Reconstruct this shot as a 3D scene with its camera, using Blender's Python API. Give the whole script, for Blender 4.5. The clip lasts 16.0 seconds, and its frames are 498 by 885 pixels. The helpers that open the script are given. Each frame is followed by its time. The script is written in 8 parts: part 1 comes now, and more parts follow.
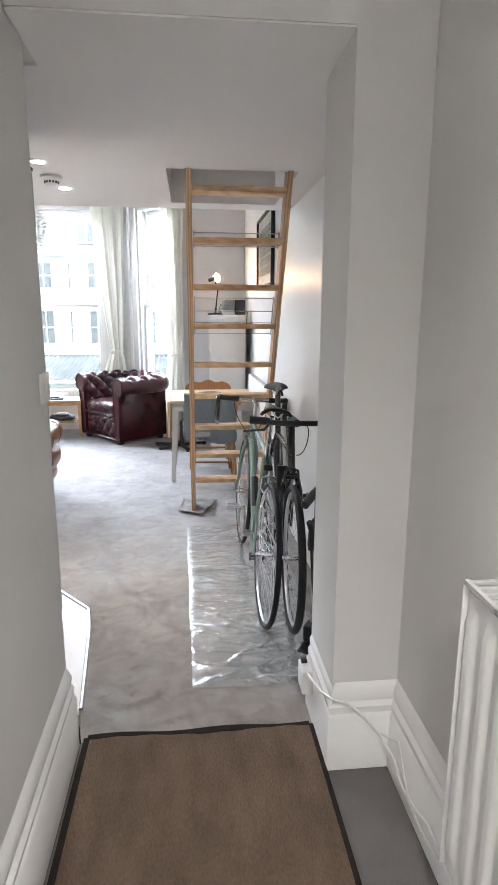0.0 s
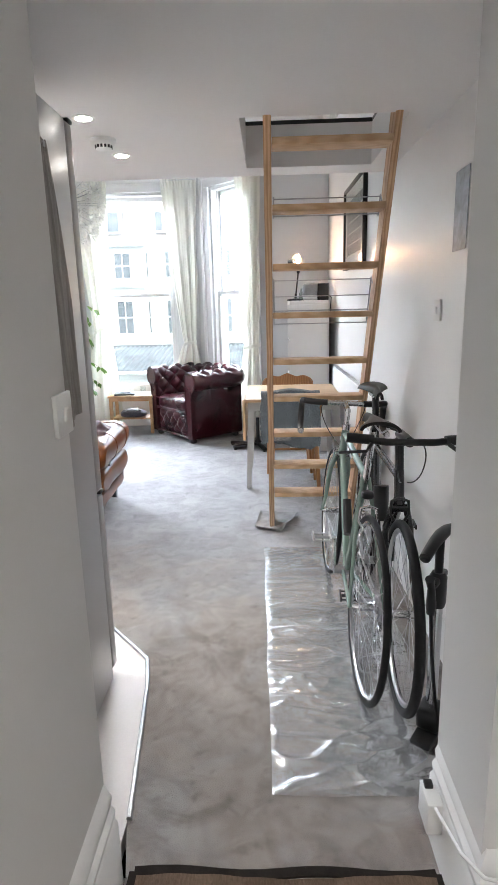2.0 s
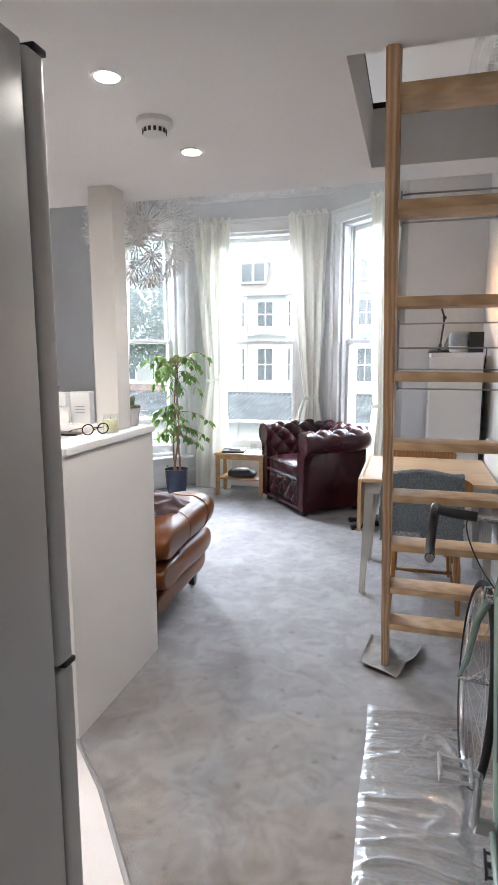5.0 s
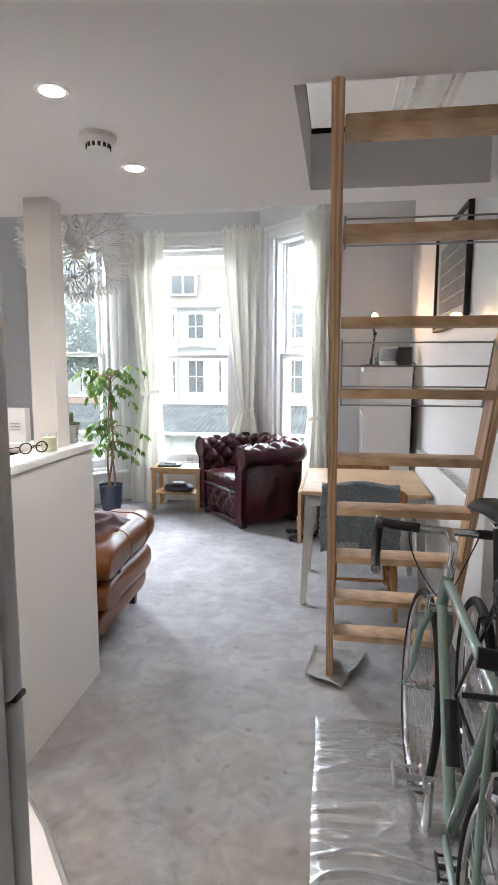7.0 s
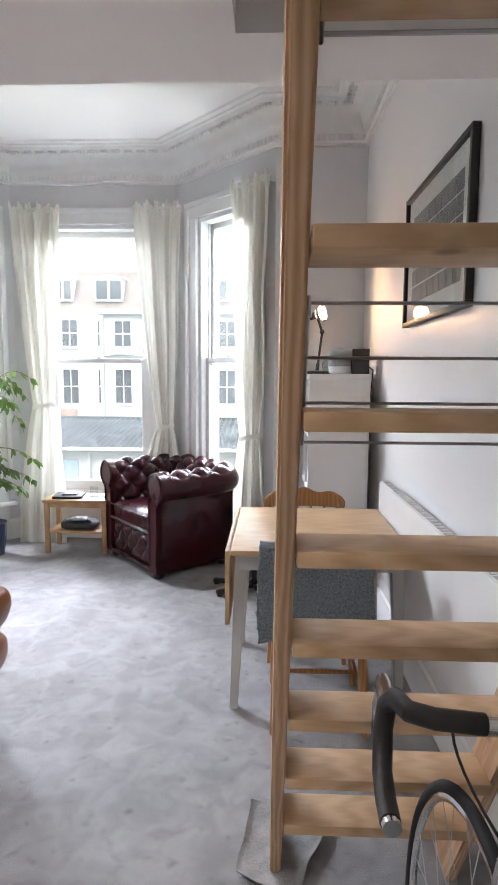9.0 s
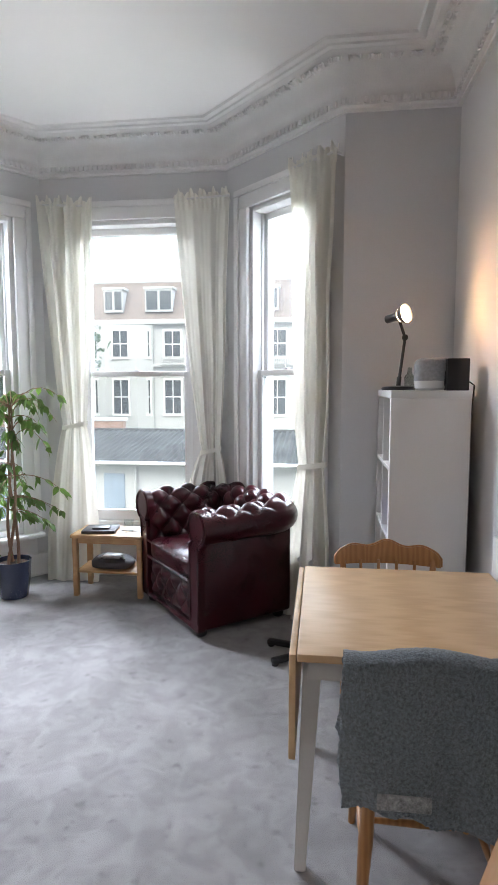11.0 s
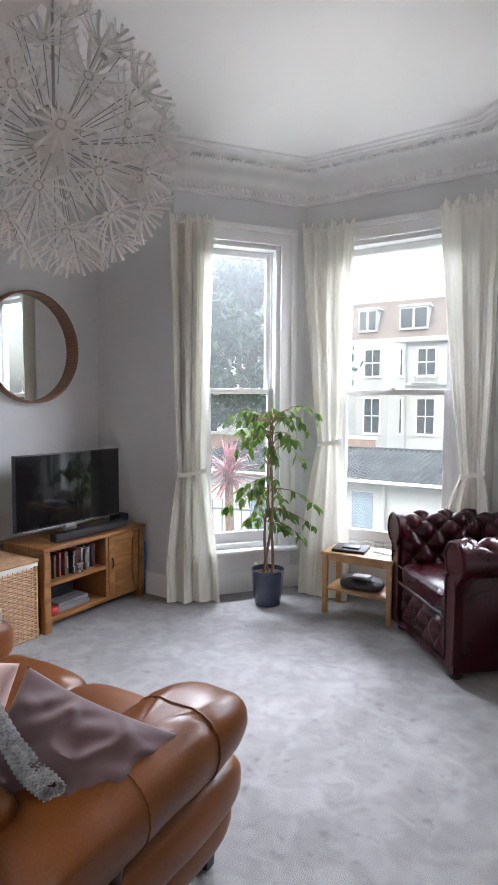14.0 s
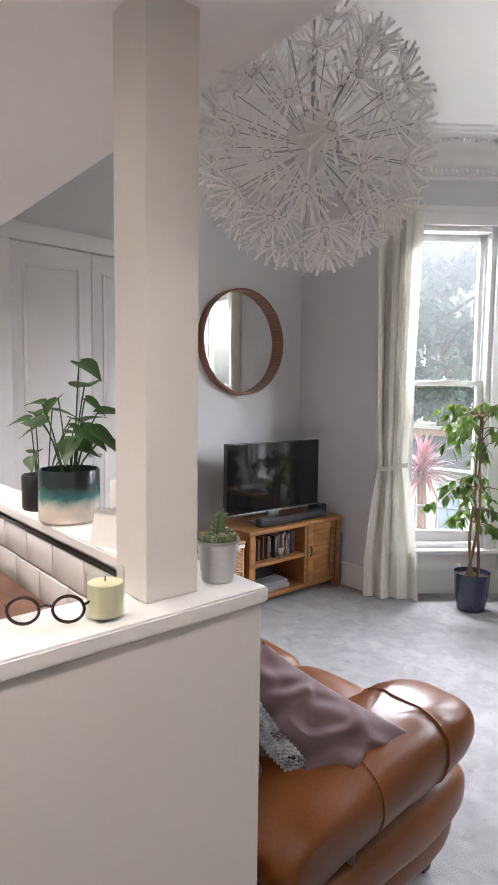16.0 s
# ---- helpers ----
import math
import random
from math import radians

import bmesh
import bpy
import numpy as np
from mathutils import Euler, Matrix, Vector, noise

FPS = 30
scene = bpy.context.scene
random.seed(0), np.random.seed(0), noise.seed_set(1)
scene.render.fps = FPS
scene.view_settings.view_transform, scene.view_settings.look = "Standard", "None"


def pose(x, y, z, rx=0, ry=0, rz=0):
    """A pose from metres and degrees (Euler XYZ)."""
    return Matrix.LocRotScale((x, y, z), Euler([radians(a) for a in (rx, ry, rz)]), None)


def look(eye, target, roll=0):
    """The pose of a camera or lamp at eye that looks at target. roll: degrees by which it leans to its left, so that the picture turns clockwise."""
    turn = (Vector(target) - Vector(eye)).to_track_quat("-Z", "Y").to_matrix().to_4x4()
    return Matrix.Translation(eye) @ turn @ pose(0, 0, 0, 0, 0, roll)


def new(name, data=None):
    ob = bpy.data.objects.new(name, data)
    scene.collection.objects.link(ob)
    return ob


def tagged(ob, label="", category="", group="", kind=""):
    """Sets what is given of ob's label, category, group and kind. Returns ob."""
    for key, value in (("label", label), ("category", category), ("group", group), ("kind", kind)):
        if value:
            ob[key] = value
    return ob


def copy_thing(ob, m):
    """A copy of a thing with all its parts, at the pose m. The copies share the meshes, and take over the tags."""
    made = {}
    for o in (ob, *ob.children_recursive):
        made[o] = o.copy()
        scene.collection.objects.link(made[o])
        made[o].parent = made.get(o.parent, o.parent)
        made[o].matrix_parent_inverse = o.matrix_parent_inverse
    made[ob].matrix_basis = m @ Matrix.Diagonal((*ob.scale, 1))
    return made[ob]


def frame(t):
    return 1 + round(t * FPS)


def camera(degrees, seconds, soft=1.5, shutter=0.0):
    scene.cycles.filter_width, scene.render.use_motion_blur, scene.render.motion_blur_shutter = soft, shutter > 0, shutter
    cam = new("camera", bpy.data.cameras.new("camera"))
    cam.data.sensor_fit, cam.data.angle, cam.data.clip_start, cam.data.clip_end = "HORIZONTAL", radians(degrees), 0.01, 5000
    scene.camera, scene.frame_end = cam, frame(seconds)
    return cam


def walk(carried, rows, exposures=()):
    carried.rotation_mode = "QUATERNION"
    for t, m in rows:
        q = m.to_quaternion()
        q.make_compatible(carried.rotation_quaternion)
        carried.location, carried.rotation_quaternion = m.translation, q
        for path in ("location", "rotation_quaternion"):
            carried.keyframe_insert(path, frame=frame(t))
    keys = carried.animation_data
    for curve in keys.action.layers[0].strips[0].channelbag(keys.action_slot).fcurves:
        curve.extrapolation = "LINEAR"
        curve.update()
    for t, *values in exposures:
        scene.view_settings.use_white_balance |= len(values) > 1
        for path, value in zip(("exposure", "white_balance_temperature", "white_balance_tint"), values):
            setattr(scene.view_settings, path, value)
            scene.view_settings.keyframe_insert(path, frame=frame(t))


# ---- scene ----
cam = camera(46.8, 16.0)
PATH = [
    (0, (0.347, 0.526, 1.433), (0.542, 2.472, 1.013), 0.2),
    (0.5, (0.322, 0.509, 1.447), (0.435, 2.465, 1.044), 0.8),
    (1, (0.305, 0.526, 1.445), (0.377, 2.48, 1.024), 1.4),
    (1.5, (0.305, 0.749, 1.427), (0.284, 2.697, 0.975), -1.1),
    (2, (0.337, 1.115, 1.44), (0.267, 3.06, 0.977), -1.4),
    (2.5, (0.32, 1.453, 1.429), (0.276, 3.408, 1.009), -0.8),
    (3, (0.402, 1.776, 1.453), (0.316, 3.744, 1.107), 0.4),
    (3.5, (0.453, 1.982, 1.463), (0.273, 3.947, 1.137), 0.7),
    (4, (0.441, 2.087, 1.448), (0.132, 4.035, 1.117), 0.1),
    (4.2, (0.437, 2.105, 1.453), (0.015, 4.032, 1.119), 0.2),
    (6.3, (0.398, 2.099, 1.458), (-0.179, 3.996, 1.2), 0.2),
    (6.5, (0.496, 2.116, 1.476), (-0.073, 4.015, 1.209), 0.6),
    (7, (0.364, 2.091, 1.474), (0.06, 4.05, 1.214), 0.1),
    (7.5, (0.345, 2.152, 1.458), (0.206, 4.129, 1.189), -0.1),
    (8, (0.394, 2.473, 1.446), (0.294, 4.454, 1.196), 0.7),
    (10.5, (0.189, 3.814, 1.479), (0.143, 5.802, 1.27), -0.4),
    (11, (0.219, 3.895, 1.495), (-0.028, 5.87, 1.301), -0.0),
    (11.5, (0.222, 3.926, 1.483), (-0.192, 5.875, 1.306), 0.4),
    (12, (0.209, 3.9, 1.508), (-0.342, 5.815, 1.344), 0.5),
    (12.5, (0.214, 3.947, 1.506), (-0.485, 5.815, 1.358), 0.3),
    (13, (0.205, 3.942, 1.515), (-0.614, 5.761, 1.377), 0.2),
    (13.5, (0.162, 3.948, 1.497), (-0.772, 5.712, 1.369), 0.4),
    (14, (0.15, 3.963, 1.492), (-0.894, 5.665, 1.361), 0.3),
    (14.5, (0.137, 3.967, 1.489), (-1.009, 5.601, 1.355), 0.1),
    (15, (0.134, 3.956, 1.506), (-1.124, 5.503, 1.357), 0.3),
    (15.5, (0.105, 3.937, 1.491), (-1.271, 5.38, 1.337), 0.5),
    (16, (0.044, 3.856, 1.495), (-1.469, 5.154, 1.33), 0.7),
]
# the third to fifth values drive fill lamps added outside the windows
SKY, SUN, PANEL, CEIL_FILL, FAR, DOWN, KITCHEN, HALL, DESK = 0.085, 0.32, 16.0, 8.5, 40000.0, 3.8, 7.0, 17.0, 0.6
EXPOSURES = [(0.0, 3.42, 6450, 8), (1.5, 3.4, 6450, 8), (2.5, 3.15, 6400, 8), (3.5, 2.98, 6450, 9), (6.5, 2.84, 6600, 10), (7.0, 2.82, 6650, 10), (8.0, 2.87, 6600, 11),
             (10.5, 2.4, 6700, 12), (11.5, 2.2, 6550, 11), (12.5, 2.12, 6550, 12), (13.5, 2.3, 6650, 13), (14.5, 2.38, 6700, 14), (16.0, 2.55, 6950, 15)]
walk(cam, [(t, look(eye, target, roll)) for t, eye, target, roll in PATH],
     exposures=EXPOSURES)

# ---------------------------------------------------------------- light
world = bpy.data.worlds.new("overcast_sky")
scene.world = world
world.use_nodes = True
wn = world.node_tree
wn.nodes.clear()
sky = wn.nodes.new("ShaderNodeTexSky")
sky.sky_type = "NISHITA"
sky.sun_disc = False
sky.sun_elevation = radians(48)
sky.sun_rotation = radians(200)
sky.air_density = 1.6
sky.dust_density = 5.0
sky.ozone_density = 1.0
hsv = wn.nodes.new("ShaderNodeHueSaturation")
hsv.inputs["Saturation"].default_value = 0.35
bg = wn.nodes.new("ShaderNodeBackground")
bg.inputs[1].default_value = SKY
wo = wn.nodes.new("ShaderNodeOutputWorld")
wn.links.new(sky.outputs[0], hsv.inputs["Color"])
wn.links.new(hsv.outputs[0], bg.inputs[0])
wn.links.new(bg.outputs[0], wo.inputs[0])

sun = new("sun", bpy.data.lights.new("sun", "SUN"))
sun.data.energy = SUN
sun.data.angle = radians(40)
sun.data.color = (1.0, 0.97, 0.93)
sun.matrix_world = look((6, -8, 12), (-1, 14, 0))


# ---------------------------------------------------------------- mesh helpers
def box(bm, lo, hi, bevel=0.0, m=None, seg=2):
    """A box between two corners, its edges rounded."""
    c = [(a + b) / 2 for a, b in zip(lo, hi)]
    s = [abs(b - a) for a, b in zip(lo, hi)]
    t = bmesh.new()
    bmesh.ops.create_cube(t, size=1, matrix=Matrix.Translation(c) @ Matrix.Diagonal((*s, 1)))
    if bevel > 0:
        bmesh.ops.bevel(t, geom=t.edges[:], offset=min(bevel, min(s) * 0.49), segments=seg, affect="EDGES", profile=0.5)
    if m is not None:
        t.transform(m)
    merge(bm, t)
    return bm


def merge(bm, other):
    tmp = bpy.data.meshes.new("tmp")
    other.to_mesh(tmp)
    other.free()
    bm.from_mesh(tmp)
    bpy.data.meshes.remove(tmp)


def prism(bm, outline, z0, z1):
    """An upright block over a closed outline of (x, y)."""
    bot = [bm.verts.new((x, y, z0)) for x, y in outline]
    top = [bm.verts.new((x, y, z1)) for x, y in outline]
    n = len(outline)
    bm.faces.new(bot[::-1])
    bm.faces.new(top)
    for i in range(n):
        bm.faces.new((bot[i], bot[(i + 1) % n], top[(i + 1) % n], top[i]))
    bmesh.ops.recalc_face_normals(bm, faces=bm.faces[:])
    return bm


def tube(bm, pts, r, n=8, closed=False, caps=True):
    """A round bar along points; r is one radius or one for each point."""
    pts = [Vector(p) for p in pts]
    k = len(pts)
    rs = r if isinstance(r, (list, tuple)) else [r] * k
    rings = []
    up = None
    for i, p in enumerate(pts):
        a = pts[(i - 1) % k] if (closed or i > 0) else p
        b = pts[(i + 1) % k] if (closed or i < k - 1) else p
        d = (b - a).normalized()
        if up is None:
            up = Vector((0, 0, 1)) if abs(d.z) < 0.9 else Vector((1, 0, 0))
        s = d.cross(up)
        if s.length < 1e-5:
            s = d.orthogonal()
        s.normalize()
        up = s.cross(d).normalized()
        rings.append([bm.verts.new(p + rs[i] * (math.cos(2 * math.pi * j / n) * s + math.sin(2 * math.pi * j / n) * up)) for j in range(n)])
    for i in range(k if closed else k - 1):
        a, b = rings[i], rings[(i + 1) % k]
        for j in range(n):
            bm.faces.new((a[j], a[(j + 1) % n], b[(j + 1) % n], b[j]))
    if caps and not closed:
        bm.faces.new(rings[0][::-1])
        bm.faces.new(rings[-1])
    return bm


def lathe(bm, profile, n=32, m=None, caps=True):
    """A turned shape from (radius, z) pairs."""
    t = bmesh.new()
    rings = [[t.verts.new((r * math.cos(2 * math.pi * j / n), r * math.sin(2 * math.pi * j / n), z)) for j in range(n)] for r, z in profile]
    for a, b in zip(rings, rings[1:]):
        for j in range(n):
            t.faces.new((a[j], a[(j + 1) % n], b[(j + 1) % n], b[j]))
    if caps:
        if profile[0][0] > 1e-4:
            t.faces.new(rings[0][::-1])
        if profile[-1][0] > 1e-4:
            t.faces.new(rings[-1])
    bmesh.ops.remove_doubles(t, verts=t.verts[:], dist=1e-5)
    bmesh.ops.recalc_face_normals(t, faces=t.faces[:])
    if m is not None:
        t.transform(m)
    merge(bm, t)
    return bm


def sheet(bm, fn, nu, nv):
    """A net of faces over fn(u, v), u and v from 0 to 1."""
    vs = [[bm.verts.new(fn(i / nu, j / nv)) for j in range(nv + 1)] for i in range(nu + 1)]
    for i in range(nu):
        for j in range(nv):
            bm.faces.new((vs[i][j], vs[i + 1][j], vs[i + 1][j + 1], vs[i][j + 1]))
    return bm


def thicken(bm, d):
    bmesh.ops.recalc_face_normals(bm, faces=bm.faces[:])
    bmesh.ops.solidify(bm, geom=bm.faces[:], thickness=d)
    return bm


def sweep(bm, path, profile, closed=False):
    """A moulding: profile of (out, z) carried along a path of (x, y), out to the left of the way."""
    n = len(path)
    pts = [Vector((x, y, 0)) for x, y in path]
    rings = []
    for i in range(n):
        d0 = (pts[i] - pts[i - 1]).normalized() if (i > 0 or closed) else None
        d1 = (pts[(i + 1) % n] - pts[i]).normalized() if (i < n - 1 or closed) else None
        d0 = d0 or d1
        d1 = d1 or d0
        n0, n1 = Vector((-d0.y, d0.x, 0)), Vector((-d1.y, d1.x, 0))
        b = (n0 + n1).normalized()
        b = b / max(0.3, b.dot(n0))
        rings.append([bm.verts.new(pts[i] + b * o + Vector((0, 0, z))) for o, z in profile])
    k = len(profile)
    for i in range(n if closed else n - 1):
        a, b = rings[i], rings[(i + 1) % n]
        for j in range(k):
            bm.faces.new((a[j], a[(j + 1) % k], b[(j + 1) % k], b[j]))
    if not closed:
        bm.faces.new(rings[0])
        bm.faces.new(rings[-1][::-1])
    bmesh.ops.recalc_face_normals(bm, faces=bm.faces[:])
    return bm


def soft(bm, level=1):
    bmesh.ops.subdivide_edges(bm, edges=bm.edges[:], cuts=level, use_grid_fill=True, smooth=1.0)
    return bm


def mesh_of(name, bm, material, smooth=True, angle=40):
    me = bpy.data.meshes.new(name)
    bm.to_mesh(me)
    bm.free()
    if material is not None:
        for one in (material if isinstance(material, (list, tuple)) else [material]):
            me.materials.append(one)
    if smooth:
        me.polygons.foreach_set("use_smooth", [True] * len(me.polygons))
        me.set_sharp_from_angle(angle=radians(angle))
    return me


def part(name, bm, material, parent=None, label="", smooth=True, angle=40):
    ob = new(name, mesh_of(name, bm, material, smooth, angle))
    if parent is not None:
        ob.parent = parent
    if label:
        ob["label"] = label
    return ob


def thing(name, m, label, category, group="", kind=""):
    ob = new(name)
    ob.empty_display_size = 0.1
    ob.matrix_world = m
    return tagged(ob, label, category, group, kind)


def structure(name, bm, material, label, category, smooth=False):
    return tagged(part(name, bm, material, smooth=smooth), label, category, kind="structure")


B = bmesh.new


# ---------------------------------------------------------------- materials
def material(name, base, rough=0.6, metal=0.0, var=0.12, scale=6.0, fine=90.0, bump=0.1, dist=0.002, stretch=(1, 1, 1), dark=None, coords="Object", sheen=0.0, coat=0.0, spec=0.5, rvar=0.1, island=0.0):
    """A surface with broad stains, fine grain and a little relief."""
    mt = bpy.data.materials.new(name)
    mt.use_nodes = True
    nt = mt.node_tree
    N, L = nt.nodes, nt.links
    bs = N["Principled BSDF"]
    tc = N.new("ShaderNodeTexCoord")
    mp = N.new("ShaderNodeMapping")
    mp.inputs["Scale"].default_value = stretch
    L.new(tc.outputs[coords], mp.inputs[0])
    n1 = N.new("ShaderNodeTexNoise")
    n1.inputs["Scale"].default_value = scale
    n1.inputs["Detail"].default_value = 4
    n2 = N.new("ShaderNodeTexNoise")
    n2.inputs["Scale"].default_value = fine
    n2.inputs["Detail"].default_value = 3
    L.new(mp.outputs[0], n1.inputs[0])
    L.new(mp.outputs[0], n2.inputs[0])
    mix = N.new("ShaderNodeMix")
    mix.data_type = "FLOAT"
    mix.inputs[0].default_value = 0.4
    L.new(n1.outputs[0], mix.inputs[2])
    L.new(n2.outputs[0], mix.inputs[3])
    ramp = N.new("ShaderNodeValToRGB")
    lo = dark or tuple(c * (1 - var) for c in base)
    hi = tuple(min(1, c * (1 + var)) for c in base)
    ramp.color_ramp.elements[0].position = 0.32
    ramp.color_ramp.elements[1].position = 0.68
    ramp.color_ramp.elements[0].color = (*lo, 1)
    ramp.color_ramp.elements[1].color = (*hi, 1)
    L.new(mix.outputs[0], ramp.inputs[0])
    out = ramp.outputs[0]
    if island:
        oi = N.new("ShaderNodeObjectInfo")
        hs = N.new("ShaderNodeHueSaturation")
        mr = N.new("ShaderNodeMapRange")
        mr.inputs[3].default_value, mr.inputs[4].default_value = 1 - island, 1 + island
        L.new(oi.outputs["Random"], mr.inputs[0])
        L.new(mr.outputs[0], hs.inputs["Value"])
        L.new(out, hs.inputs["Color"])
        out = hs.outputs[0]
    L.new(out, bs.inputs["Base Color"])
    rr = N.new("ShaderNodeMapRange")
    rr.inputs[3].default_value, rr.inputs[4].default_value = max(0.02, rough - rvar), min(1, rough + rvar)
    L.new(mix.outputs[0], rr.inputs[0])
    L.new(rr.outputs[0], bs.inputs["Roughness"])
    bs.inputs["Metallic"].default_value = metal
    bs.inputs["Specular IOR Level"].default_value = spec
    if sheen:
        bs.inputs["Sheen Weight"].default_value = sheen
    if coat:
        bs.inputs["Coat Weight"].default_value = coat
        bs.inputs["Coat Roughness"].default_value = 0.15
    if bump:
        bp = N.new("ShaderNodeBump")
        bp.inputs["Strength"].default_value = bump
        bp.inputs["Distance"].default_value = dist
        L.new(n2.outputs[0], bp.inputs["Height"])
        L.new(bp.outputs[0], bs.inputs["Normal"])
    return mt


def emitter(name, colour, strength):
    mt = bpy.data.materials.new(name)
    mt.use_nodes = True
    bs = mt.node_tree.nodes["Principled BSDF"]
    bs.inputs["Base Color"].default_value = (*colour, 1)
    bs.inputs["Emission Color"].default_value = (*colour, 1)
    bs.inputs["Emission Strength"].default_value = strength
    return mt


def glass(name, colour=(1, 1, 1), rough=0.0, thin=True):
    mt = bpy.data.materials.new(name)
    mt.use_nodes = True
    nt = mt.node_tree
    N, L = nt.nodes, nt.links
    if thin:
        N.remove(N["Principled BSDF"])
        tr = N.new("ShaderNodeBsdfTransparent")
        tr.inputs[0].default_value = (*colour, 1)
        gl = N.new("ShaderNodeBsdfGlossy")
        gl.inputs["Roughness"].default_value = 0.02 + rough
        lw = N.new("ShaderNodeLayerWeight")
        lw.inputs[0].default_value = 0.5
        pw = N.new("ShaderNodeMath")
        pw.operation = "POWER"
        pw.inputs[1].default_value = 4.0
        fr = N.new("ShaderNodeMath")
        fr.operation = "MULTIPLY_ADD"
        fr.inputs[1].default_value, fr.inputs[2].default_value = 0.6, 0.03
        L.new(lw.outputs["Facing"], pw.inputs[0])
        L.new(pw.outputs[0], fr.inputs[0])
        mx = N.new("ShaderNodeMixShader")
        L.new(fr.outputs[0], mx.inputs[0])
        L.new(tr.outputs[0], mx.inputs[1])
        L.new(gl.outputs[0], mx.inputs[2])
        L.new(mx.outputs[0], N["Material Output"].inputs[0])
    else:
        bs = N["Principled BSDF"]
        bs.inputs["Base Color"].default_value = (*colour, 1)
        bs.inputs["Transmission Weight"].default_value = 1
        bs.inputs["Roughness"].default_value = rough
    return mt


def wood(name, light, dark, rough=0.45, along=(1, 1, 1), scale=5.0, bump=0.15, coat=0.0, knots=0.0, tilt=0.0):
    """Grain in long streaks; along shrinks the axis of the grain."""
    mt = bpy.data.materials.new(name)
    mt.use_nodes = True
    nt = mt.node_tree
    N, L = nt.nodes, nt.links
    bs = N["Principled BSDF"]
    tc = N.new("ShaderNodeTexCoord")
    mp = N.new("ShaderNodeMapping")
    mp.vector_type = "TEXTURE"
    mp.inputs["Rotation"].default_value = (tilt, 0, 0)
    mp.inputs["Scale"].default_value = [1 / k for k in along]
    L.new(tc.outputs["Object"], mp.inputs[0])
    n0 = N.new("ShaderNodeTexNoise")
    n0.inputs["Scale"].default_value = scale
    n0.inputs["Detail"].default_value = 5
    n0.inputs["Distortion"].default_value = 0.6
    L.new(mp.outputs[0], n0.inputs[0])
    wv = N.new("ShaderNodeTexWave")
    wv.inputs["Scale"].default_value = scale * 1.6
    wv.inputs["Distortion"].default_value = 7
    wv.inputs["Detail"].default_value = 3
    wv.inputs["Detail Scale"].default_value = 1.2
    L.new(mp.outputs[0], wv.inputs[0])
    fn = N.new("ShaderNodeTexNoise")
    fn.inputs["Scale"].default_value = scale * 14
    fn.inputs["Detail"].default_value = 2
    L.new(mp.outputs[0], fn.inputs[0])
    m1 = N.new("ShaderNodeMix")
    m1.data_type = "FLOAT"
    m1.inputs[0].default_value = 0.55
    L.new(wv.outputs[1], m1.inputs[2])
    L.new(n0.outputs[0], m1.inputs[3])
    m2 = N.new("ShaderNodeMix")
    m2.data_type = "FLOAT"
    m2.inputs[0].default_value = 0.25
    L.new(m1.outputs[0], m2.inputs[2])
    L.new(fn.outputs[0], m2.inputs[3])
    rp = N.new("ShaderNodeValToRGB")
    rp.color_ramp.elements[0].position, rp.color_ramp.elements[1].position = 0.2, 0.72
    rp.color_ramp.elements[0].color, rp.color_ramp.elements[1].color = (*dark, 1), (*light, 1)
    L.new(m2.outputs[0], rp.inputs[0])
    L.new(rp.outputs[0], bs.inputs["Base Color"])
    if knots:
        vo = N.new("ShaderNodeTexVoronoi")
        vo.inputs["Scale"].default_value = knots
        L.new(tc.outputs["Object"], vo.inputs["Vector"])
        kr = N.new("ShaderNodeMapRange")
        kr.inputs[1].default_value, kr.inputs[2].default_value = 0.05, 0.13
        kr.inputs[3].default_value, kr.inputs[4].default_value = 0.8, 0.0
        L.new(vo.outputs["Distance"], kr.inputs[0])
        km = N.new("ShaderNodeMix")
        km.data_type = "RGBA"
        km.inputs[7].default_value = (*[c * 0.45 for c in dark], 1)
        L.new(kr.outputs[0], km.inputs[0])
        L.new(rp.outputs[0], km.inputs[6])
        L.new(km.outputs[2], bs.inputs["Base Color"])
    bs.inputs["Roughness"].default_value = rough
    if coat:
        bs.inputs["Coat Weight"].default_value = coat
        bs.inputs["Coat Roughness"].default_value = 0.2
    bp = N.new("ShaderNodeBump")
    bp.inputs["Strength"].default_value = bump
    bp.inputs["Distance"].default_value = 0.001
    L.new(m2.outputs[0], bp.inputs["Height"])
    L.new(bp.outputs[0], bs.inputs["Normal"])
    return mt


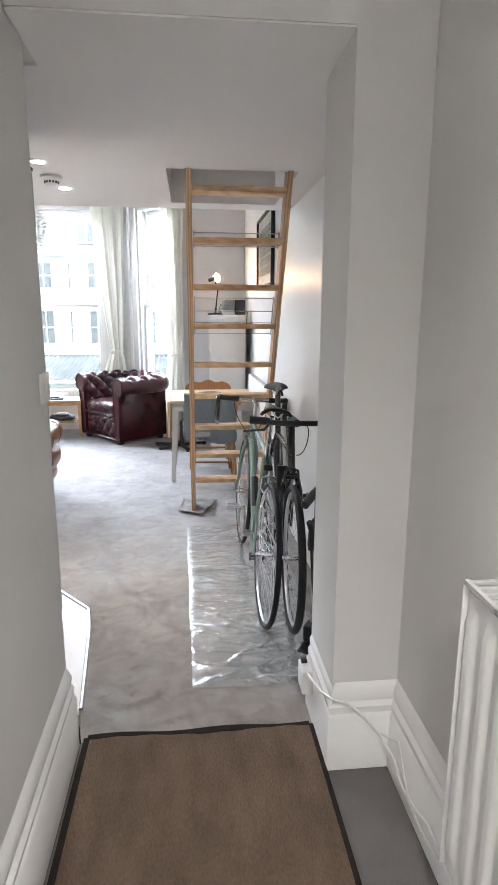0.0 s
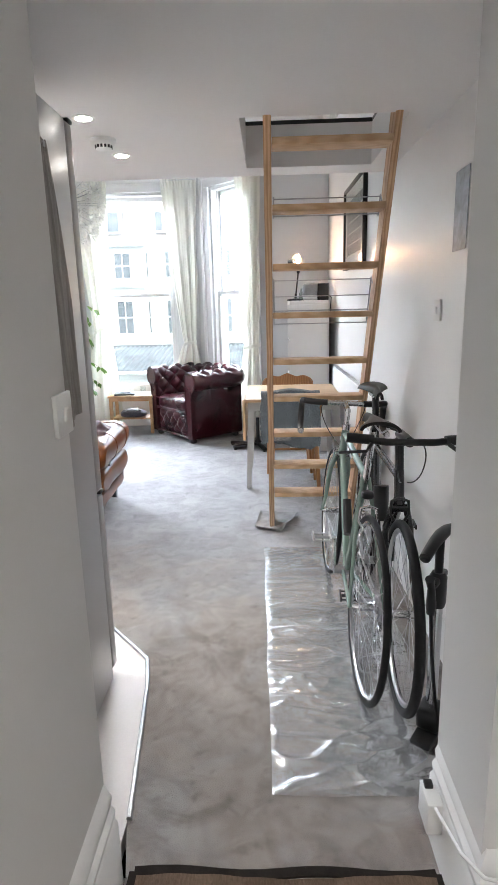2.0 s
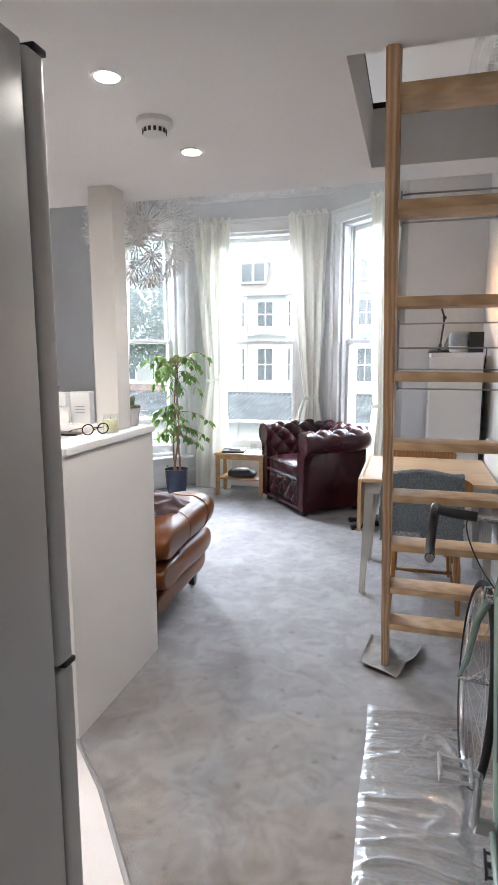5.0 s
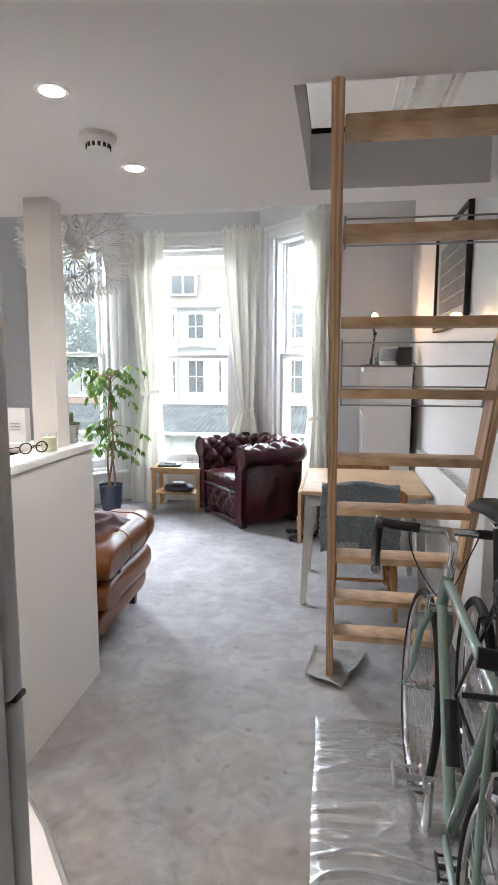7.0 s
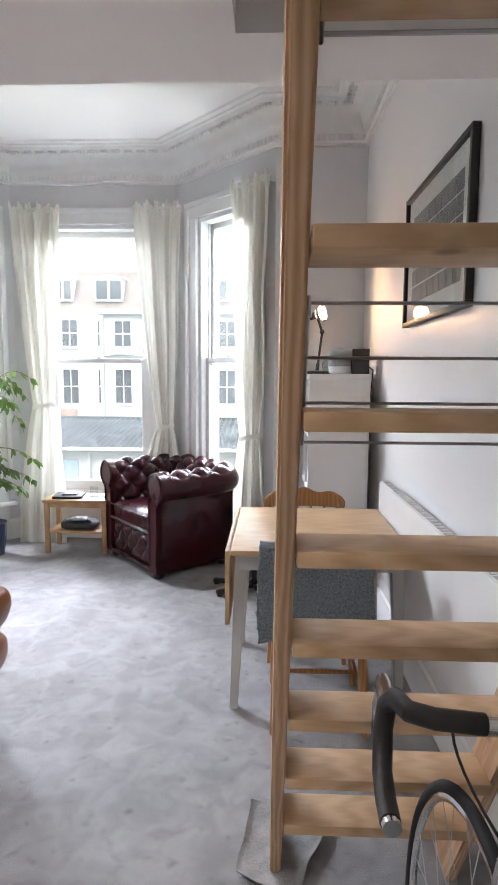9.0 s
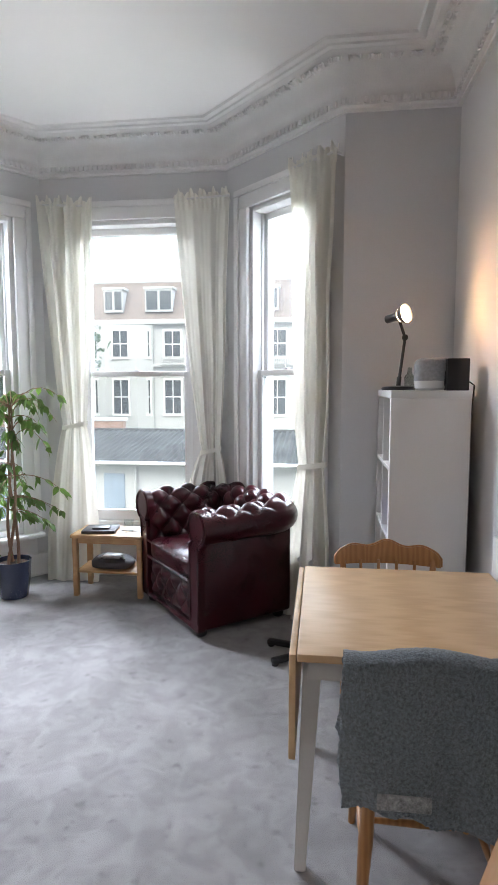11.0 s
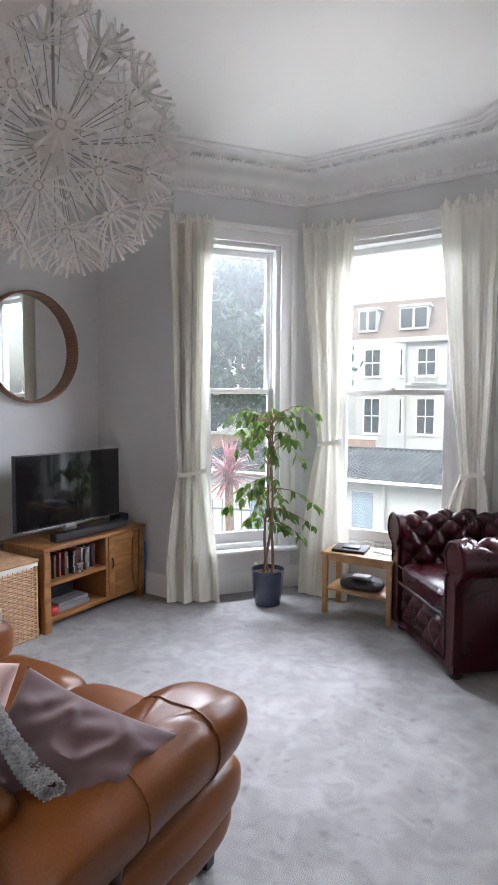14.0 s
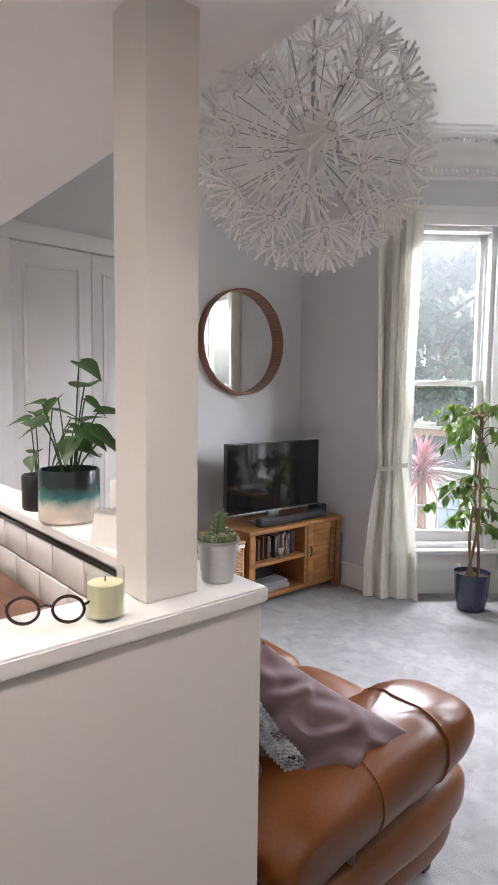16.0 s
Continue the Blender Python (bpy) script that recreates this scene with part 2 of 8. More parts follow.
def carpet_material():
    """Short grey pile with footprints brushed into it."""
    mt = material("grey_carpet", (0.275, 0.27, 0.275), 0.95, var=0.22, scale=2.6, fine=300, bump=0.9, dist=0.004, sheen=0.3, spec=0.1, rvar=0.04)
    nt = mt.node_tree
    N, L = nt.nodes, nt.links
    bs = N["Principled BSDF"]
    src = bs.inputs["Base Color"].links[0].from_socket
    tc = N.new("ShaderNodeTexCoord")
    n = N.new("ShaderNodeTexNoise")
    n.inputs["Scale"].default_value = 9.0
    n.inputs["Detail"].default_value = 3
    n.inputs["Distortion"].default_value = 0.9
    L.new(tc.outputs["Object"], n.inputs[0])
    mr = N.new("ShaderNodeMapRange")
    mr.inputs[1].default_value, mr.inputs[2].default_value = 0.38, 0.62
    mr.inputs[3].default_value, mr.inputs[4].default_value = 0.86, 1.09
    L.new(n.outputs[0], mr.inputs[0])
    sp = N.new("ShaderNodeTexNoise")
    sp.inputs["Scale"].default_value = 17
    sp.inputs["Detail"].default_value = 2
    L.new(tc.outputs["Object"], sp.inputs[0])
    sr = N.new("ShaderNodeMapRange")
    sr.inputs[1].default_value, sr.inputs[2].default_value = 0.24, 0.39
    sr.inputs[3].default_value, sr.inputs[4].default_value = 0.68, 1.0
    L.new(sp.outputs[0], sr.inputs[0])
    mu = N.new("ShaderNodeMath")
    mu.operation = "MULTIPLY"
    L.new(mr.outputs[0], mu.inputs[0])
    L.new(sr.outputs[0], mu.inputs[1])
    hs = N.new("ShaderNodeHueSaturation")
    L.new(mu.outputs[0], hs.inputs["Value"])
    L.new(src, hs.inputs["Color"])
    # brown tread marks, thick near the hall and thinning out into the room, with the lamps' warm tint painted in
    sx = N.new("ShaderNodeSeparateXYZ")
    L.new(tc.outputs["Object"], sx.inputs[0])
    far_ = N.new("ShaderNodeMapRange")
    far_.inputs[1].default_value, far_.inputs[2].default_value = 3.4, 5.2
    far_.inputs[3].default_value, far_.inputs[4].default_value = 0.16, -0.22
    L.new(sx.outputs["Y"], far_.inputs[0])
    dn = N.new("ShaderNodeTexNoise")
    dn.inputs["Scale"].default_value = 2.3
    dn.inputs["Detail"].default_value = 6
    dn.inputs["Roughness"].default_value = 0.65
    dn.inputs["Distortion"].default_value = 0.7
    L.new(tc.outputs["Object"], dn.inputs[0])
    sm = N.new("ShaderNodeMath")
    L.new(dn.outputs[0], sm.inputs[0])
    L.new(far_.outputs[0], sm.inputs[1])
    dr_ = N.new("ShaderNodeMapRange")
    dr_.inputs[1].default_value, dr_.inputs[2].default_value = 0.42, 0.68
    dr_.inputs[3].default_value, dr_.inputs[4].default_value = 0.0, 0.85
    L.new(sm.outputs[0], dr_.inputs[0])
    mud_lamplight = N.new("ShaderNodeMix")
    mud_lamplight.data_type = "RGBA"
    mud_lamplight.blend_type = "MULTIPLY"
    mud_lamplight.inputs[7].default_value = (1.0, 0.88, 0.77, 1)
    L.new(dr_.outputs[0], mud_lamplight.inputs[0])
    L.new(hs.outputs[0], mud_lamplight.inputs[6])
    # darker trodden-in patches over the brown ones
    so_ = N.new("ShaderNodeTexNoise")
    so_.inputs["Scale"].default_value = 3.1
    so_.inputs["Detail"].default_value = 7
    so_.inputs["Roughness"].default_value = 0.7
    so_.inputs["Distortion"].default_value = 1.3
    mp = N.new("ShaderNodeMapping")
    mp.inputs["Location"].default_value = (4.7, 1.9, 0.0)
    L.new(tc.outputs["Object"], mp.inputs[0])
    L.new(mp.outputs[0], so_.inputs[0])
    sa = N.new("ShaderNodeMath")
    L.new(so_.outputs[0], sa.inputs[0])
    L.new(far_.outputs[0], sa.inputs[1])
    sq = N.new("ShaderNodeMapRange")
    sq.inputs[1].default_value, sq.inputs[2].default_value = 0.62, 0.82
    sq.inputs[3].default_value, sq.inputs[4].default_value = 0.0, 0.7
    L.new(sa.outputs[0], sq.inputs[0])
    soot = N.new("ShaderNodeMix")
    soot.data_type = "RGBA"
    soot.blend_type = "MULTIPLY"
    soot.inputs[7].default_value = (0.56, 0.53, 0.50, 1)
    L.new(sq.outputs[0], soot.inputs[0])
    L.new(mud_lamplight.outputs[2], soot.inputs[6])
    L.new(soot.outputs[2], bs.inputs["Base Color"])
    return mt


M_WALL = material("grey_wall_paint", (0.67, 0.672, 0.678), 0.40, var=0.03, scale=1.5, fine=120, bump=0.05, dist=0.001, rvar=0.05)
# whiter than the grey walls, partly to make up for missing window light
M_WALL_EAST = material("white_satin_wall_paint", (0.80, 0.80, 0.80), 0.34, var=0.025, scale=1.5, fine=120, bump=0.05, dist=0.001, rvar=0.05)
M_WALL_HALL = material("warm_white_wall_paint", (0.68, 0.675, 0.665), 0.75, var=0.03, scale=1.5, fine=260, bump=0.06, dist=0.001, rvar=0.06)
M_CEIL = material("white_ceiling_paint", (0.83, 0.828, 0.825), 0.8, var=0.025, scale=1.2, fine=200, bump=0.05, dist=0.001, rvar=0.05)
M_TRIM = material("white_gloss_trim", (0.80, 0.80, 0.795), 0.35, var=0.03, scale=3, fine=120, bump=0.04, dist=0.001)
M_PLASTER = material("white_plaster_ornament", (0.80, 0.80, 0.79), 0.7, var=0.05, scale=8, fine=120, bump=0.15, dist=0.002)
M_CARPET = carpet_material()
M_HALLCARPET = material("dark_hall_carpet", (0.16, 0.15, 0.145), 0.95, var=0.18, scale=4, fine=420, bump=0.8, dist=0.004, spec=0.1, rvar=0.04)
M_COIR = material("brown_coir", (0.125, 0.088, 0.064), 0.95, var=0.34, scale=14, fine=190, bump=1.0, dist=0.006, stretch=(1, 0.35, 1), spec=0.1, rvar=0.04)
M_RUBBER = material("black_rubber", (0.012, 0.012, 0.013), 0.6, var=0.2, scale=20, fine=200, bump=0.1)
M_LINO = material("pale_kitchen_lino", (0.70, 0.66, 0.64), 0.4, var=0.05, scale=5, fine=150, bump=0.05)
M_CHROME = material("polished_metal", (0.72, 0.72, 0.73), 0.18, metal=1.0, var=0.05, scale=12, fine=160, bump=0.02)
M_STEEL = material("dull_steel", (0.45, 0.45, 0.46), 0.35, metal=1.0, var=0.08, scale=14, fine=160, bump=0.03)
M_PINE = wood("pale_pine", (0.70, 0.47, 0.29), (0.42, 0.225, 0.105), 0.5, along=(1, 1, 0.10), scale=13, knots=5.0, tilt=radians(28))
M_PINE_RUNG = wood("pale_pine_tread", (0.62, 0.42, 0.25), (0.47, 0.29, 0.15), 0.5, along=(0.2, 1, 1), scale=9, knots=5.0)
M_BEECH = wood("light_beech_top", (0.62, 0.43, 0.25), (0.50, 0.32, 0.17), 0.38, along=(0.12, 1, 1), scale=7, bump=0.06)
M_OAKLEG = wood("golden_chair_wood", (0.44, 0.21, 0.075), (0.30, 0.13, 0.04), 0.35, along=(1, 1, 0.15), scale=9, coat=0.3)
M_OAK = wood("rustic_oak", (0.36, 0.165, 0.052), (0.19, 0.078, 0.024), 0.4, along=(1, 0.14, 1), scale=8, coat=0.2)
M_LIGHTOAK = wood("light_oak", (0.52, 0.32, 0.15), (0.40, 0.22, 0.09), 0.42, along=(0.14, 1, 1), scale=9)
M_WALNUT = wood("walnut_veneer", (0.26, 0.12, 0.06), (0.15, 0.06, 0.03), 0.4, along=(1, 0.3, 0.3), scale=9)
M_OXBLOOD = material("oxblood_leather", (0.034, 0.0020, 0.0055), 0.28, var=0.4, scale=5, fine=140, bump=0.12, dist=0.001, coat=0.15, spec=0.4, rvar=0.08)
M_TAN = material("tan_leather", (0.148, 0.046, 0.0105), 0.34, var=0.32, scale=3, fine=160, bump=0.12, dist=0.001, coat=0.04, spec=0.30, rvar=0.08)
M_WHITE = material("white_laminate", (0.74, 0.735, 0.72), 0.45, var=0.02, scale=3, fine=100, bump=0.02)
M_WHITE_PLASTIC = material("white_plastic", (0.74, 0.74, 0.73), 0.35, var=0.03, scale=8, fine=120, bump=0.03)
M_BLACK = material("black_plastic", (0.011, 0.011, 0.012), 0.4, var=0.25, scale=8, fine=160, bump=0.06)
M_CURTAIN = material("cream_curtain_cotton", (0.84, 0.83, 0.78), 0.9, var=0.05, scale=3, fine=500, bump=0.3, dist=0.001, spec=0.1, sheen=0.2)
M_GLASS = glass("window_glass", (0.97, 0.985, 0.98))


def hazed(mt, amount):
    """Pale haze mixed into a pane, standing in for glare over the view outside."""
    N, L = mt.node_tree.nodes, mt.node_tree.links
    out = N["Material Output"]
    src = out.inputs[0].links[0].from_socket
    tl = N.new("ShaderNodeBsdfTranslucent")
    tl.inputs[0].default_value = (0.92, 0.97, 1.0, 1)
    mx = N.new("ShaderNodeMixShader")
    mx.inputs[0].default_value = amount
    L.new(src, mx.inputs[1])
    L.new(tl.outputs[0], mx.inputs[2])
    L.new(mx.outputs[0], out.inputs[0])


# grey tint dims the view outside; the mixed-in haze pales it like glare
M_PANE = glass("hazed_window_glass", (0.83, 0.87, 0.87))
hazed(M_PANE, 0.015)


def curtain_cloth():
    """Cloth that lets part of the daylight through."""
    mt = M_CURTAIN
    nt = mt.node_tree
    N, L = nt.nodes, nt.links
    bs = N["Principled BSDF"]
    tl = N.new("ShaderNodeBsdfTranslucent")
    tl.inputs[0].default_value = (0.93, 0.915, 0.86, 1)
    mx = N.new("ShaderNodeMixShader")
    mx.inputs[0].default_value = 0.5
    L.new(bs.outputs[0], mx.inputs[1])
    L.new(tl.outputs[0], mx.inputs[2])
    L.new(mx.outputs[0], N["Material Output"].inputs[0])


curtain_cloth()

# ---------------------------------------------------------------- plan
CEIL = 3.32          # room ceiling
MEZZ = 2.152         # underside of the mezzanine
MEZZ_Y = 4.63        # its edge
XL = -3.40           # wall with the mirror
NOOK_L, NOOK_R = 7.37, 7.42
BAY = [(-2.60, NOOK_L), (-1.93, 8.21), (-0.48, 8.21), (0.34, NOOK_R)]


def xr(y):
    """The right wall, slanted slightly in towards the window to fit the camera's view."""
    return 1.045 - (y - 3.6) * 0.016


# ---- floors
bm = B()
prism(bm, [(-0.055, 2.30), (0.82, 2.30), (0.82, 2.45), (xr(2.45), 2.45), (xr(7.45), 7.45), (0.36, 7.44), (-0.46, 8.24), (-1.95, 8.24), (-2.62, 7.39), (-3.42, 7.39), (-3.42, 4.60), (-0.76, 4.60), (-0.76, 3.85), (-0.545, 3.65), (-0.195, 3.245), (-0.16, 3.08), (-0.09, 2.46)], -0.05, 0.0)
floor = structure("floor", bm, M_CARPET, "grey short-pile carpet marked with footprints", "floor")
bm = B()
prism(bm, [(-3.42, 4.60), (-3.42, 2.30), (-0.09, 2.30), (-0.09, 2.46), (-0.16, 3.08), (-0.195, 3.245), (-0.545, 3.65), (-0.76, 3.85), (-0.76, 4.60)], -0.05, 0.002)
structure("floor_kitchen", bm, M_LINO, "pale pinkish vinyl kitchen floor", "floor")
bm = B()
box(bm, (-0.10, -2.2, -0.05), (1.05, 2.30, -0.004))
structure("floor_hall", bm, M_HALLCARPET, "dark grey carpet of the entrance hall", "floor")
bm = B()
tube(bm, [(-0.085, 2.47, 0.004), (-0.155, 3.08, 0.004), (-0.19, 3.245, 0.004), (-0.54, 3.65, 0.004), (-0.752, 3.85, 0.004)], 0.009, 6)
structure("threshold_trim", bm, M_STEEL, "thin metal strip between carpet and vinyl", "trim", smooth=True)

# ---- walls
T = 0.15


def wall_slab(name, a, b, z0, z1, t, label, mat=None):
    """A wall whose inner face runs from a to b, with its thickness to the right of that way."""
    d = (Vector((*b, 0)) - Vector((*a, 0))).normalized()
    o = Vector((d.y, -d.x, 0)) * t
    bm = B()
    prism(bm, [a, b, (b[0] + o.x, b[1] + o.y), (a[0] + o.x, a[1] + o.y)], z0, z1)
    return structure(name, bm, mat or M_WALL, label, "wall")


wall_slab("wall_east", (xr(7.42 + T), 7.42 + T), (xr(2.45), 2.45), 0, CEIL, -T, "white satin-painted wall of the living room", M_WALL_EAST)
wall_slab("wall_west", (XL, 2.2), (XL, NOOK_L + T), 0, CEIL, -T, "pale grey painted wall with a round mirror")
wall_slab("wall_north_west", (XL, NOOK_L), (BAY[0][0], NOOK_L), 0, CEIL, -T, "grey painted wall beside the bay")
wall_slab("wall_north_east", (BAY[3][0], NOOK_R), (xr(NOOK_R), NOOK_R), 0, CEIL, -T, "grey painted wall beside the bay")
wall_slab("wall_hall_east", (0.99, 2.125), (0.99, -2.2), 0, 2.7, -T, "warm white painted hall wall", M_WALL_HALL)
wall_slab("wall_hall_west", (-0.085, 2.29), (-0.085, -2.2), 0, 2.7, 0.10, "warm white painted hall wall", M_WALL_HALL)
wall_slab("wall_hall_south", (-0.3, -2.2), (1.2, -2.2), 0, 2.7, T, "plain wall at the end of the hall", M_WALL_HALL)
wall_slab("wall_south", (-3.55, 2.2), (-0.185, 2.2), 0, CEIL, T, "plain wall behind the kitchen")
bm = B()
box(bm, (0.778, 2.125, 0), (1.20, 2.45, MEZZ + 0.006))
structure("wall_pier", bm, M_WALL_HALL, "white painted pier at the room's entrance", "wall")
bm = B()
box(bm, (-0.083, 2.125, MEZZ + 0.006), (1.20, 2.45, CEIL))
box(bm, (-0.185, 2.29, MEZZ + 0.006), (-0.083, 2.45, CEIL))
structure("wall_header", bm, M_WALL_HALL, "painted wall over the opening", "wall")
bm = B()
box(bm, (-0.083, 2.127, MEZZ), (0.778, 2.45, MEZZ + 0.005))
structure("ceiling_opening", bm, M_CEIL, "white soffit of the opening between hall and room", "ceiling")
bm = B()
box(bm, (-0.3, -2.3, 2.70), (1.2, 2.125, 2.82))
structure("ceiling_hall", bm, M_CEIL, "white hall ceiling", "ceiling")

# ---- ceilings, mezzanine with its hatch
bm = B()
prism(bm, [(-3.55, 2.0), (1.25, 2.0), (1.25, 7.6), (0.5, 7.6), (-0.4, 8.5), (-2.0, 8.5), (-2.75, 7.55), (-3.55, 7.55)], CEIL, CEIL + 0.12)
structure("ceiling", bm, M_CEIL, "white plaster ceiling", "ceiling")
HX0, HX1, HY0, HY1 = 0.24, 0.90, 3.585, 4.434
TOPM = MEZZ + 0.205
bm = B()
outer = [(-3.40, 2.45), (xr(2.45) - 0.002, 2.45), (xr(MEZZ_Y) - 0.002, MEZZ_Y), (-3.40, MEZZ_Y)]
inner = [(HX0, HY0), (HX1, HY0), (HX1, HY1), (HX0, HY1)]
loops = [[bm.verts.new((x, y, z)) for x, y in line] for z in (MEZZ, TOPM) for line in (outer, inner)]
for i in range(4):
    j = (i + 1) % 4
    for p, q in ((0, 1), (2, 3), (0, 2), (1, 3)):
        bm.faces.new((loops[p][i], loops[p][j], loops[q][j], loops[q][i]))
bmesh.ops.recalc_face_normals(bm, faces=bm.faces[:])
structure("ceiling_mezzanine", bm, M_CEIL, "white underside of the mezzanine with a ladder hatch", "ceiling")
bm = B()
sweep(bm, [(HX0, HY0), (HX1, HY0), (HX1, HY1), (HX0, HY1)], [(0.0, TOPM), (0.0, TOPM + 0.02), (-0.035, TOPM + 0.02), (-0.035, TOPM)], closed=True)
structure("hatch_trim", bm, M_BLACK, "dark edge strip round the ladder hatch", "trim")


# ---- bay walls with sash windows
def bay_wall(name, a, b, x0, x1, z0, z1):
    """A bay side from a to b, inner face on that line, with a sash window between x0 and x1 along it."""
    va, vb = Vector((*a, 0)), Vector((*b, 0))
    ln = (vb - va).length
    ang = math.atan2(vb.y - va.y, vb.x - va.x)
    m = pose(a[0], a[1], 0, 0, 0, math.degrees(ang))
    th = 0.22
    bm = B()
    box(bm, (0, 0, 0), (x0, th, CEIL))
    box(bm, (x1, 0, 0), (ln, th, CEIL))
    box(bm, (x0, 0, 0), (x1, th, z0))
    box(bm, (x0, 0, z1), (x1, th, CEIL))
    w = structure(name, bm, M_WALL, "grey painted side of the window bay", "wall")
    w.matrix_world = m
    return m


def sash_window(name, m, x0, x1, z0, zr, z1, label, horns=True):
    win = thing(name, m, label, "window", kind="structure")
    # moulded architrave on the room's side
    bm = B()
    for lo, hi in (((x0 - 0.12, -0.030, z0 - 0.02), (x0, 0.0, z1)), ((x1, -0.030, z0 - 0.02), (x1 + 0.12, 0.0, z1)), ((x0 - 0.12, -0.030, z1), (x1 + 0.12, 0.0, z1 + 0.12))):
        box(bm, lo, hi, 0.006)
    for lo, hi in (((x0 - 0.13, -0.048, z0), (x0 - 0.085, -0.028, z1 + 0.085)), ((x1 + 0.085, -0.048, z0), (x1 + 0.13, -0.028, z1 + 0.085)), ((x0 - 0.13, -0.048, z1 + 0.085), (x1 + 0.13, -0.028, z1 + 0.13))):
        box(bm, lo, hi, 0.008)
    part("architrave", bm, M_TRIM, win)
    # box frame inside the reveal
    bm = B()
    f = 0.035
    for lo, hi in (((x0, 0.002, z0), (x0 + f, 0.20, z1)), ((x1 - f, 0.002, z0), (x1, 0.20, z1)), ((x0 + f, 0.002, z1 - f), (x1 - f, 0.20, z1)), ((x0 + f, 0.002, z0), (x1 - f, 0.20, z0 + 0.03))):
        box(bm, lo, hi, 0.004)
    for x in (x0 + f, x1 - f - 0.014):
        box(bm, (x, 0.075, z0 + 0.03), (x + 0.014, 0.095, z1 - f), 0.003)
    part("window_frame", bm, M_TRIM, win)
    s = 0.045
    for nm, zz0, zz1, y0, bot, top in (("upper_sash", zr - 0.02, z1 - f, 0.10, 0.04, 0.05), ("lower_sash", z0 + 0.03, zr + 0.02, 0.045, 0.085, 0.04)):
        bm = B()
        for lo, hi in (((x0 + f, y0, zz0), (x0 + f + s, y0 + 0.045, zz1)), ((x1 - f - s, y0, zz0), (x1 - f, y0 + 0.045, zz1)), ((x0 + f + s, y0, zz0), (x1 - f - s, y0 + 0.045, zz0 + bot)), ((x0 + f + s, y0, zz1 - top), (x1 - f - s, y0 + 0.045, zz1))):
            box(bm, lo, hi, 0.005)
        sash = part(nm, bm, M_TRIM, win)
        bm = B()
        box(bm, (x0 + f + s - 0.01, y0 + 0.02, zz0 + bot - 0.01), (x1 - f - s + 0.01, y0 + 0.024, zz1 - top + 0.01))
        pane = part("pane", bm, M_PANE, sash, "window pane with haze and grey tint put into its glass", smooth=False)
        pane.visible_shadow = False
        if nm == "lower_sash":
            mid = (x0 + x1) / 2
            bm = B()
            box(bm, (mid - 0.02, y0 - 0.004, zz1), (mid + 0.02, y0 + 0.03, zz1 + 0.012), 0.003)
            tube(bm, [(mid - 0.008, y0 + 0.01, zz1 + 0.012), (mid - 0.02, y0 + 0.01, zz1 + 0.034)], 0.005, 8)
            part("catch", bm, M_STEEL, sash, "metal sash catch")
            if horns:
                for hx in (mid - 0.2, mid + 0.2):
                    bm = B()
                    tube(bm, [(hx + 0.03 * math.cos(a), y0 - 0.012, zz1 - 0.035 - 0.018 * math.sin(a)) for a in [math.pi * k / 8 for k in range(9)]], 0.004, 6)
                    part("lift_ring", bm, M_STEEL, sash, "small metal sash lift")
    bm = B()
    box(bm, (x0 - 0.15, -0.075, z0 - 0.045), (x1 + 0.15, 0.03, z0 - 0.012), 0.012)
    part("sill", bm, M_TRIM, win)
    bm = B()
    box(bm, (x0 - 0.10, -0.018, 0.17), (x1 + 0.10, -0.001, z0 - 0.05), 0.005)
    for lo, hi in (((x0 - 0.02, -0.03, 0.22), (x1 + 0.02, -0.017, 0.245)), ((x0 - 0.02, -0.03, z0 - 0.10), (x1 + 0.02, -0.017, z0 - 0.075))):
        if z0 > 0.4:
            box(bm, lo, hi, 0.004)
    part("apron", bm, M_TRIM, win)
    return win


def side_length(a, b):
    return math.hypot(b[0] - a[0], b[1] - a[1])


LA, LC, LB = side_length(BAY[0], BAY[1]), side_length(BAY[1], BAY[2]), side_length(BAY[2], BAY[3])
WIN = [("window_1", BAY[0], BAY[1], 0.22, LA - 0.22, 0.36, 1.60, 2.74), ("window_2", BAY[1], BAY[2], 0.27, LC - 0.27, 0.40, 1.59, 2.74), ("window_3", BAY[2], BAY[3], 0.26, LB - 0.22, 0.40, 1.59, 2.74)]
for (nm, a, b, x0, x1, z0, zr, z1), lab, wl in zip(WIN, ("tall white sash window beside the potted tree", "tall white sash window behind the side table", "tall white sash window behind the leather armchair"), ("wall_bay_west", "wall_bay_north", "wall_bay_east")):
    mw = bay_wall(wl, a, b, x0, x1, z0, z1)
    sash_window(nm, mw, x0, x1, z0, zr, z1, lab)

# ---- skirtings, cornice
SKIRT = [(0, 0), (-0.028, 0), (-0.028, 0.19), (-0.020, 0.20), (-0.024, 0.225), (-0.014, 0.24), (-0.018, 0.265), (-0.006, 0.29), (0, 0.30)]
SKIRT_IN = [(0.0, 0), (-0.022, 0), (-0.022, 0.13), (-0.010, 0.15), (-0.012, 0.17), (0, 0.18)]


def moulding(name, path, profile, mat, label, cat="baseboard"):
    bm = B()
    sweep(bm, path, profile)
    return structure(name, bm, mat, label, cat, smooth=True)


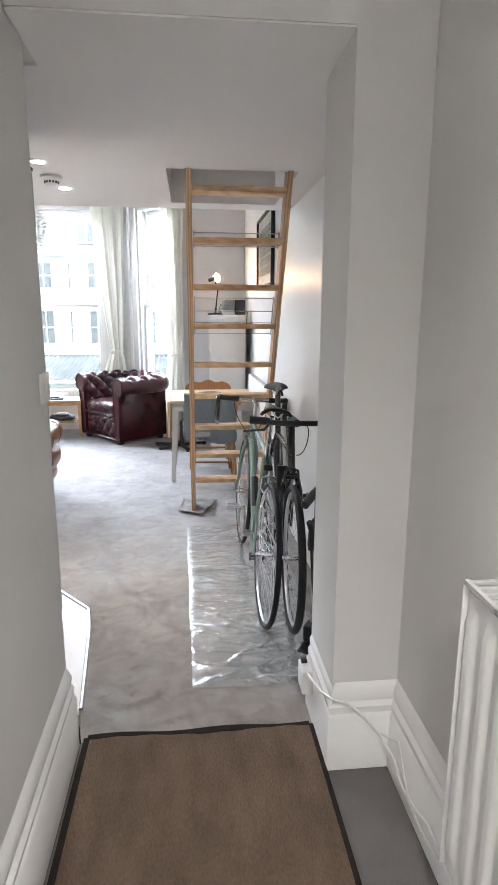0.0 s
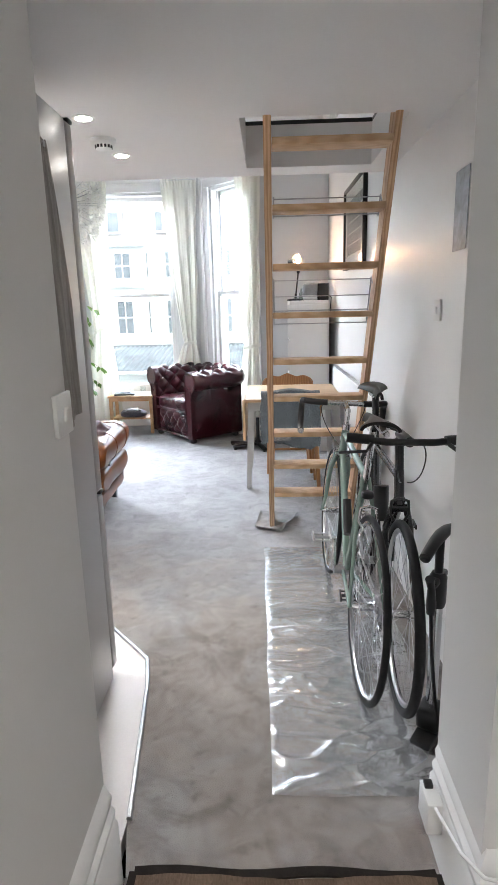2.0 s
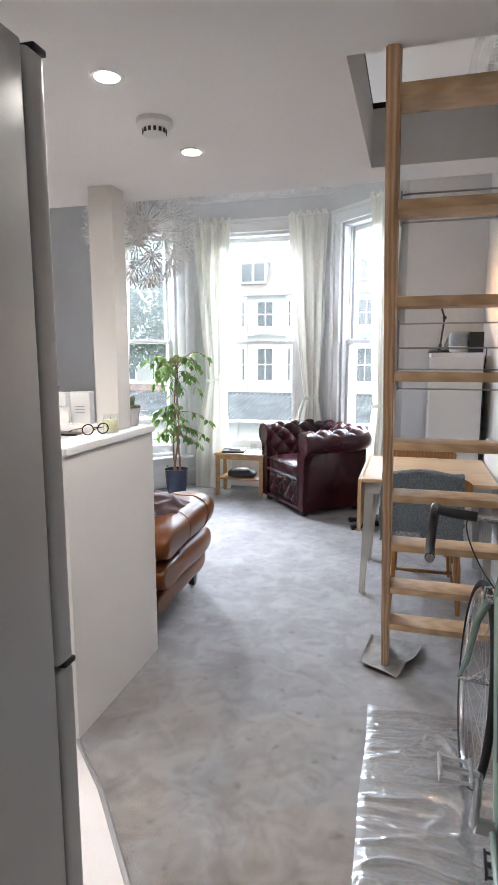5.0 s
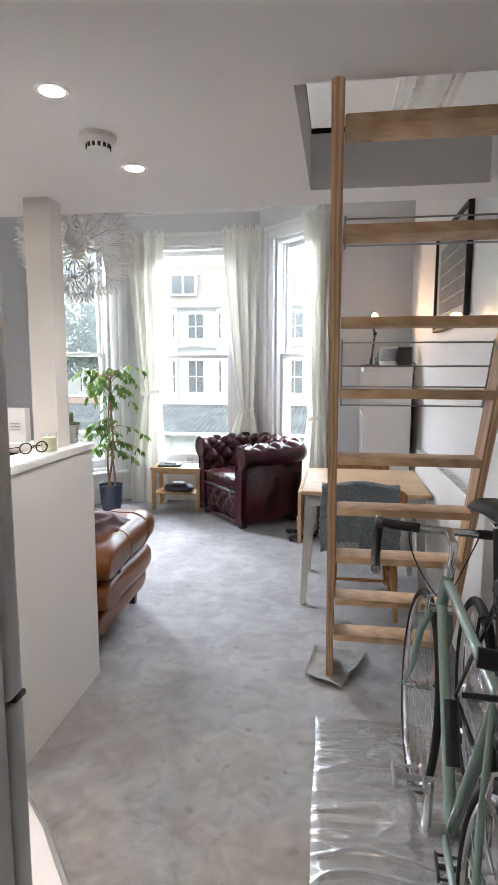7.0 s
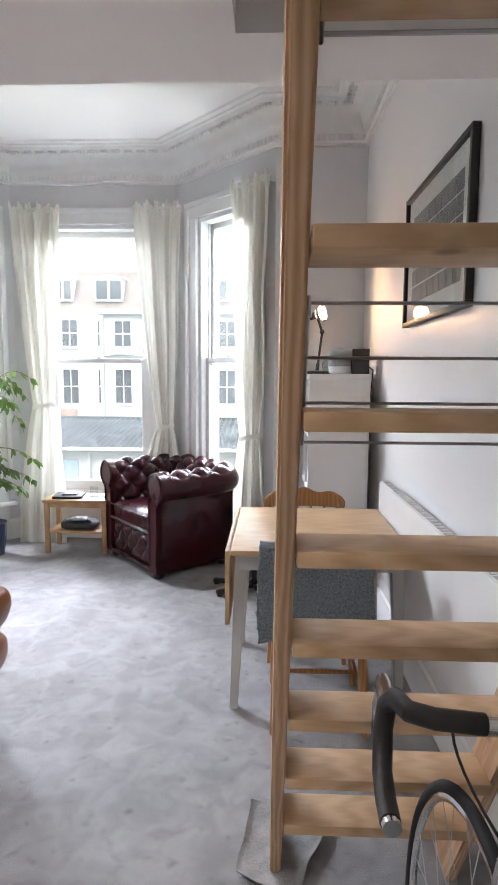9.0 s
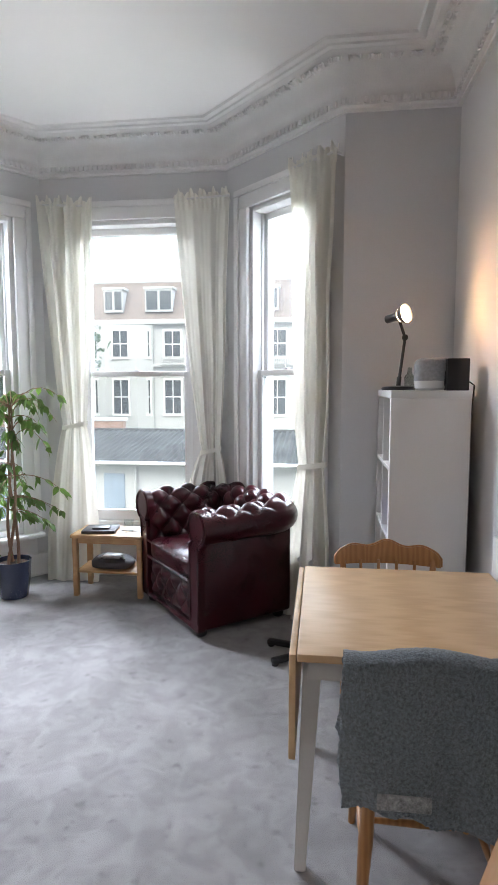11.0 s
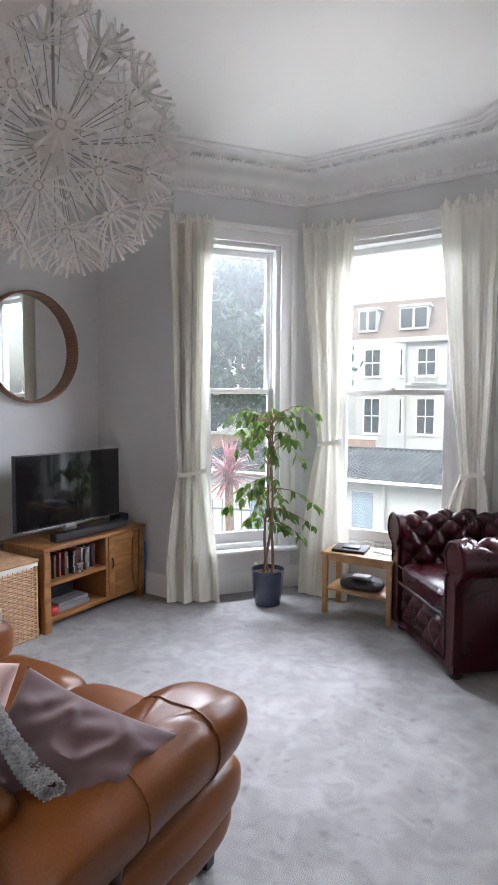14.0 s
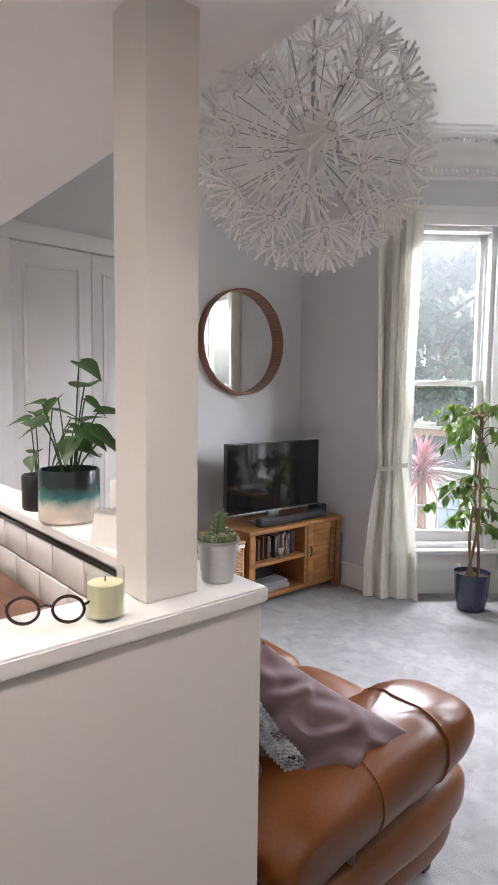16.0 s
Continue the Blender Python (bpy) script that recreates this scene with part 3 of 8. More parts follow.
moulding("baseboard_hall_east", [(0.788, 2.447), (0.788, 2.123), (0.99, 2.123), (0.99, -2.2)], SKIRT, M_TRIM, "tall moulded white skirting in the hall")
moulding("baseboard_hall_west", [(-0.085, -2.2), (-0.085, 2.288)], SKIRT, M_TRIM, "tall moulded white skirting in the hall")
moulding("baseboard_east", [(xr(2.46), 2.46), (xr(7.41), 7.41)][::-1], SKIRT_IN, M_TRIM, "white skirting along the wall")
moulding("baseboard_north", [(XL + 0.002, 4.62), (XL + 0.002, NOOK_L - 0.002), (BAY[0][0], NOOK_L - 0.002), (BAY[1][0] + 0.002, BAY[1][1] - 0.002), (BAY[2][0] - 0.002, BAY[2][1] - 0.002), (BAY[3][0] + 0.001, NOOK_R - 0.002), (xr(NOOK_R), NOOK_R - 0.002)], SKIRT_IN, M_TRIM, "white skirting round the bay")
CORN_PATH = [(XL, 2.46), (XL, NOOK_L), BAY[0], BAY[1], BAY[2], BAY[3], (xr(NOOK_R), NOOK_R), (xr(2.46), 2.46)]
CORN = [(0, CEIL), (0, CEIL - 0.26), (-0.02, CEIL - 0.26), (-0.022, CEIL - 0.245), (-0.04, CEIL - 0.235), (-0.042, CEIL - 0.19), (-0.05, CEIL - 0.18), (-0.055, CEIL - 0.15), (-0.075, CEIL - 0.10), (-0.105, CEIL - 0.07), (-0.13, CEIL - 0.06), (-0.22, CEIL - 0.035), (-0.225, CEIL - 0.028), (-0.25, CEIL - 0.024), (-0.255, CEIL - 0.014), (-0.29, CEIL - 0.012), (-0.30, CEIL)]
moulding("cornice", CORN_PATH, CORN, M_PLASTER, "white plaster cornice with leaf and dentil ornament", "cornice")

# ---------------------------------------------------------------- lamps of the place, and fill lamps added outside
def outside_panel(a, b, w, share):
    """Area lamp added above a bay window's head to stand in for sky light."""
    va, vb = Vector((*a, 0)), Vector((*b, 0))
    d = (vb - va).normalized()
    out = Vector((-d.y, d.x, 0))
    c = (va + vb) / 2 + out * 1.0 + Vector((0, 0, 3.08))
    lp = new("sky_fill_panel", bpy.data.lights.new("sky_fill_panel", "AREA"))
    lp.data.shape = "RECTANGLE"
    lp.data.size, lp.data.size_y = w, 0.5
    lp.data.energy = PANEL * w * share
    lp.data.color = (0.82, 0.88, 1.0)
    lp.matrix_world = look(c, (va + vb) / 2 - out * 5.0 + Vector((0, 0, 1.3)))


def ceiling_fill_panel(a, b, w):
    """Area lamp added unseen below a bay window to brighten the room's ceiling."""
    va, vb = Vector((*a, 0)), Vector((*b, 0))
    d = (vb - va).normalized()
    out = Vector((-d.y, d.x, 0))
    lp = new("ceiling_fill_panel", bpy.data.lights.new("ceiling_fill_panel", "AREA"))
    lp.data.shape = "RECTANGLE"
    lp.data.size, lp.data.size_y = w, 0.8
    lp.data.energy = CEIL_FILL * w
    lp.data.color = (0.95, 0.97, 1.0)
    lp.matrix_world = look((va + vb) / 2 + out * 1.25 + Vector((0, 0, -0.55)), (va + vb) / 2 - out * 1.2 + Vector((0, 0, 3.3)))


# shares set unevenly so the added lamps lift the dark side walls
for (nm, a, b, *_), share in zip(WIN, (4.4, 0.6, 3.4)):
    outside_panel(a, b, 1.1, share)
    ceiling_fill_panel(a, b, 1.1)

# wide lamp added above the terrace roofs to boost the sky's light
far = new("sky_fill_panel", bpy.data.lights.new("sky_fill_panel", "AREA"))
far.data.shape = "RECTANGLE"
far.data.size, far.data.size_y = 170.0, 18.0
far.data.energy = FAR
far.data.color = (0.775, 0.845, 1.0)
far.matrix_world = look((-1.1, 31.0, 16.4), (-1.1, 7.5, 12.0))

M_BULB = emitter("warm_white_lamp_face", (1.0, 0.95, 0.88), 30.0)


def downlight(x, y, z, power, label="recessed ceiling spotlight, lit"):
    dl = thing("ceiling_spotlight", pose(x, y, z), label, "ceiling light", group="recessed spotlights")
    bm = B()
    lathe(bm, [(0.030, 0.004), (0.031, -0.004), (0.042, -0.005), (0.044, 0.0)], 32, caps=False)
    part("bezel", bm, M_WHITE_PLASTIC, dl, "white round bezel")
    bm = B()
    lathe(bm, [(0.0, -0.002), (0.030, -0.002), (0.030, 0.003)], 32, caps=False)
    part("lens", bm, M_BULB, dl, "glowing lamp face")
    lp = new("spot_lamp", bpy.data.lights.new("spot_lamp", "SPOT"))
    lp.data.energy = power
    lp.data.spot_size = radians(125)
    lp.data.spot_blend = 0.8
    lp.data.shadow_soft_size = 0.03
    lp.data.color = (1.0, 0.955, 0.93)
    lp.matrix_world = pose(x, y, z - 0.012)
    return dl


for p in ((-0.352, 3.52), (-0.346, 4.087)):
    downlight(*p, MEZZ, DOWN)
# unseen kitchen spotlights, added on the strength of the brightly lit cupboard doors
for p in ((-1.55, 3.52), (-1.55, 4.087), (-2.60, 3.52), (-2.60, 4.087)):
    downlight(*p, MEZZ, KITCHEN)
# unseen hall spotlights, added because the hall is lit
downlight(0.46, 0.1, 2.70, HALL)
downlight(0.46, -1.2, 2.70, HALL)

sd = thing("smoke_detector", pose(-0.357, 3.81, MEZZ), "white round smoke detector on the mezzanine's underside", "smoke detector")
bm = B()
lathe(bm, [(0.055, 0.0), (0.055, -0.014), (0.048, -0.020), (0.040, -0.022)], 32)
part("base", bm, M_WHITE_PLASTIC, sd)
bm = B()
lathe(bm, [(0.036, -0.018), (0.036, -0.024), (0.034, -0.040), (0.026, -0.046), (0.0, -0.047)], 32)
part("sensor_cap", bm, M_WHITE_PLASTIC, sd)
bm = B()
for k in range(14):
    a = 2 * math.pi * k / 14
    box(bm, (-0.0045, 0.0335, -0.038), (0.0045, 0.0372, -0.026), m=Matrix.Rotation(a, 4, "Z"))
part("vent_slots", bm, M_BLACK, sd, "dark vent slots")


# ---------------------------------------------------------------- soft shapes
def blob(bm, c, r, e1=0.5, e2=0.5, nu=20, nv=28, fn=None, m=None):
    """A rounded block: half sizes r, softer with larger e1 (upright) and e2 (plan)."""
    def sg(v, e):
        return math.copysign(abs(v) ** e, v)
    t = bmesh.new()
    rows = []
    for i in range(nu + 1):
        a = -math.pi / 2 + math.pi * i / nu
        row = []
        for j in range(nv):
            b = 2 * math.pi * j / nv
            p = Vector((sg(math.cos(a), e1) * sg(math.cos(b), e2) * r[0], sg(math.cos(a), e1) * sg(math.sin(b), e2) * r[1], sg(math.sin(a), e1) * r[2]))
            row.append(t.verts.new(Vector(c) + (fn(p) if fn else p)))
        rows.append(row)
    for i in range(nu):
        for j in range(nv):
            t.faces.new((rows[i][j], rows[i][(j + 1) % nv], rows[i + 1][(j + 1) % nv], rows[i + 1][j]))
    bmesh.ops.remove_doubles(t, verts=t.verts[:], dist=1e-6)
    bmesh.ops.recalc_face_normals(t, faces=t.faces[:])
    if m is not None:
        t.transform(m)
    merge(bm, t)
    return bm


def wobble(p, k, s, seed=0.0):
    return k * noise.noise(Vector((p[0] * s + seed, p[1] * s, p[2] * s)))


# ---------------------------------------------------------------- curtains
def curtain(p0, p1, tie, tie_c, tie_w, z_top, flare, seed, label):
    """Cloth gathered on a rod from p0 to p1, drawn together at height tie and loose below."""
    a, b = Vector((*p0, 0)), Vector((*p1, 0))
    c = (a + b) / 2
    d = (b - a).normalized()
    nrm = Vector((d.y, -d.x, 0))
    full = (b - a).length
    th = thing("curtain", pose(c.x, c.y, 0), label, "curtain", group="curtains of the bay window")

    def fn(u, v):
        z = z_top * (1 - v) + 0.012 * v
        k = (z - tie) / (z_top - tie) if z > tie else (tie - z) / tie
        k = max(0.0, min(1.0, k))
        s = k ** 0.75 if z > tie else min(1.0, k * 1.4) ** 0.7
        w_end = full if z > tie else full * flare
        w = tie_w + (w_end - tie_w) * s
        shift = tie_c * (1 - s)
        uu = u - 0.5
        amp = (0.020 + 0.026 * s) * (0.6 + 0.4 * math.sin(3 * v + seed))
        if z > z_top - 0.09:
            amp *= 0.75
        ph = seed + 1.3 * noise.noise(Vector((u * 3, v * 2.2, seed)))
        g = 2 * math.pi * 3.2 * u + ph
        off = amp * (math.sin(g) + 0.28 * math.sin(2 * g + 1.1)) + 0.10 * amp * math.sin(2 * math.pi * 13 * u + 2 * ph)
        if z > z_top - 0.16:
            e = (z - z_top + 0.16) / 0.16
            off = off * (1 - 0.55 * e) + 0.010 * e * math.sin(2 * math.pi * 12 * u + seed + 2 * noise.noise(Vector((u * 5, 1, seed))))
            off += 0.012 * e * math.exp(-((z - z_top + 0.045) / 0.02) ** 2)
        off += 0.02 * noise.noise(Vector((u * 2, v * 5, seed + 9)))
        if v > 0.90:
            off += (v - 0.90) ** 1.4 * 2.6 * (0.5 + 0.8 * noise.noise(Vector((u * 3, 4.0, seed))) + 0.5 * u)
        p = d * (uu * w + shift) + nrm * off
        ruffle = (0.022 * math.sin(2 * math.pi * 5 * u + seed) + 0.010 * math.sin(2 * math.pi * 13 * u)) * max(0.0, 1 - v / 0.035)
        return (p.x, p.y, z + ruffle)

    bm = B()
    sheet(bm, fn, 110, 130)
    thicken(bm, 0.003)
    part("cloth", bm, M_CURTAIN, th, "cream cotton hanging in folds")
    bm = B()
    n = 24
    ring = []
    for i in range(n):
        g = 2 * math.pi * i / n
        p = d * (tie_c + (tie_w / 2 + 0.012) * math.cos(g)) + nrm * (0.055 * math.sin(g))
        ring.append((p.x, p.y, tie + 0.02 * math.cos(g)))
    lower = [bm.verts.new((x, y, z - 0.016)) for x, y, z in ring]
    upper = [bm.verts.new((x, y, z + 0.016)) for x, y, z in ring]
    for i in range(n):
        bm.faces.new((lower[i], lower[(i + 1) % n], upper[(i + 1) % n], upper[i]))
    thicken(bm, 0.003)
    part("tieback", bm, M_CURTAIN, th, "cream tieback band")
    bm = B()
    q0, q1 = a - c, b - c
    tube(bm, [(q0.x, q0.y, z_top - 0.045), (q1.x, q1.y, z_top - 0.045)], 0.008, 8)
    for q in (q0.lerp(q1, 0.06), q0.lerp(q1, 0.94)):
        tube(bm, [(q.x, q.y, z_top - 0.045), (q.x - nrm.x * 0.115, q.y - nrm.y * 0.115, z_top - 0.045)], 0.006, 8)
    part("rod", bm, M_TRIM, th, "white rod inside the heading")


curtain((-2.58, 7.29), (-2.345, 7.515), 0.98, 0.0, 0.20, 2.86, 1.2, 0.4, "cream cotton curtain tied beside the potted tree")
curtain((-1.86, 8.02), (-1.47, 8.10), 1.20, 0.03, 0.17, 2.86, 1.0, 2.1, "cream cotton curtain tied back beside the side table")
curtain((-0.86, 8.10), (-0.44, 8.05), 1.02, 0.06, 0.14, 2.88, 1.1, 4.4, "cream cotton curtain tied back behind the armchair")
curtain((0.00, 7.62), (0.30, 7.36), 1.00, 0.02, 0.21, 2.88, 0.95, 6.0, "cream cotton curtain tied back beside the shelf unit")


# ---------------------------------------------------------------- button-backed leather armchair
def armchair():
    # faces its local -y; front feet on y = -0.33
    ch = thing("armchair", pose(-0.468, 7.64, 0, 0, 0, -50) @ Matrix.Diagonal((1.07, 1.07, 1.03, 1)), "oxblood leather button-backed club armchair by the window", "armchair")
    W, F, K = 0.345, -0.33, 0.27     # side, front and back lines
    path = [(W, F + i * (K - 0.12 - F) / 20, 1.0, 0.0) for i in range(21)]
    for i in range(1, 12):
        g = math.pi / 2 * i / 12
        path.append((W - 0.12 + 0.12 * math.cos(g), K - 0.12 + 0.12 * math.sin(g), math.cos(g), math.sin(g)))
    path += [(W - 0.12 - i * 2 * (W - 0.12) / 24, K, 0.0, 1.0) for i in range(25)]
    right = [(x, y, nx, ny) for x, y, nx, ny in path]
    half = right[:32]
    path = right + [(-x, y, -nx, ny) for x, y, nx, ny in half[::-1]]
    dist = [0.0]
    for p, q in zip(path, path[1:]):
        dist.append(dist[-1] + math.hypot(q[0] - p[0], q[1] - p[1]))
    total = dist[-1]
    # profile: from the seat up the inside, over the roll, to its underside outside
    prof = [(-0.065, 0.36 + 0.045 * i) for i in range(6)]
    for i in range(1, 15):
        g = math.pi - (math.pi * 1.42) * i / 14
        prof.append((0.035 + 0.098 * math.cos(g), 0.655 + 0.098 * math.sin(g)))
    pd = [0.0]
    for p, q in zip(prof, prof[1:]):
        pd.append(pd[-1] + math.hypot(q[0] - p[0], q[1] - p[1]))

    def at(tab, dd, x):
        x = max(0.0, min(dd[-1], x))
        for i in range(len(dd) - 1):
            if x <= dd[i + 1] + 1e-9:
                f = (x - dd[i]) / max(1e-9, dd[i + 1] - dd[i])
                return [p + (q - p) * f for p, q in zip(tab[i], tab[i + 1])]
        return list(tab[-1])

    ps, pv = total / 22, 0.088

    def surf(u, v):
        s, w = u * total, v * pd[-1]
        x, y, nx, ny = at(path, dist, s)
        o, z = at(prof, pd, w)
        o2, z2 = at(prof, pd, w + 0.004)
        o1, z1 = at(prof, pd, w - 0.004)
        to, tz = o2 - o1, z2 - z1
        ln = math.hypot(to, tz) or 1
        no, nz = -tz / ln, to / ln
        a, b = s / ps, (w - 0.03) / pv
        f = math.sqrt(abs(math.sin(math.pi * (a + b) / 2) * math.sin(math.pi * (a - b) / 2)))
        fade = 1.0 if w < 0.46 else max(0.0, 1 - (w - 0.46) / 0.09)
        h = (0.048 * f - 0.026) * fade
        h *= min(1.0, s / 0.05, (total - s) / 0.05)
        o += no * h
        z += nz * h
        return (x + nx * o, y + ny * o, z)

    bm = B()
    sheet(bm, surf, 264, 80)
    bmesh.ops.recalc_face_normals(bm, faces=bm.faces[:])
    part("tufted_back", bm, M_OXBLOOD, ch, "deep-buttoned arms and back in one roll", angle=80)
    # buttons sit where the folds meet
    knob = None
    for i in range(0, 23):
        for j in range(0, 7):
            if (i + j) % 2:
                continue
            s, w = i * ps, 0.03 + j * pv
            if w > 0.49 or s < 0.03 or s > total - 0.03:
                continue
            p = surf(s / total, w / pd[-1])
            if knob is None:
                bm = B()
                blob(bm, (0, 0, 0), (0.010, 0.010, 0.010), 1, 1, 6, 8)
                knob = mesh_of("button", bm, M_OXBLOOD, True, 80)
            bt_ = new("button", knob)
            bt_.parent = ch
            bt_.location = p
    # outer panels
    for nm, lo, hi in (("side_panel", (W - 0.03, F + 0.01, 0.045), (W + 0.035, K + 0.03, 0.63)), ("side_panel", (-W - 0.035, F + 0.01, 0.045), (-W + 0.03, K + 0.03, 0.63)), ("back_panel", (-W, K - 0.02, 0.045), (W, K + 0.035, 0.63))):
        bm = B()
        box(bm, lo, hi, 0.018, seg=3)
        part(nm, bm, M_OXBLOOD, ch)
    for sx in (1, -1):
        bm = B()
        # scrolled front of an arm
        outline = []
        for i in range(25):
            g = -0.35 * math.pi + 1.7 * math.pi * i / 24
            outline.append((0.035 + 0.105 * math.cos(g), 0.655 + 0.105 * math.sin(g)))
        outline += [(-0.055, 0.52), (-0.05, 0.05), (0.045, 0.05), (0.055, 0.52)]
        fr = [bm.verts.new((sx * (W + o), F - 0.012, z)) for o, z in outline]
        bk = [bm.verts.new((sx * (W + o), F + 0.03, z)) for o, z in outline]
        bm.faces.new(fr)
        bm.faces.new(bk[::-1])
        for i in range(len(fr)):
            j = (i + 1) % len(fr)
            bm.faces.new((fr[i], bk[i], bk[j], fr[j]))
        bmesh.ops.recalc_face_normals(bm, faces=bm.faces[:])
        facing = part("arm_front", bm, M_OXBLOOD, ch, "scrolled arm front with piped edge")
        bm = B()
        tube(bm, [(sx * (W + o * 0.86 + 0.002), F - 0.014, 0.655 + (z - 0.655) * 0.9) for o, z in outline[:25]], 0.007, 6)
        for o in (-0.045, 0.045):
            tube(bm, [(sx * (W + o), F - 0.014, 0.10), (sx * (W + o * 1.1), F - 0.014, 0.56)], 0.006, 6)
        part("piping", bm, M_OXBLOOD, facing)
    # seat
    bm = B()
    blob(bm, (0, -0.075, 0.385), (0.285, 0.275, 0.075), 0.42, 0.22, 18, 40, fn=lambda p: Vector((p.x, p.y, p.z + (0.012 * (1 - (p.x / 0.3) ** 2) if p.z > 0 else 0) + wobble(p, 0.006, 9))))
    cushion = part("seat_cushion", bm, M_OXBLOOD, ch, "loose worn leather seat cushion")
    bm = B()
    for z in (0.435, 0.335):
        tube(bm, [(0.283 * sx, -0.349, z) for sx in (-1 + i * 0.1 for i in range(21))], 0.006, 6)
    part("piping", bm, M_OXBLOOD, cushion)

    def front(u, v):
        x, z = -0.28 + 0.56 * u, 0.085 + 0.22 * v
        a, b = x / 0.07, (z - 0.105) / 0.085
        f = math.sqrt(abs(math.sin(math.pi * (a + b) / 2) * math.sin(math.pi * (a - b) / 2)))
        e = min(1.0, u / 0.05, (1 - u) / 0.05, v / 0.12, (1 - v) / 0.12)
        return (x, F + 0.012 - 0.030 * f * e, z)

    bm = B()
    sheet(bm, front, 72, 28)
    box(bm, (-0.29, F + 0.014, 0.055), (0.29, F + 0.05, 0.32), 0.01)
    bmesh.ops.recalc_face_normals(bm, faces=bm.faces[:])
    part("front_rail", bm, M_OXBLOOD, ch, "buttoned leather front rail", angle=70)
    bm = B()
    tube(bm, [(-0.30, F - 0.004, 0.062), (0.30, F - 0.004, 0.062)], 0.012, 8)
    tube(bm, [(-0.30, F - 0.002, 0.318), (0.30, F - 0.002, 0.318)], 0.010, 8)
    part("rail_piping", bm, M_OXBLOOD, ch)
    bm = B()
    box(bm, (-W, F + 0.05, 0.09), (W, K, 0.30), 0.01)
    part("base", bm, M_OXBLOOD, ch)
    for x in (W - 0.02, -W + 0.02):
        for y in (F + 0.04, K - 0.03):
            bm = B()
            lathe(bm, [(0.022, 0.0), (0.032, 0.008), (0.036, 0.024), (0.030, 0.04), (0.026, 0.06)], 20, pose(x, y, 0))
            part("foot", bm, M_BLACK, ch, "dark turned wooden foot")


armchair()


# ---------------------------------------------------------------- tan leather sofa, facing the window
def crease(p, k):
    """Soft wrinkles of worn leather, running across a roll."""
    w = noise.noise(Vector((p.x * 9, p.y * 26 + 6 * noise.noise(Vector((p.x * 6, p.y * 5, k))), k * 2.0)))
    return -0.003 * max(0.0, 1 - abs(w) * 5) * (0.4 + abs(noise.noise(p * 4)))


def sofa():
    so = thing("sofa", pose(-1.445, 5.045, 0), "tan leather two-seat sofa with rolled pillow arms", "sofa")
    lobes = ((0.503, 0.160, 0.120, 0.035), (0.330, 0.147, 0.100, 0.022), (0.190, 0.126, 0.082, 0.0))
    for sx in (1, -1):
        for k, (z, rx, rz, out) in enumerate(lobes):
            bm = B()

            def lump(p, sx=sx, k=k, rx=rx):
                q = p.copy()
                t = (p.y + 0.4) / 0.8
                if p.y < 0:
                    q.x = math.copysign(min(rx, abs(p.x) * (1 + 0.9 * min(1, -p.y / 0.43) ** 4)), p.x)
                q.z += (0.015 * t if k == 0 else 0.0) + wobble(p, 0.012, 5, k * 3.0) + crease(p, k)
                if k == 0:
                    q *= 1.0 - 0.05 * math.exp(-((p.y - 0.17) / 0.016) ** 2)
                    q.x -= sx * 0.03 * max(0, -p.z) / 0.13
                return q

            blob(bm, (sx * (0.54 + out), 0.005, z), (rx, 0.43, rz), 0.72, 0.55, 22, 72, fn=lump)
            cut = bm.copy()
            roll = part("arm_roll" if k else "arm_top", bm, M_TAN, so, "plump leather arm roll", angle=85)
            # stitched welts round the roll
            for ys, rad in (((0.185, 0.004), (-0.11, 0.003)) if k == 0 else ()):
                c = cut.copy()
                out_ = bmesh.ops.bisect_plane(c, geom=c.verts[:] + c.edges[:] + c.faces[:], plane_co=(0, ys, 0), plane_no=(0, 1, 0.0))
                ring = [g.co.copy() for g in out_["geom_cut"] if isinstance(g, bmesh.types.BMVert)]
                c.free()
                mid = sum(ring, Vector()) / len(ring)
                ring.sort(key=lambda p: math.atan2(p.z - mid.z, p.x - mid.x))
                b_ = B()
                tube(b_, [p + 0.001 * (p - mid).normalized() for p in ring], rad, 6, closed=True)
                part("welt", b_, M_TAN, roll)
            cut.free()
        bm = B()
        box(bm, (sx * 0.54 - 0.09, -0.36, 0.12), (sx * 0.54 + 0.09, 0.34, 0.55), 0.02)
        part("arm_core", bm, M_TAN, so)
    bm = B()
    box(bm, (-0.52, -0.38, 0.10), (0.52, 0.36, 0.30), 0.03)
    part("base", bm, M_TAN, so)
    for sx in (-0.23, 0.23):
        bm = B()
        blob(bm, (sx, 0.10, 0.375), (0.235, 0.325, 0.095), 0.5, 0.3, 18, 44, fn=lambda p: p + Vector((0, 0, wobble(p, 0.02, 6, sx) + (0.02 if p.z > 0 else 0))))
        part("seat_cushion", bm, M_TAN, so, "creased leather seat cushion", angle=80)
        bm = B()
        blob(bm, (sx, -0.255, 0.50), (0.24, 0.125, 0.20), 0.6, 0.45, 20, 44, fn=lambda p: p + Vector((0, wobble(p, 0.02, 5, sx + 2), 0)), m=None)
        part("back_cushion", bm, M_TAN, so, "leather back cushion", angle=80)
    bm = B()
    box(bm, (-0.54, -0.42, 0.12), (0.54, -0.30, 0.64), 0.04, seg=3)
    part("back_panel", bm, M_TAN, so)
    for x in (-0.555, 0.555):
        for y in (-0.34, 0.36):
            bm = B()
            lathe(bm, [(0.026, 0), (0.034, 0.12)], 4, pose(x, y, 0, 0, 0, 45))
            part("foot", bm, M_BLACK, so, "dark tapered wooden foot")


sofa()


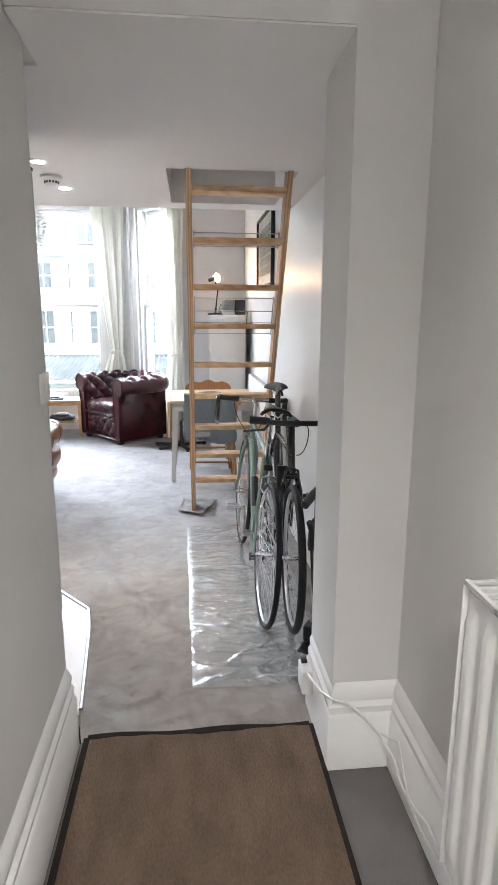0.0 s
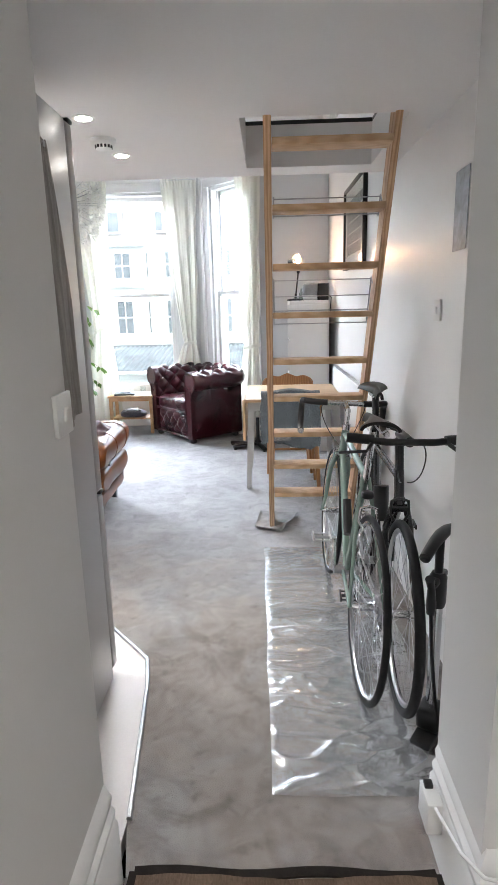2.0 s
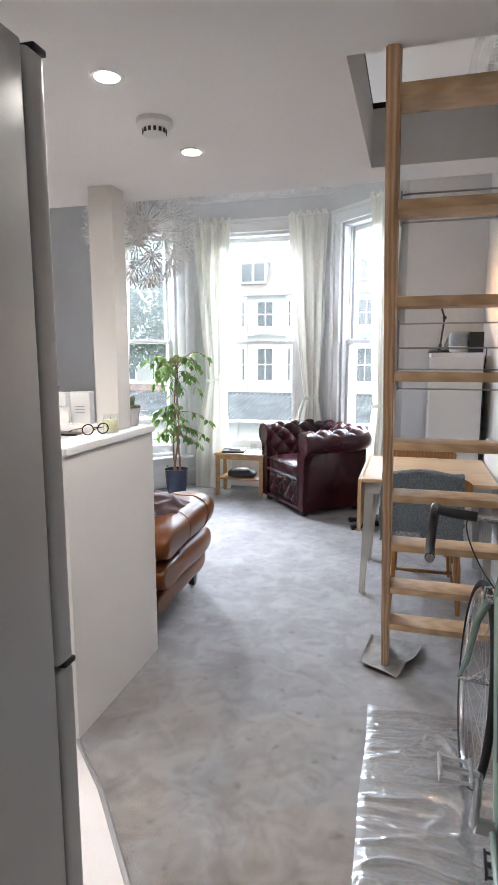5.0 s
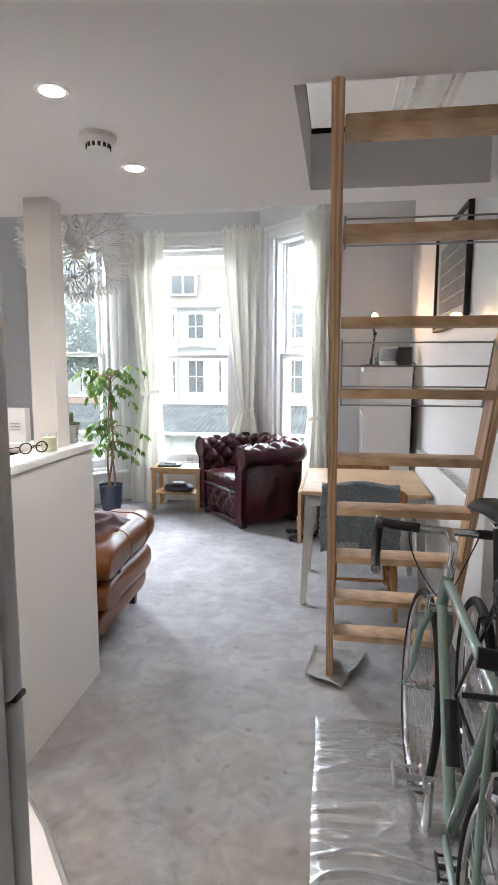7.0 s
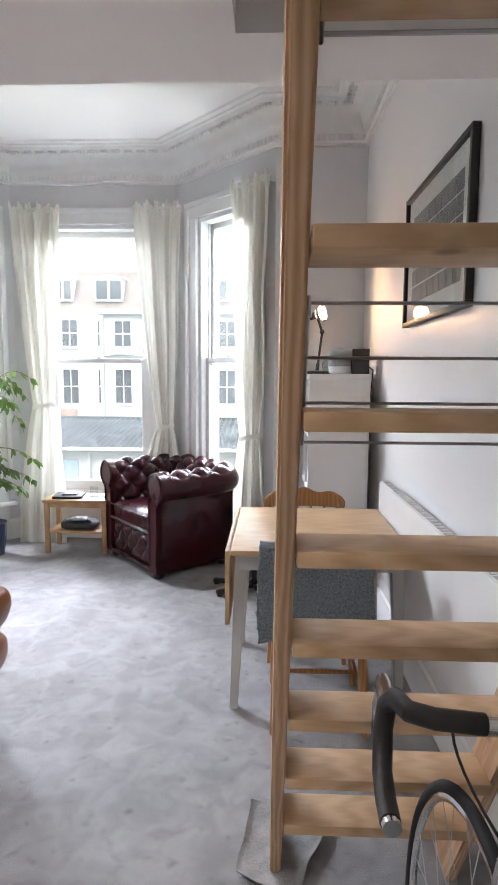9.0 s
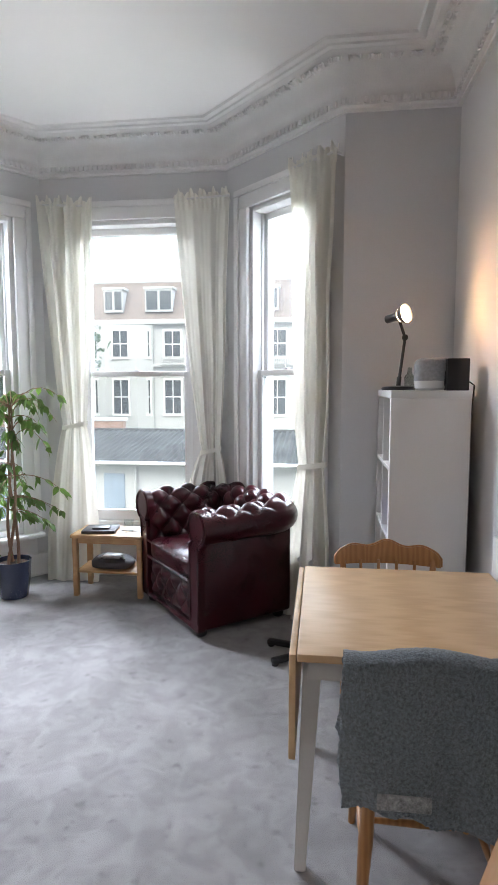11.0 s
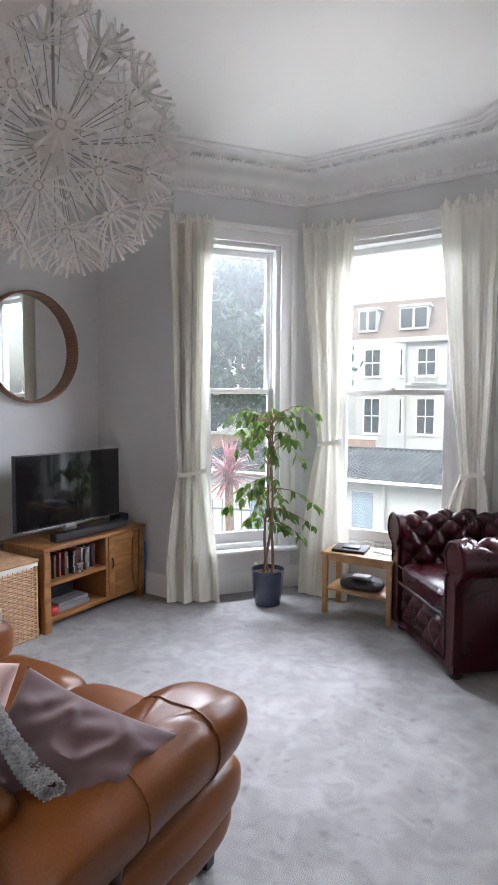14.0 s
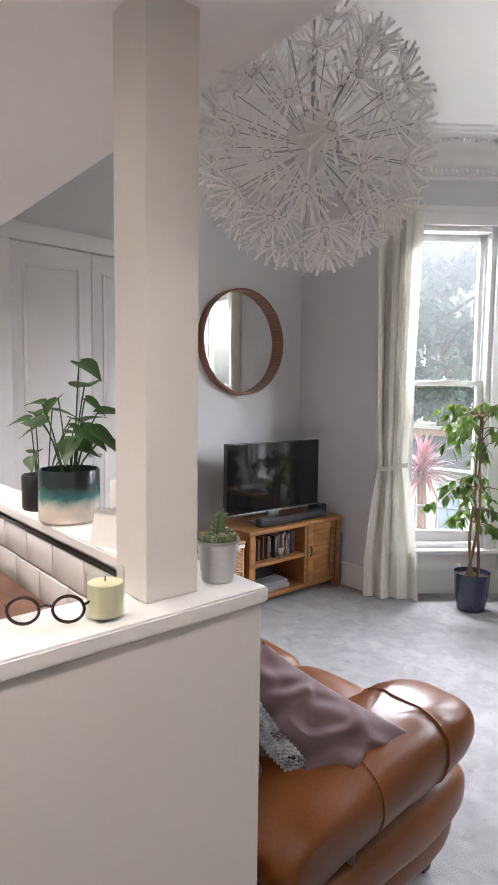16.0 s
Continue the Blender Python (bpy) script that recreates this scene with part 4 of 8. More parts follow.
M_MAUVE = material("mauve_cushion_cotton", (0.13, 0.085, 0.092), 0.85, var=0.12, scale=6, fine=420, bump=0.3, dist=0.001, sheen=0.3, spec=0.2)
M_PINK = material("pale_pink_cotton", (0.62, 0.46, 0.45), 0.85, var=0.08, scale=6, fine=420, bump=0.3, dist=0.001, sheen=0.3, spec=0.2)
M_KNIT = material("grey_knit", (0.33, 0.34, 0.35), 0.95, var=0.5, scale=60, fine=260, bump=1.0, dist=0.006, spec=0.1)
M_THROW = material("blue_grey_wool", (0.17, 0.20, 0.225), 0.95, var=0.5, scale=120, fine=260, bump=1.0, dist=0.006, spec=0.1, sheen=0.25)


def cushion(m, w, h, d, mat, label, seed):
    cu = thing("cushion", m, label, "cushion", group="cushions on the sofa")

    def side(sgn):
        def fn(a, b):
            u, v = 2 * a - 1, 2 * b - 1
            pinch = 1 - 0.10 * (u * u + v * v) + 0.20 * u * u * v * v
            k = max(0.0, (1 - u * u) * (1 - v * v))
            q = Vector((u * 1.5 + 0.5 * v, v * 1.5 - 0.4 * u, seed + 3))
            fold = -0.035 * max(0.0, 1 - 3.5 * abs(noise.noise(q))) + 0.020 * noise.noise(q * 1.7) + 0.012 * math.sin(9 * (u - v) + 5 * noise.noise(q * 0.8))
            seam = 0.010 * noise.noise(Vector((u * 1.3, v * 1.3, seed + 8)))
            return (u * w * pinch, sgn * d * 1.1 * k ** 0.45 + fold * k ** 0.8 * (1.0 if sgn < 0 else 0.4) + seam, v * h * pinch)
        return fn

    bm = B()
    sheet(bm, side(-1), 60, 60)
    sheet(bm, side(1), 60, 60)
    bmesh.ops.remove_doubles(bm, verts=bm.verts[:], dist=1e-5)
    bmesh.ops.recalc_face_normals(bm, faces=bm.faces[:])
    part("cover", bm, mat, cu, angle=80)
    return cu


cu_u = Vector((0.82, 0.42, -0.38)).normalized()
cu_w = Vector((-0.08, 0.74, 0.66))
cu_w = (cu_w - cu_u * cu_w.dot(cu_u)).normalized()
cu_n = cu_w.cross(cu_u)
cushion(Matrix.Translation((-0.945, 4.905, 0.590)) @ Matrix((cu_u, cu_n, cu_w)).transposed().to_4x4(), 0.225, 0.170, 0.085, M_MAUVE, "mauve cotton cushion wedged by the sofa arm", 1.0)
cushion(pose(-1.53, 4.95, 0.525, -28, 0, 8), 0.19, 0.19, 0.08, M_PINK, "pale pink cushion leaning on the sofa back", 5.0)

kt = thing("knitted_throw", pose(0, 0, 0), "grey chunky knitted throw over the sofa back", "throw")


def knit(u, v):
    line = [(-1.34, 4.78, 0.80), (-1.20, 4.775, 0.80), (-1.08, 4.775, 0.785), (-0.995, 4.775, 0.715), (-0.93, 4.78, 0.665), (-0.868, 4.79, 0.635)]
    t = v * (len(line) - 1)
    i = min(int(t), len(line) - 2)
    p = Vector(line[i]).lerp(Vector(line[i + 1]), t - i)
    g = 2 * math.pi * u
    r = 0.019 + 0.003 * math.sin(9 * v)
    w = 0.003 * math.sin(u * 63) * math.sin(v * 190)
    return (p.x + 0.012 * math.sin(g), p.y + (r + w) * math.sin(g) * 1.3, p.z - 0.012 + (r + w) * math.cos(g))


bm = B()
sheet(bm, knit, 60, 150)
part("knit", bm, M_KNIT, kt)


# ---------------------------------------------------------------- ladder to the hatch
def ladder():
    la = thing("loft_ladder", pose(0, 0, 0), "pale pine loft ladder standing on the carpet under a hatch", "ladder")
    top, foot = Vector((0, 3.578, MEZZ)), Vector((0, 4.724, 0))
    d = (top - foot).normalized()
    end = top + d * 0.10
    nrm = Vector((0, d.z, -d.y))
    for x in (0.352, 0.857):
        bm = B()
        w, t = (0.016, 0.085) if x < 0.5 else (0.014, 0.057)
        vs = []
        for p in (foot, end):
            for sx, sn in ((-1, -1), (1, -1), (1, 1), (-1, 1)):
                q = p + nrm * (t * sn) + Vector((x + w * sx - (0.004 if x < 0.5 else 0), 0.078 if x < 0.5 else 0.045, 0))
                if p is foot:
                    q = q - d * (q.z / d.z)
                vs.append(bm.verts.new(q))
        for f in ((0, 1, 2, 3), (7, 6, 5, 4), (0, 4, 5, 1), (1, 5, 6, 2), (2, 6, 7, 3), (3, 7, 4, 0)):
            bm.faces.new([vs[i] for i in f])
        bmesh.ops.bevel(bm, geom=bm.edges[:], offset=0.005, segments=3, affect="EDGES")
        bmesh.ops.recalc_face_normals(bm, faces=bm.faces[:])
        part("rail", bm, M_PINE, la)
    for z in (0.285, 0.499, 0.721, 0.945, 1.154, 1.389, 1.607, 1.839, 2.068):
        y = 4.724 - z * 0.5325
        bm = B()
        box(bm, (0.366, y - 0.035, z - 0.014), (0.843, y + 0.085, z + 0.014), 0.004)
        part("tread", bm, M_PINE_RUNG, la)
        for x in (0.352 - 0.0145, 0.857 + 0.0145):
            bm = B()
            lathe(bm, [(0.006, -0.001), (0.006, 0.002), (0.0, 0.003)], 10, pose(x, y, z, 0, -90 if x < 0.5 else 90, 0))
            part("screw", bm, M_STEEL, la, "screw head in the rail")
    return la


ladder()


def wire_rack(z0, z1, zs, label):
    wr = thing("wire_rack", pose(0, 0, 0), label, "wire rack", group="wire racks on the ladder")
    def yy(z, off=0.09):
        return 4.724 - z * 0.5325 + off
    for x in (0.372, 0.836):
        bm = B()
        tube(bm, [(x, yy(z1), z1), (x, yy(z0), z0), (x, yy(z0) - 0.055, z0 + 0.045)], 0.003, 6)
        tube(bm, [(x, yy(z1), z1), (x, yy(z1) - 0.035, z1 - 0.03)], 0.003, 6)
        part("side_wire", bm, M_STEEL, wr)
    for z in zs:
        bm = B()
        tube(bm, [(0.372, yy(z), z), (0.836, yy(z), z)], 0.0028, 6)
        part("cross_wire", bm, M_STEEL, wr)


wire_rack(1.815, 1.895, (1.888, 1.822), "thin steel wire rack hooked on a ladder tread")
wire_rack(1.34, 1.56, (1.552, 1.478, 1.41, 1.345), "thin steel wire rack hooked on a ladder tread")

rag = thing("folded_cloth", pose(0.36, 4.80, 0, 0, 0, -15), "crumpled grey cloth under the ladder's foot", "cloth")


def rag_cloth(u, v):
    a, b = 2 * u - 1, 2 * v - 1
    x, y = a * (0.115 + 0.018 * b), b * (0.165 + 0.02 * a)
    k = noise.noise(Vector((x * 14, y * 9, 2.0)))
    rim = max(abs(a), abs(b)) ** 6
    z = 0.006 + 0.010 * abs(k) + rim * (0.014 + 0.016 * noise.noise(Vector((x * 9, y * 9, 7.0))))
    return (x + 0.012 * k, y + 0.012 * noise.noise(Vector((x * 8, y * 8, 5.0))), max(0.004, z))


bm = B()
sheet(bm, rag_cloth, 40, 50)
thicken(bm, 0.003)
part("cloth", bm, material("grey_dust_cloth", (0.27, 0.27, 0.27), 0.95, var=0.35, scale=14, fine=200, bump=0.5, dist=0.004, spec=0.1), rag, angle=80)

# ---------------------------------------------------------------- dining table with a hanging leaf
def slanted(bm, top, foot, wt, wf, bevel=0.004):
    """A tapered square leg from top to foot."""
    vs = []
    for p, w in ((foot, wf), (top, wt)):
        for sx, sy in ((-1, -1), (1, -1), (1, 1), (-1, 1)):
            vs.append(bm.verts.new((p[0] + sx * w / 2, p[1] + sy * w / 2, p[2])))
    for f in ((3, 2, 1, 0), (4, 5, 6, 7), (0, 1, 5, 4), (1, 2, 6, 5), (2, 3, 7, 6), (3, 0, 4, 7)):
        bm.faces.new([vs[i] for i in f])
    bmesh.ops.bevel(bm, geom=bm.edges[:], offset=bevel, segments=2, affect="EDGES")
    bmesh.ops.recalc_face_normals(bm, faces=bm.faces[:])
    return bm


M_LEGPAINT = material("pale_grey_painted_metal", (0.55, 0.54, 0.52), 0.4, var=0.05, scale=8, fine=150, bump=0.03)
tb = thing("dining_table", pose(0.53, 5.865, 0), "light beech drop-leaf table with pale grey legs", "table")
bm = B()
box(bm, (-0.37, -0.405, 0.718), (0.375, 0.405, 0.742), 0.003)
part("tabletop", bm, M_BEECH, tb, "light beech laminate top")
bm = B()
box(bm, (-0.393, -0.40, 0.42), (-0.373, 0.40, 0.738), 0.003)
part("drop_leaf", bm, M_BEECH, tb, "folded-down table leaf")
for x0, y0, x1, y1 in ((-0.34, -0.36, 0.34, -0.33), (-0.34, 0.33, 0.34, 0.36), (-0.34, -0.33, -0.315, 0.33), (0.315, -0.33, 0.34, 0.33)):
    bm = B()
    box(bm, (x0, y0, 0.645), (x1, y1, 0.716), 0.002)
    part("apron", bm, M_LEGPAINT, tb)
for sx in (-1, 1):
    for sy, fy in ((-1, -0.31), (1, 0.315)):
        bm = B()
        slanted(bm, (sx * 0.325, sy * 0.33, 0.715), (sx * 0.36, fy if sy > 0 else -0.305, 0.0), 0.055, 0.036)
        part("leg", bm, M_LEGPAINT, tb, "tapered pale grey leg")
for y in (-0.25, 0.25):
    bm = B()
    box(bm, (-0.376, y - 0.03, 0.712), (-0.34, y + 0.03, 0.717))
    part("hinge", bm, M_STEEL, tb, "steel leaf hinge")


# ---------------------------------------------------------------- wooden chairs
def dining_chair(m, label):
    """Faces its local +y; the crest rail stands at the back on -y."""
    ch = thing("dining_chair", m, label, "chair", group="chairs at the dining table")
    bm = B()
    blob(bm, (0, 0.19, 0.445), (0.205, 0.205, 0.018), 0.4, 0.35, 10, 40, fn=lambda p: p + Vector((0, 0, -0.008 * math.exp(-((p.x / 0.12) ** 2 + (p.y / 0.12) ** 2)) if p.z > 0 else 0)))
    part("seat", bm, M_OAKLEG, ch)
    for x, y0, y1 in ((-0.165, 0.36, 0.40), (0.165, 0.36, 0.40), (-0.165, 0.03, 0.0), (0.165, 0.03, 0.0)):
        bm = B()
        a, b = Vector((x, y0, 0.43)), Vector((x * 1.15, y1, 0.0))
        tube(bm, [a.lerp(b, t) for t in (0, 0.15, 0.4, 0.6, 0.8, 1.0)], [0.015, 0.018, 0.021, 0.018, 0.015, 0.012], 14)
        part("leg", bm, M_OAKLEG, ch)
    for p, q in (((-0.175, 0.03, 0.17), (-0.175, 0.36, 0.17)), ((0.175, 0.03, 0.17), (0.175, 0.36, 0.17)), ((-0.175, 0.2, 0.17), (0.175, 0.2, 0.17))):
        bm = B()
        tube(bm, [Vector(p).lerp(Vector(q), t) for t in (0, 0.5, 1)], [0.008, 0.012, 0.008], 10)
        part("stretcher", bm, M_OAKLEG, ch)
    for x in (-0.17, 0.17):
        bm = B()
        tube(bm, [(x, 0.03, 0.45), (x * 1.08, 0.0, 0.62), (x * 1.15, -0.04, 0.76)], [0.014, 0.016, 0.012], 12)
        part("back_post", bm, M_OAKLEG, ch)
    for k in range(4):
        x = -0.105 + 0.07 * k
        bm = B()
        tube(bm, [(x, 0.02, 0.45), (x * 1.05, -0.005, 0.60), (x * 1.1, -0.035, 0.74)], [0.007, 0.009, 0.006], 10)
        part("spindle", bm, M_OAKLEG, ch)

    def crest(u, v):
        x = -0.235 + 0.47 * u
        top = 0.80 + 0.012 * math.cos((u - 0.5) * 2 * math.pi * 1.0) + 0.010 * math.cos((u - 0.5) * 2 * math.pi * 3.0) - (0.025 * max(0, (abs(u - 0.5) - 0.44) / 0.06) ** 2)
        z = 0.715 + (top - 0.715) * v
        return (x, -0.03 - 0.05 * (1 - (2 * u - 1) ** 2) - 0.1 * (z - 0.72), z)

    bm = B()
    sheet(bm, crest, 40, 6)
    thicken(bm, 0.022)
    bmesh.ops.bevel(bm, geom=[e for e in bm.edges if e.calc_face_angle(0) > 0.9], offset=0.006, segments=2, affect="EDGES")
    part("crest_rail", bm, M_OAKLEG, ch, "shaped wooden crest rail")
    return ch


dining_chair(pose(0.53, 5.375, 0), "golden wooden dining chair draped with a blue-grey throw")
dining_chair(pose(0.515, 6.37, 0, 0, 0, 180), "golden wooden dining chair with shaped crest rail, pushed in")

tw = thing("wool_throw", pose(0.515, 5.375, 0), "blue-grey woven throw hung over a chair back", "throw")


def throw(u, v):
    # over the crest: front face, top, back face
    x = -0.235 + 0.43 * u
    lift = 0.012 * math.cos((u - 0.5) * 6) + 0.03 * max(0.0, abs(u - 0.5) * 2 - 0.75) * 4 * 0.3
    if v < 0.45:
        t = v / 0.45
        z = 0.44 + 0.38 * t + (0.022 * math.sin(u * 7) - 0.03 * u) * (1 - t)
        y = -0.125 + 0.02 * t + 0.016 * math.sin(u * 9 + 2) * (1 - t) + 0.008 * math.sin(u * 21 + 4 * t)
    elif v < 0.55:
        t = (v - 0.45) / 0.10
        z = 0.822 + 0.010 * math.sin(math.pi * t)
        y = -0.105 + 0.075 * t
    else:
        t = (v - 0.55) / 0.45
        z = 0.822 - 0.36 * t
        y = -0.03 + 0.05 * t + 0.006 * math.sin(u * 15)
    y += 0.006 * noise.noise(Vector((u * 60, v * 110, 1.0))) + 0.02 * noise.noise(Vector((u * 4, v * 3, 5.0))) * abs(v - 0.5)
    x += 0.010 * noise.noise(Vector((v * 14, u * 2, 3.0)))
    return (x * (1 + 0.02 * math.sin(v * 9)), y, z + lift * (0.3 + 0.7 * max(0.0, 1 - (abs(v - 0.5) / 0.38) ** 2)) + 0.012 * noise.noise(Vector((u * 9, 2.0, 4.0))) * abs(2 * v - 1))


bm = B()
sheet(bm, throw, 120, 170)
thicken(bm, 0.010)
part("cloth", bm, M_THROW, tw, angle=80)
bm = B()
box(bm, (-0.15, -0.148, 0.470), (-0.02, -0.139, 0.510), 0.003)
part("pale_band", bm, M_KNIT, tw, "paler woven band near the hem")

# ---------------------------------------------------------------- white cube shelf unit
su = thing("shelf_unit", pose(0.554, 6.743, 0), "tall white cube shelf unit, half full, beside the bay", "shelf")
SW, SD, SH = 0.375, 0.64, 1.475
for lo, hi, nm in (((0, 0, 0), (SW, 0.038, SH - 0.038), "side_panel"), ((0, SD - 0.038, 0), (SW, SD, SH - 0.038), "side_panel"), ((0, 0, SH - 0.038), (SW, SD, SH), "top_panel"), ((0, 0.038, 0), (SW, SD - 0.038, 0.038), "base_panel"), ((0.0, SD / 2 - 0.008, 0.038), (SW - 0.01, SD / 2 + 0.008, SH - 0.038), "divider"), ((SW - 0.01, 0.038, 0.038), (SW, SD - 0.038, SH - 0.038), "back_panel")):
    bm = B()
    box(bm, lo, hi, 0.002)
    part(nm, bm, M_WHITE, su)
for k in (1, 2, 3):
    for y0, y1 in ((0.038, SD / 2 - 0.008), (SD / 2 + 0.008, SD - 0.038)):
        z = 0.038 + k * (SH - 0.076) / 4
        bm = B()
        box(bm, (0.0, y0, z - 0.008), (SW - 0.01, y1, z + 0.008), 0.001)
        part("shelf", bm, M_WHITE, su)
M_BLUEBOX = material("blue_box_card", (0.03, 0.06, 0.30), 0.6, var=0.15)
for y0, y1, z0, h, mt, lab in ((0.06, 0.16, 0.752, 0.20, M_BLUEBOX, "blue card box on a shelf"), (0.05, 0.24, 0.402, 0.24, M_WHITE, "white box on a shelf"), (0.36, 0.56, 0.752, 0.22, M_WHITE, "white box on a shelf")):
    bx = thing("storage_box", pose(0.554, 6.743, 0), lab, "box", group="boxes on the shelf unit")
    bm = B()
    box(bm, (0.06, y0, z0), (0.33, y1, z0 + h), 0.004)
    part("carton", bm, mt, bx)

# desk lamp, clamped head turned to the wall
M_LAMPBLACK = material("black_painted_metal", (0.02, 0.02, 0.022), 0.35, var=0.2, scale=10, fine=150, bump=0.05)
M_LAMPGLOW = emitter("warm_bulb_glow", (1.0, 0.60, 0.31), 24.0)
dlp = thing("desk_lamp", pose(0.622, 7.02, 1.475), "black jointed desk lamp, lit, on the shelf unit", "lamp")
bm = B()
lathe(bm, [(0.085, 0.0), (0.088, 0.008), (0.08, 0.018), (0.02, 0.024), (0.0, 0.024)], 32)
part("base", bm, M_LAMPBLACK, dlp)
bm = B()
tube(bm, [(0, 0, 0.02), (0.004, 0, 0.07)], 0.012, 12)
part("swivel", bm, M_LAMPBLACK, dlp)
bm = B()
tube(bm, [(0.004, 0, 0.06), (0.028, 0, 0.27)], 0.008, 10)
part("lower_arm", bm, M_LAMPBLACK, dlp)
bm = B()
blob(bm, (0.028, 0, 0.275), (0.016, 0.012, 0.016), 0.8, 0.8, 8, 12)
part("joint", bm, M_LAMPBLACK, dlp)
bm = B()
tube(bm, [(0.028, 0, 0.275), (-0.005, 0, 0.37)], 0.008, 10)
part("upper_arm", bm, M_LAMPBLACK, dlp)
hm = look((-0.01, 0.0, 0.385), (0.34, -0.33, 0.47)) @ Matrix.Scale(0.95, 4)
bm = B()
lathe(bm, [(0.022, 0.075), (0.024, 0.02), (0.030, 0.0), (0.052, -0.045), (0.055, -0.055), (0.050, -0.055), (0.028, 0.0)], 28, hm, caps=False)
lathe(bm, [(0.0, 0.078), (0.022, 0.075)], 28, hm, caps=False)
hd = part("head", bm, M_LAMPBLACK, dlp, "black lamp head turned to the wall")
bm = B()
lathe(bm, [(0.0, -0.060), (0.030, -0.055), (0.046, -0.040), (0.040, -0.02), (0.02, 0.0)], 24, hm, caps=False)
part("bulb", bm, M_LAMPGLOW, hd, "glowing bulb")
lp = new("desk_lamp_light", bpy.data.lights.new("desk_lamp_light", "SPOT"))
lp.data.energy = DESK
lp.data.color = (1.0, 0.41, 0.15)
lp.data.spot_size = radians(120)
lp.data.spot_blend = 0.6
lp.data.shadow_soft_size = 0.04
lp.matrix_world = dlp.matrix_world @ hm @ Matrix.Translation((0, 0, -0.075))

M_SPK = material("grey_speaker_cloth", (0.30, 0.31, 0.32), 0.85, var=0.2, scale=60, fine=600, bump=0.5)
sp = thing("smart_speaker", pose(0.775, 6.90, 1.475), "grey and white rounded speaker on the shelf unit", "speaker")
bm = B()
blob(bm, (0, 0, 0.088), (0.092, 0.07, 0.075), 0.45, 0.7, 16, 36, fn=lambda p: Vector((p.x, p.y, max(p.z, -0.04))))
part("grille", bm, M_SPK, sp, "grey cloth grille")
bm = B()
lathe(bm, [(0.06, 0.0), (0.082, 0.012), (0.086, 0.048), (0.084, 0.05)], 36, Matrix.Diagonal((1.06, 0.8, 1, 1)))
part("base", bm, M_WHITE_PLASTIC, sp)
bsq = thing("bookshelf_speaker", pose(0.875, 6.85, 1.475), "black box loudspeaker on the shelf unit", "speaker")
bm = B()
box(bm, (-0.052, -0.06, 0.0), (0.052, 0.06, 0.155), 0.004)
part("cabinet", bm, M_BLACK, bsq)
bm = B()
lathe(bm, [(0.0, 0.0), (0.02, 0.004), (0.036, -0.002), (0.04, 0.003)], 28, pose(-0.053, 0, 0.06, 0, -90, 0))
part("cone", bm, M_RUBBER, bsq)
M_BOTTLE = glass("grey_green_bottle_glass", (0.55, 0.62, 0.58), 0.05, thin=False)
bt = thing("glass_bottle", pose(0.685, 7.06, 1.475), "small grey glass bottle on the shelf unit", "bottle")
bm = B()
lathe(bm, [(0.026, 0.0), (0.028, 0.01), (0.027, 0.07), (0.012, 0.09), (0.011, 0.12), (0.0, 0.12)], 20)
part("body", bm, M_BOTTLE, bt)
cb = thing("lamp_cable", pose(0, 0, 0), "thin dark cable hanging behind the shelf unit", "cable")
bm = B()
tube(bm, [(0.925, 6.80, 1.52), (0.952, 6.80, 1.50), (0.945, 6.80, 1.40), (0.938, 6.80, 1.30), (0.94, 6.80, 1.1), (0.94, 6.80, 0.6), (0.94, 6.81, 0.19)], 0.004, 6)
part("cord", bm, M_BLACK, cb)

# ---------------------------------------------------------------- heater and picture on the right wall
ht = thing("panel_heater", pose(0, 0, 0), "long white panel heater on the wall", "heater")
ang = math.degrees(math.atan(0.016))
ht.matrix_world = pose(xr(5.36) - 0.012, 5.36, -0.03, 0, 0, ang)
bm = B()
box(bm, (-0.075, -0.93, 0.42), (-0.015, 0.93, 0.925), 0.012)
part("casing", bm, M_WHITE_PLASTIC, ht)
bm = B()
for k in range(40):
    y = -0.9 + k * 0.0455
    box(bm, (-0.062, y, 0.922), (-0.028, y + 0.03, 0.9275))
part("top_grille", bm, M_STEEL, ht, "slotted grille along the top")
for y in (-0.7, 0.7):
    bm = B()
    box(bm, (-0.017, y - 0.03, 0.5), (0.012, y + 0.03, 0.8))
    part("bracket", bm, M_STEEL, ht)

M_PRINT = material("dark_grey_print", (0.10, 0.10, 0.105), 0.5, var=0.6, scale=9, fine=40, bump=0.0)
M_MATBOARD = material("white_mount_board", (0.78, 0.77, 0.74), 0.8, var=0.02)
pc = thing("framed_print", pose(xr(5.68) - 0.002, 5.68, 2.005, 0, 0, ang), "black-framed print with grey boxes on a white mount", "picture")
PW, PH = 0.45, 0.305
for lo, hi in (((-0.03, -PW, -PH), (0, PW, -PH + 0.022)), ((-0.03, -PW, PH - 0.022), (0, PW, PH)), ((-0.03, -PW, -PH + 0.022), (0, -PW + 0.022, PH - 0.022)), ((-0.03, PW - 0.022, -PH + 0.022), (0, PW, PH - 0.022))):
    bm = B()
    box(bm, lo, hi, 0.002)
    part("frame_bar", bm, M_BLACK, pc)
bm = B()
box(bm, (-0.012, -PW + 0.022, -PH + 0.022), (-0.002, PW - 0.022, PH - 0.022))
part("mount", bm, M_MATBOARD, pc, smooth=False)
for i in range(8):
    for j in range(5):
        bm = B()
        y, z = -0.34 + i * 0.0865, -0.20 + j * 0.081
        box(bm, (-0.0145, y, z), (-0.012, y + 0.076, z + 0.072))
        part("print_block", bm, M_PRINT, pc, smooth=False)
bm = B()
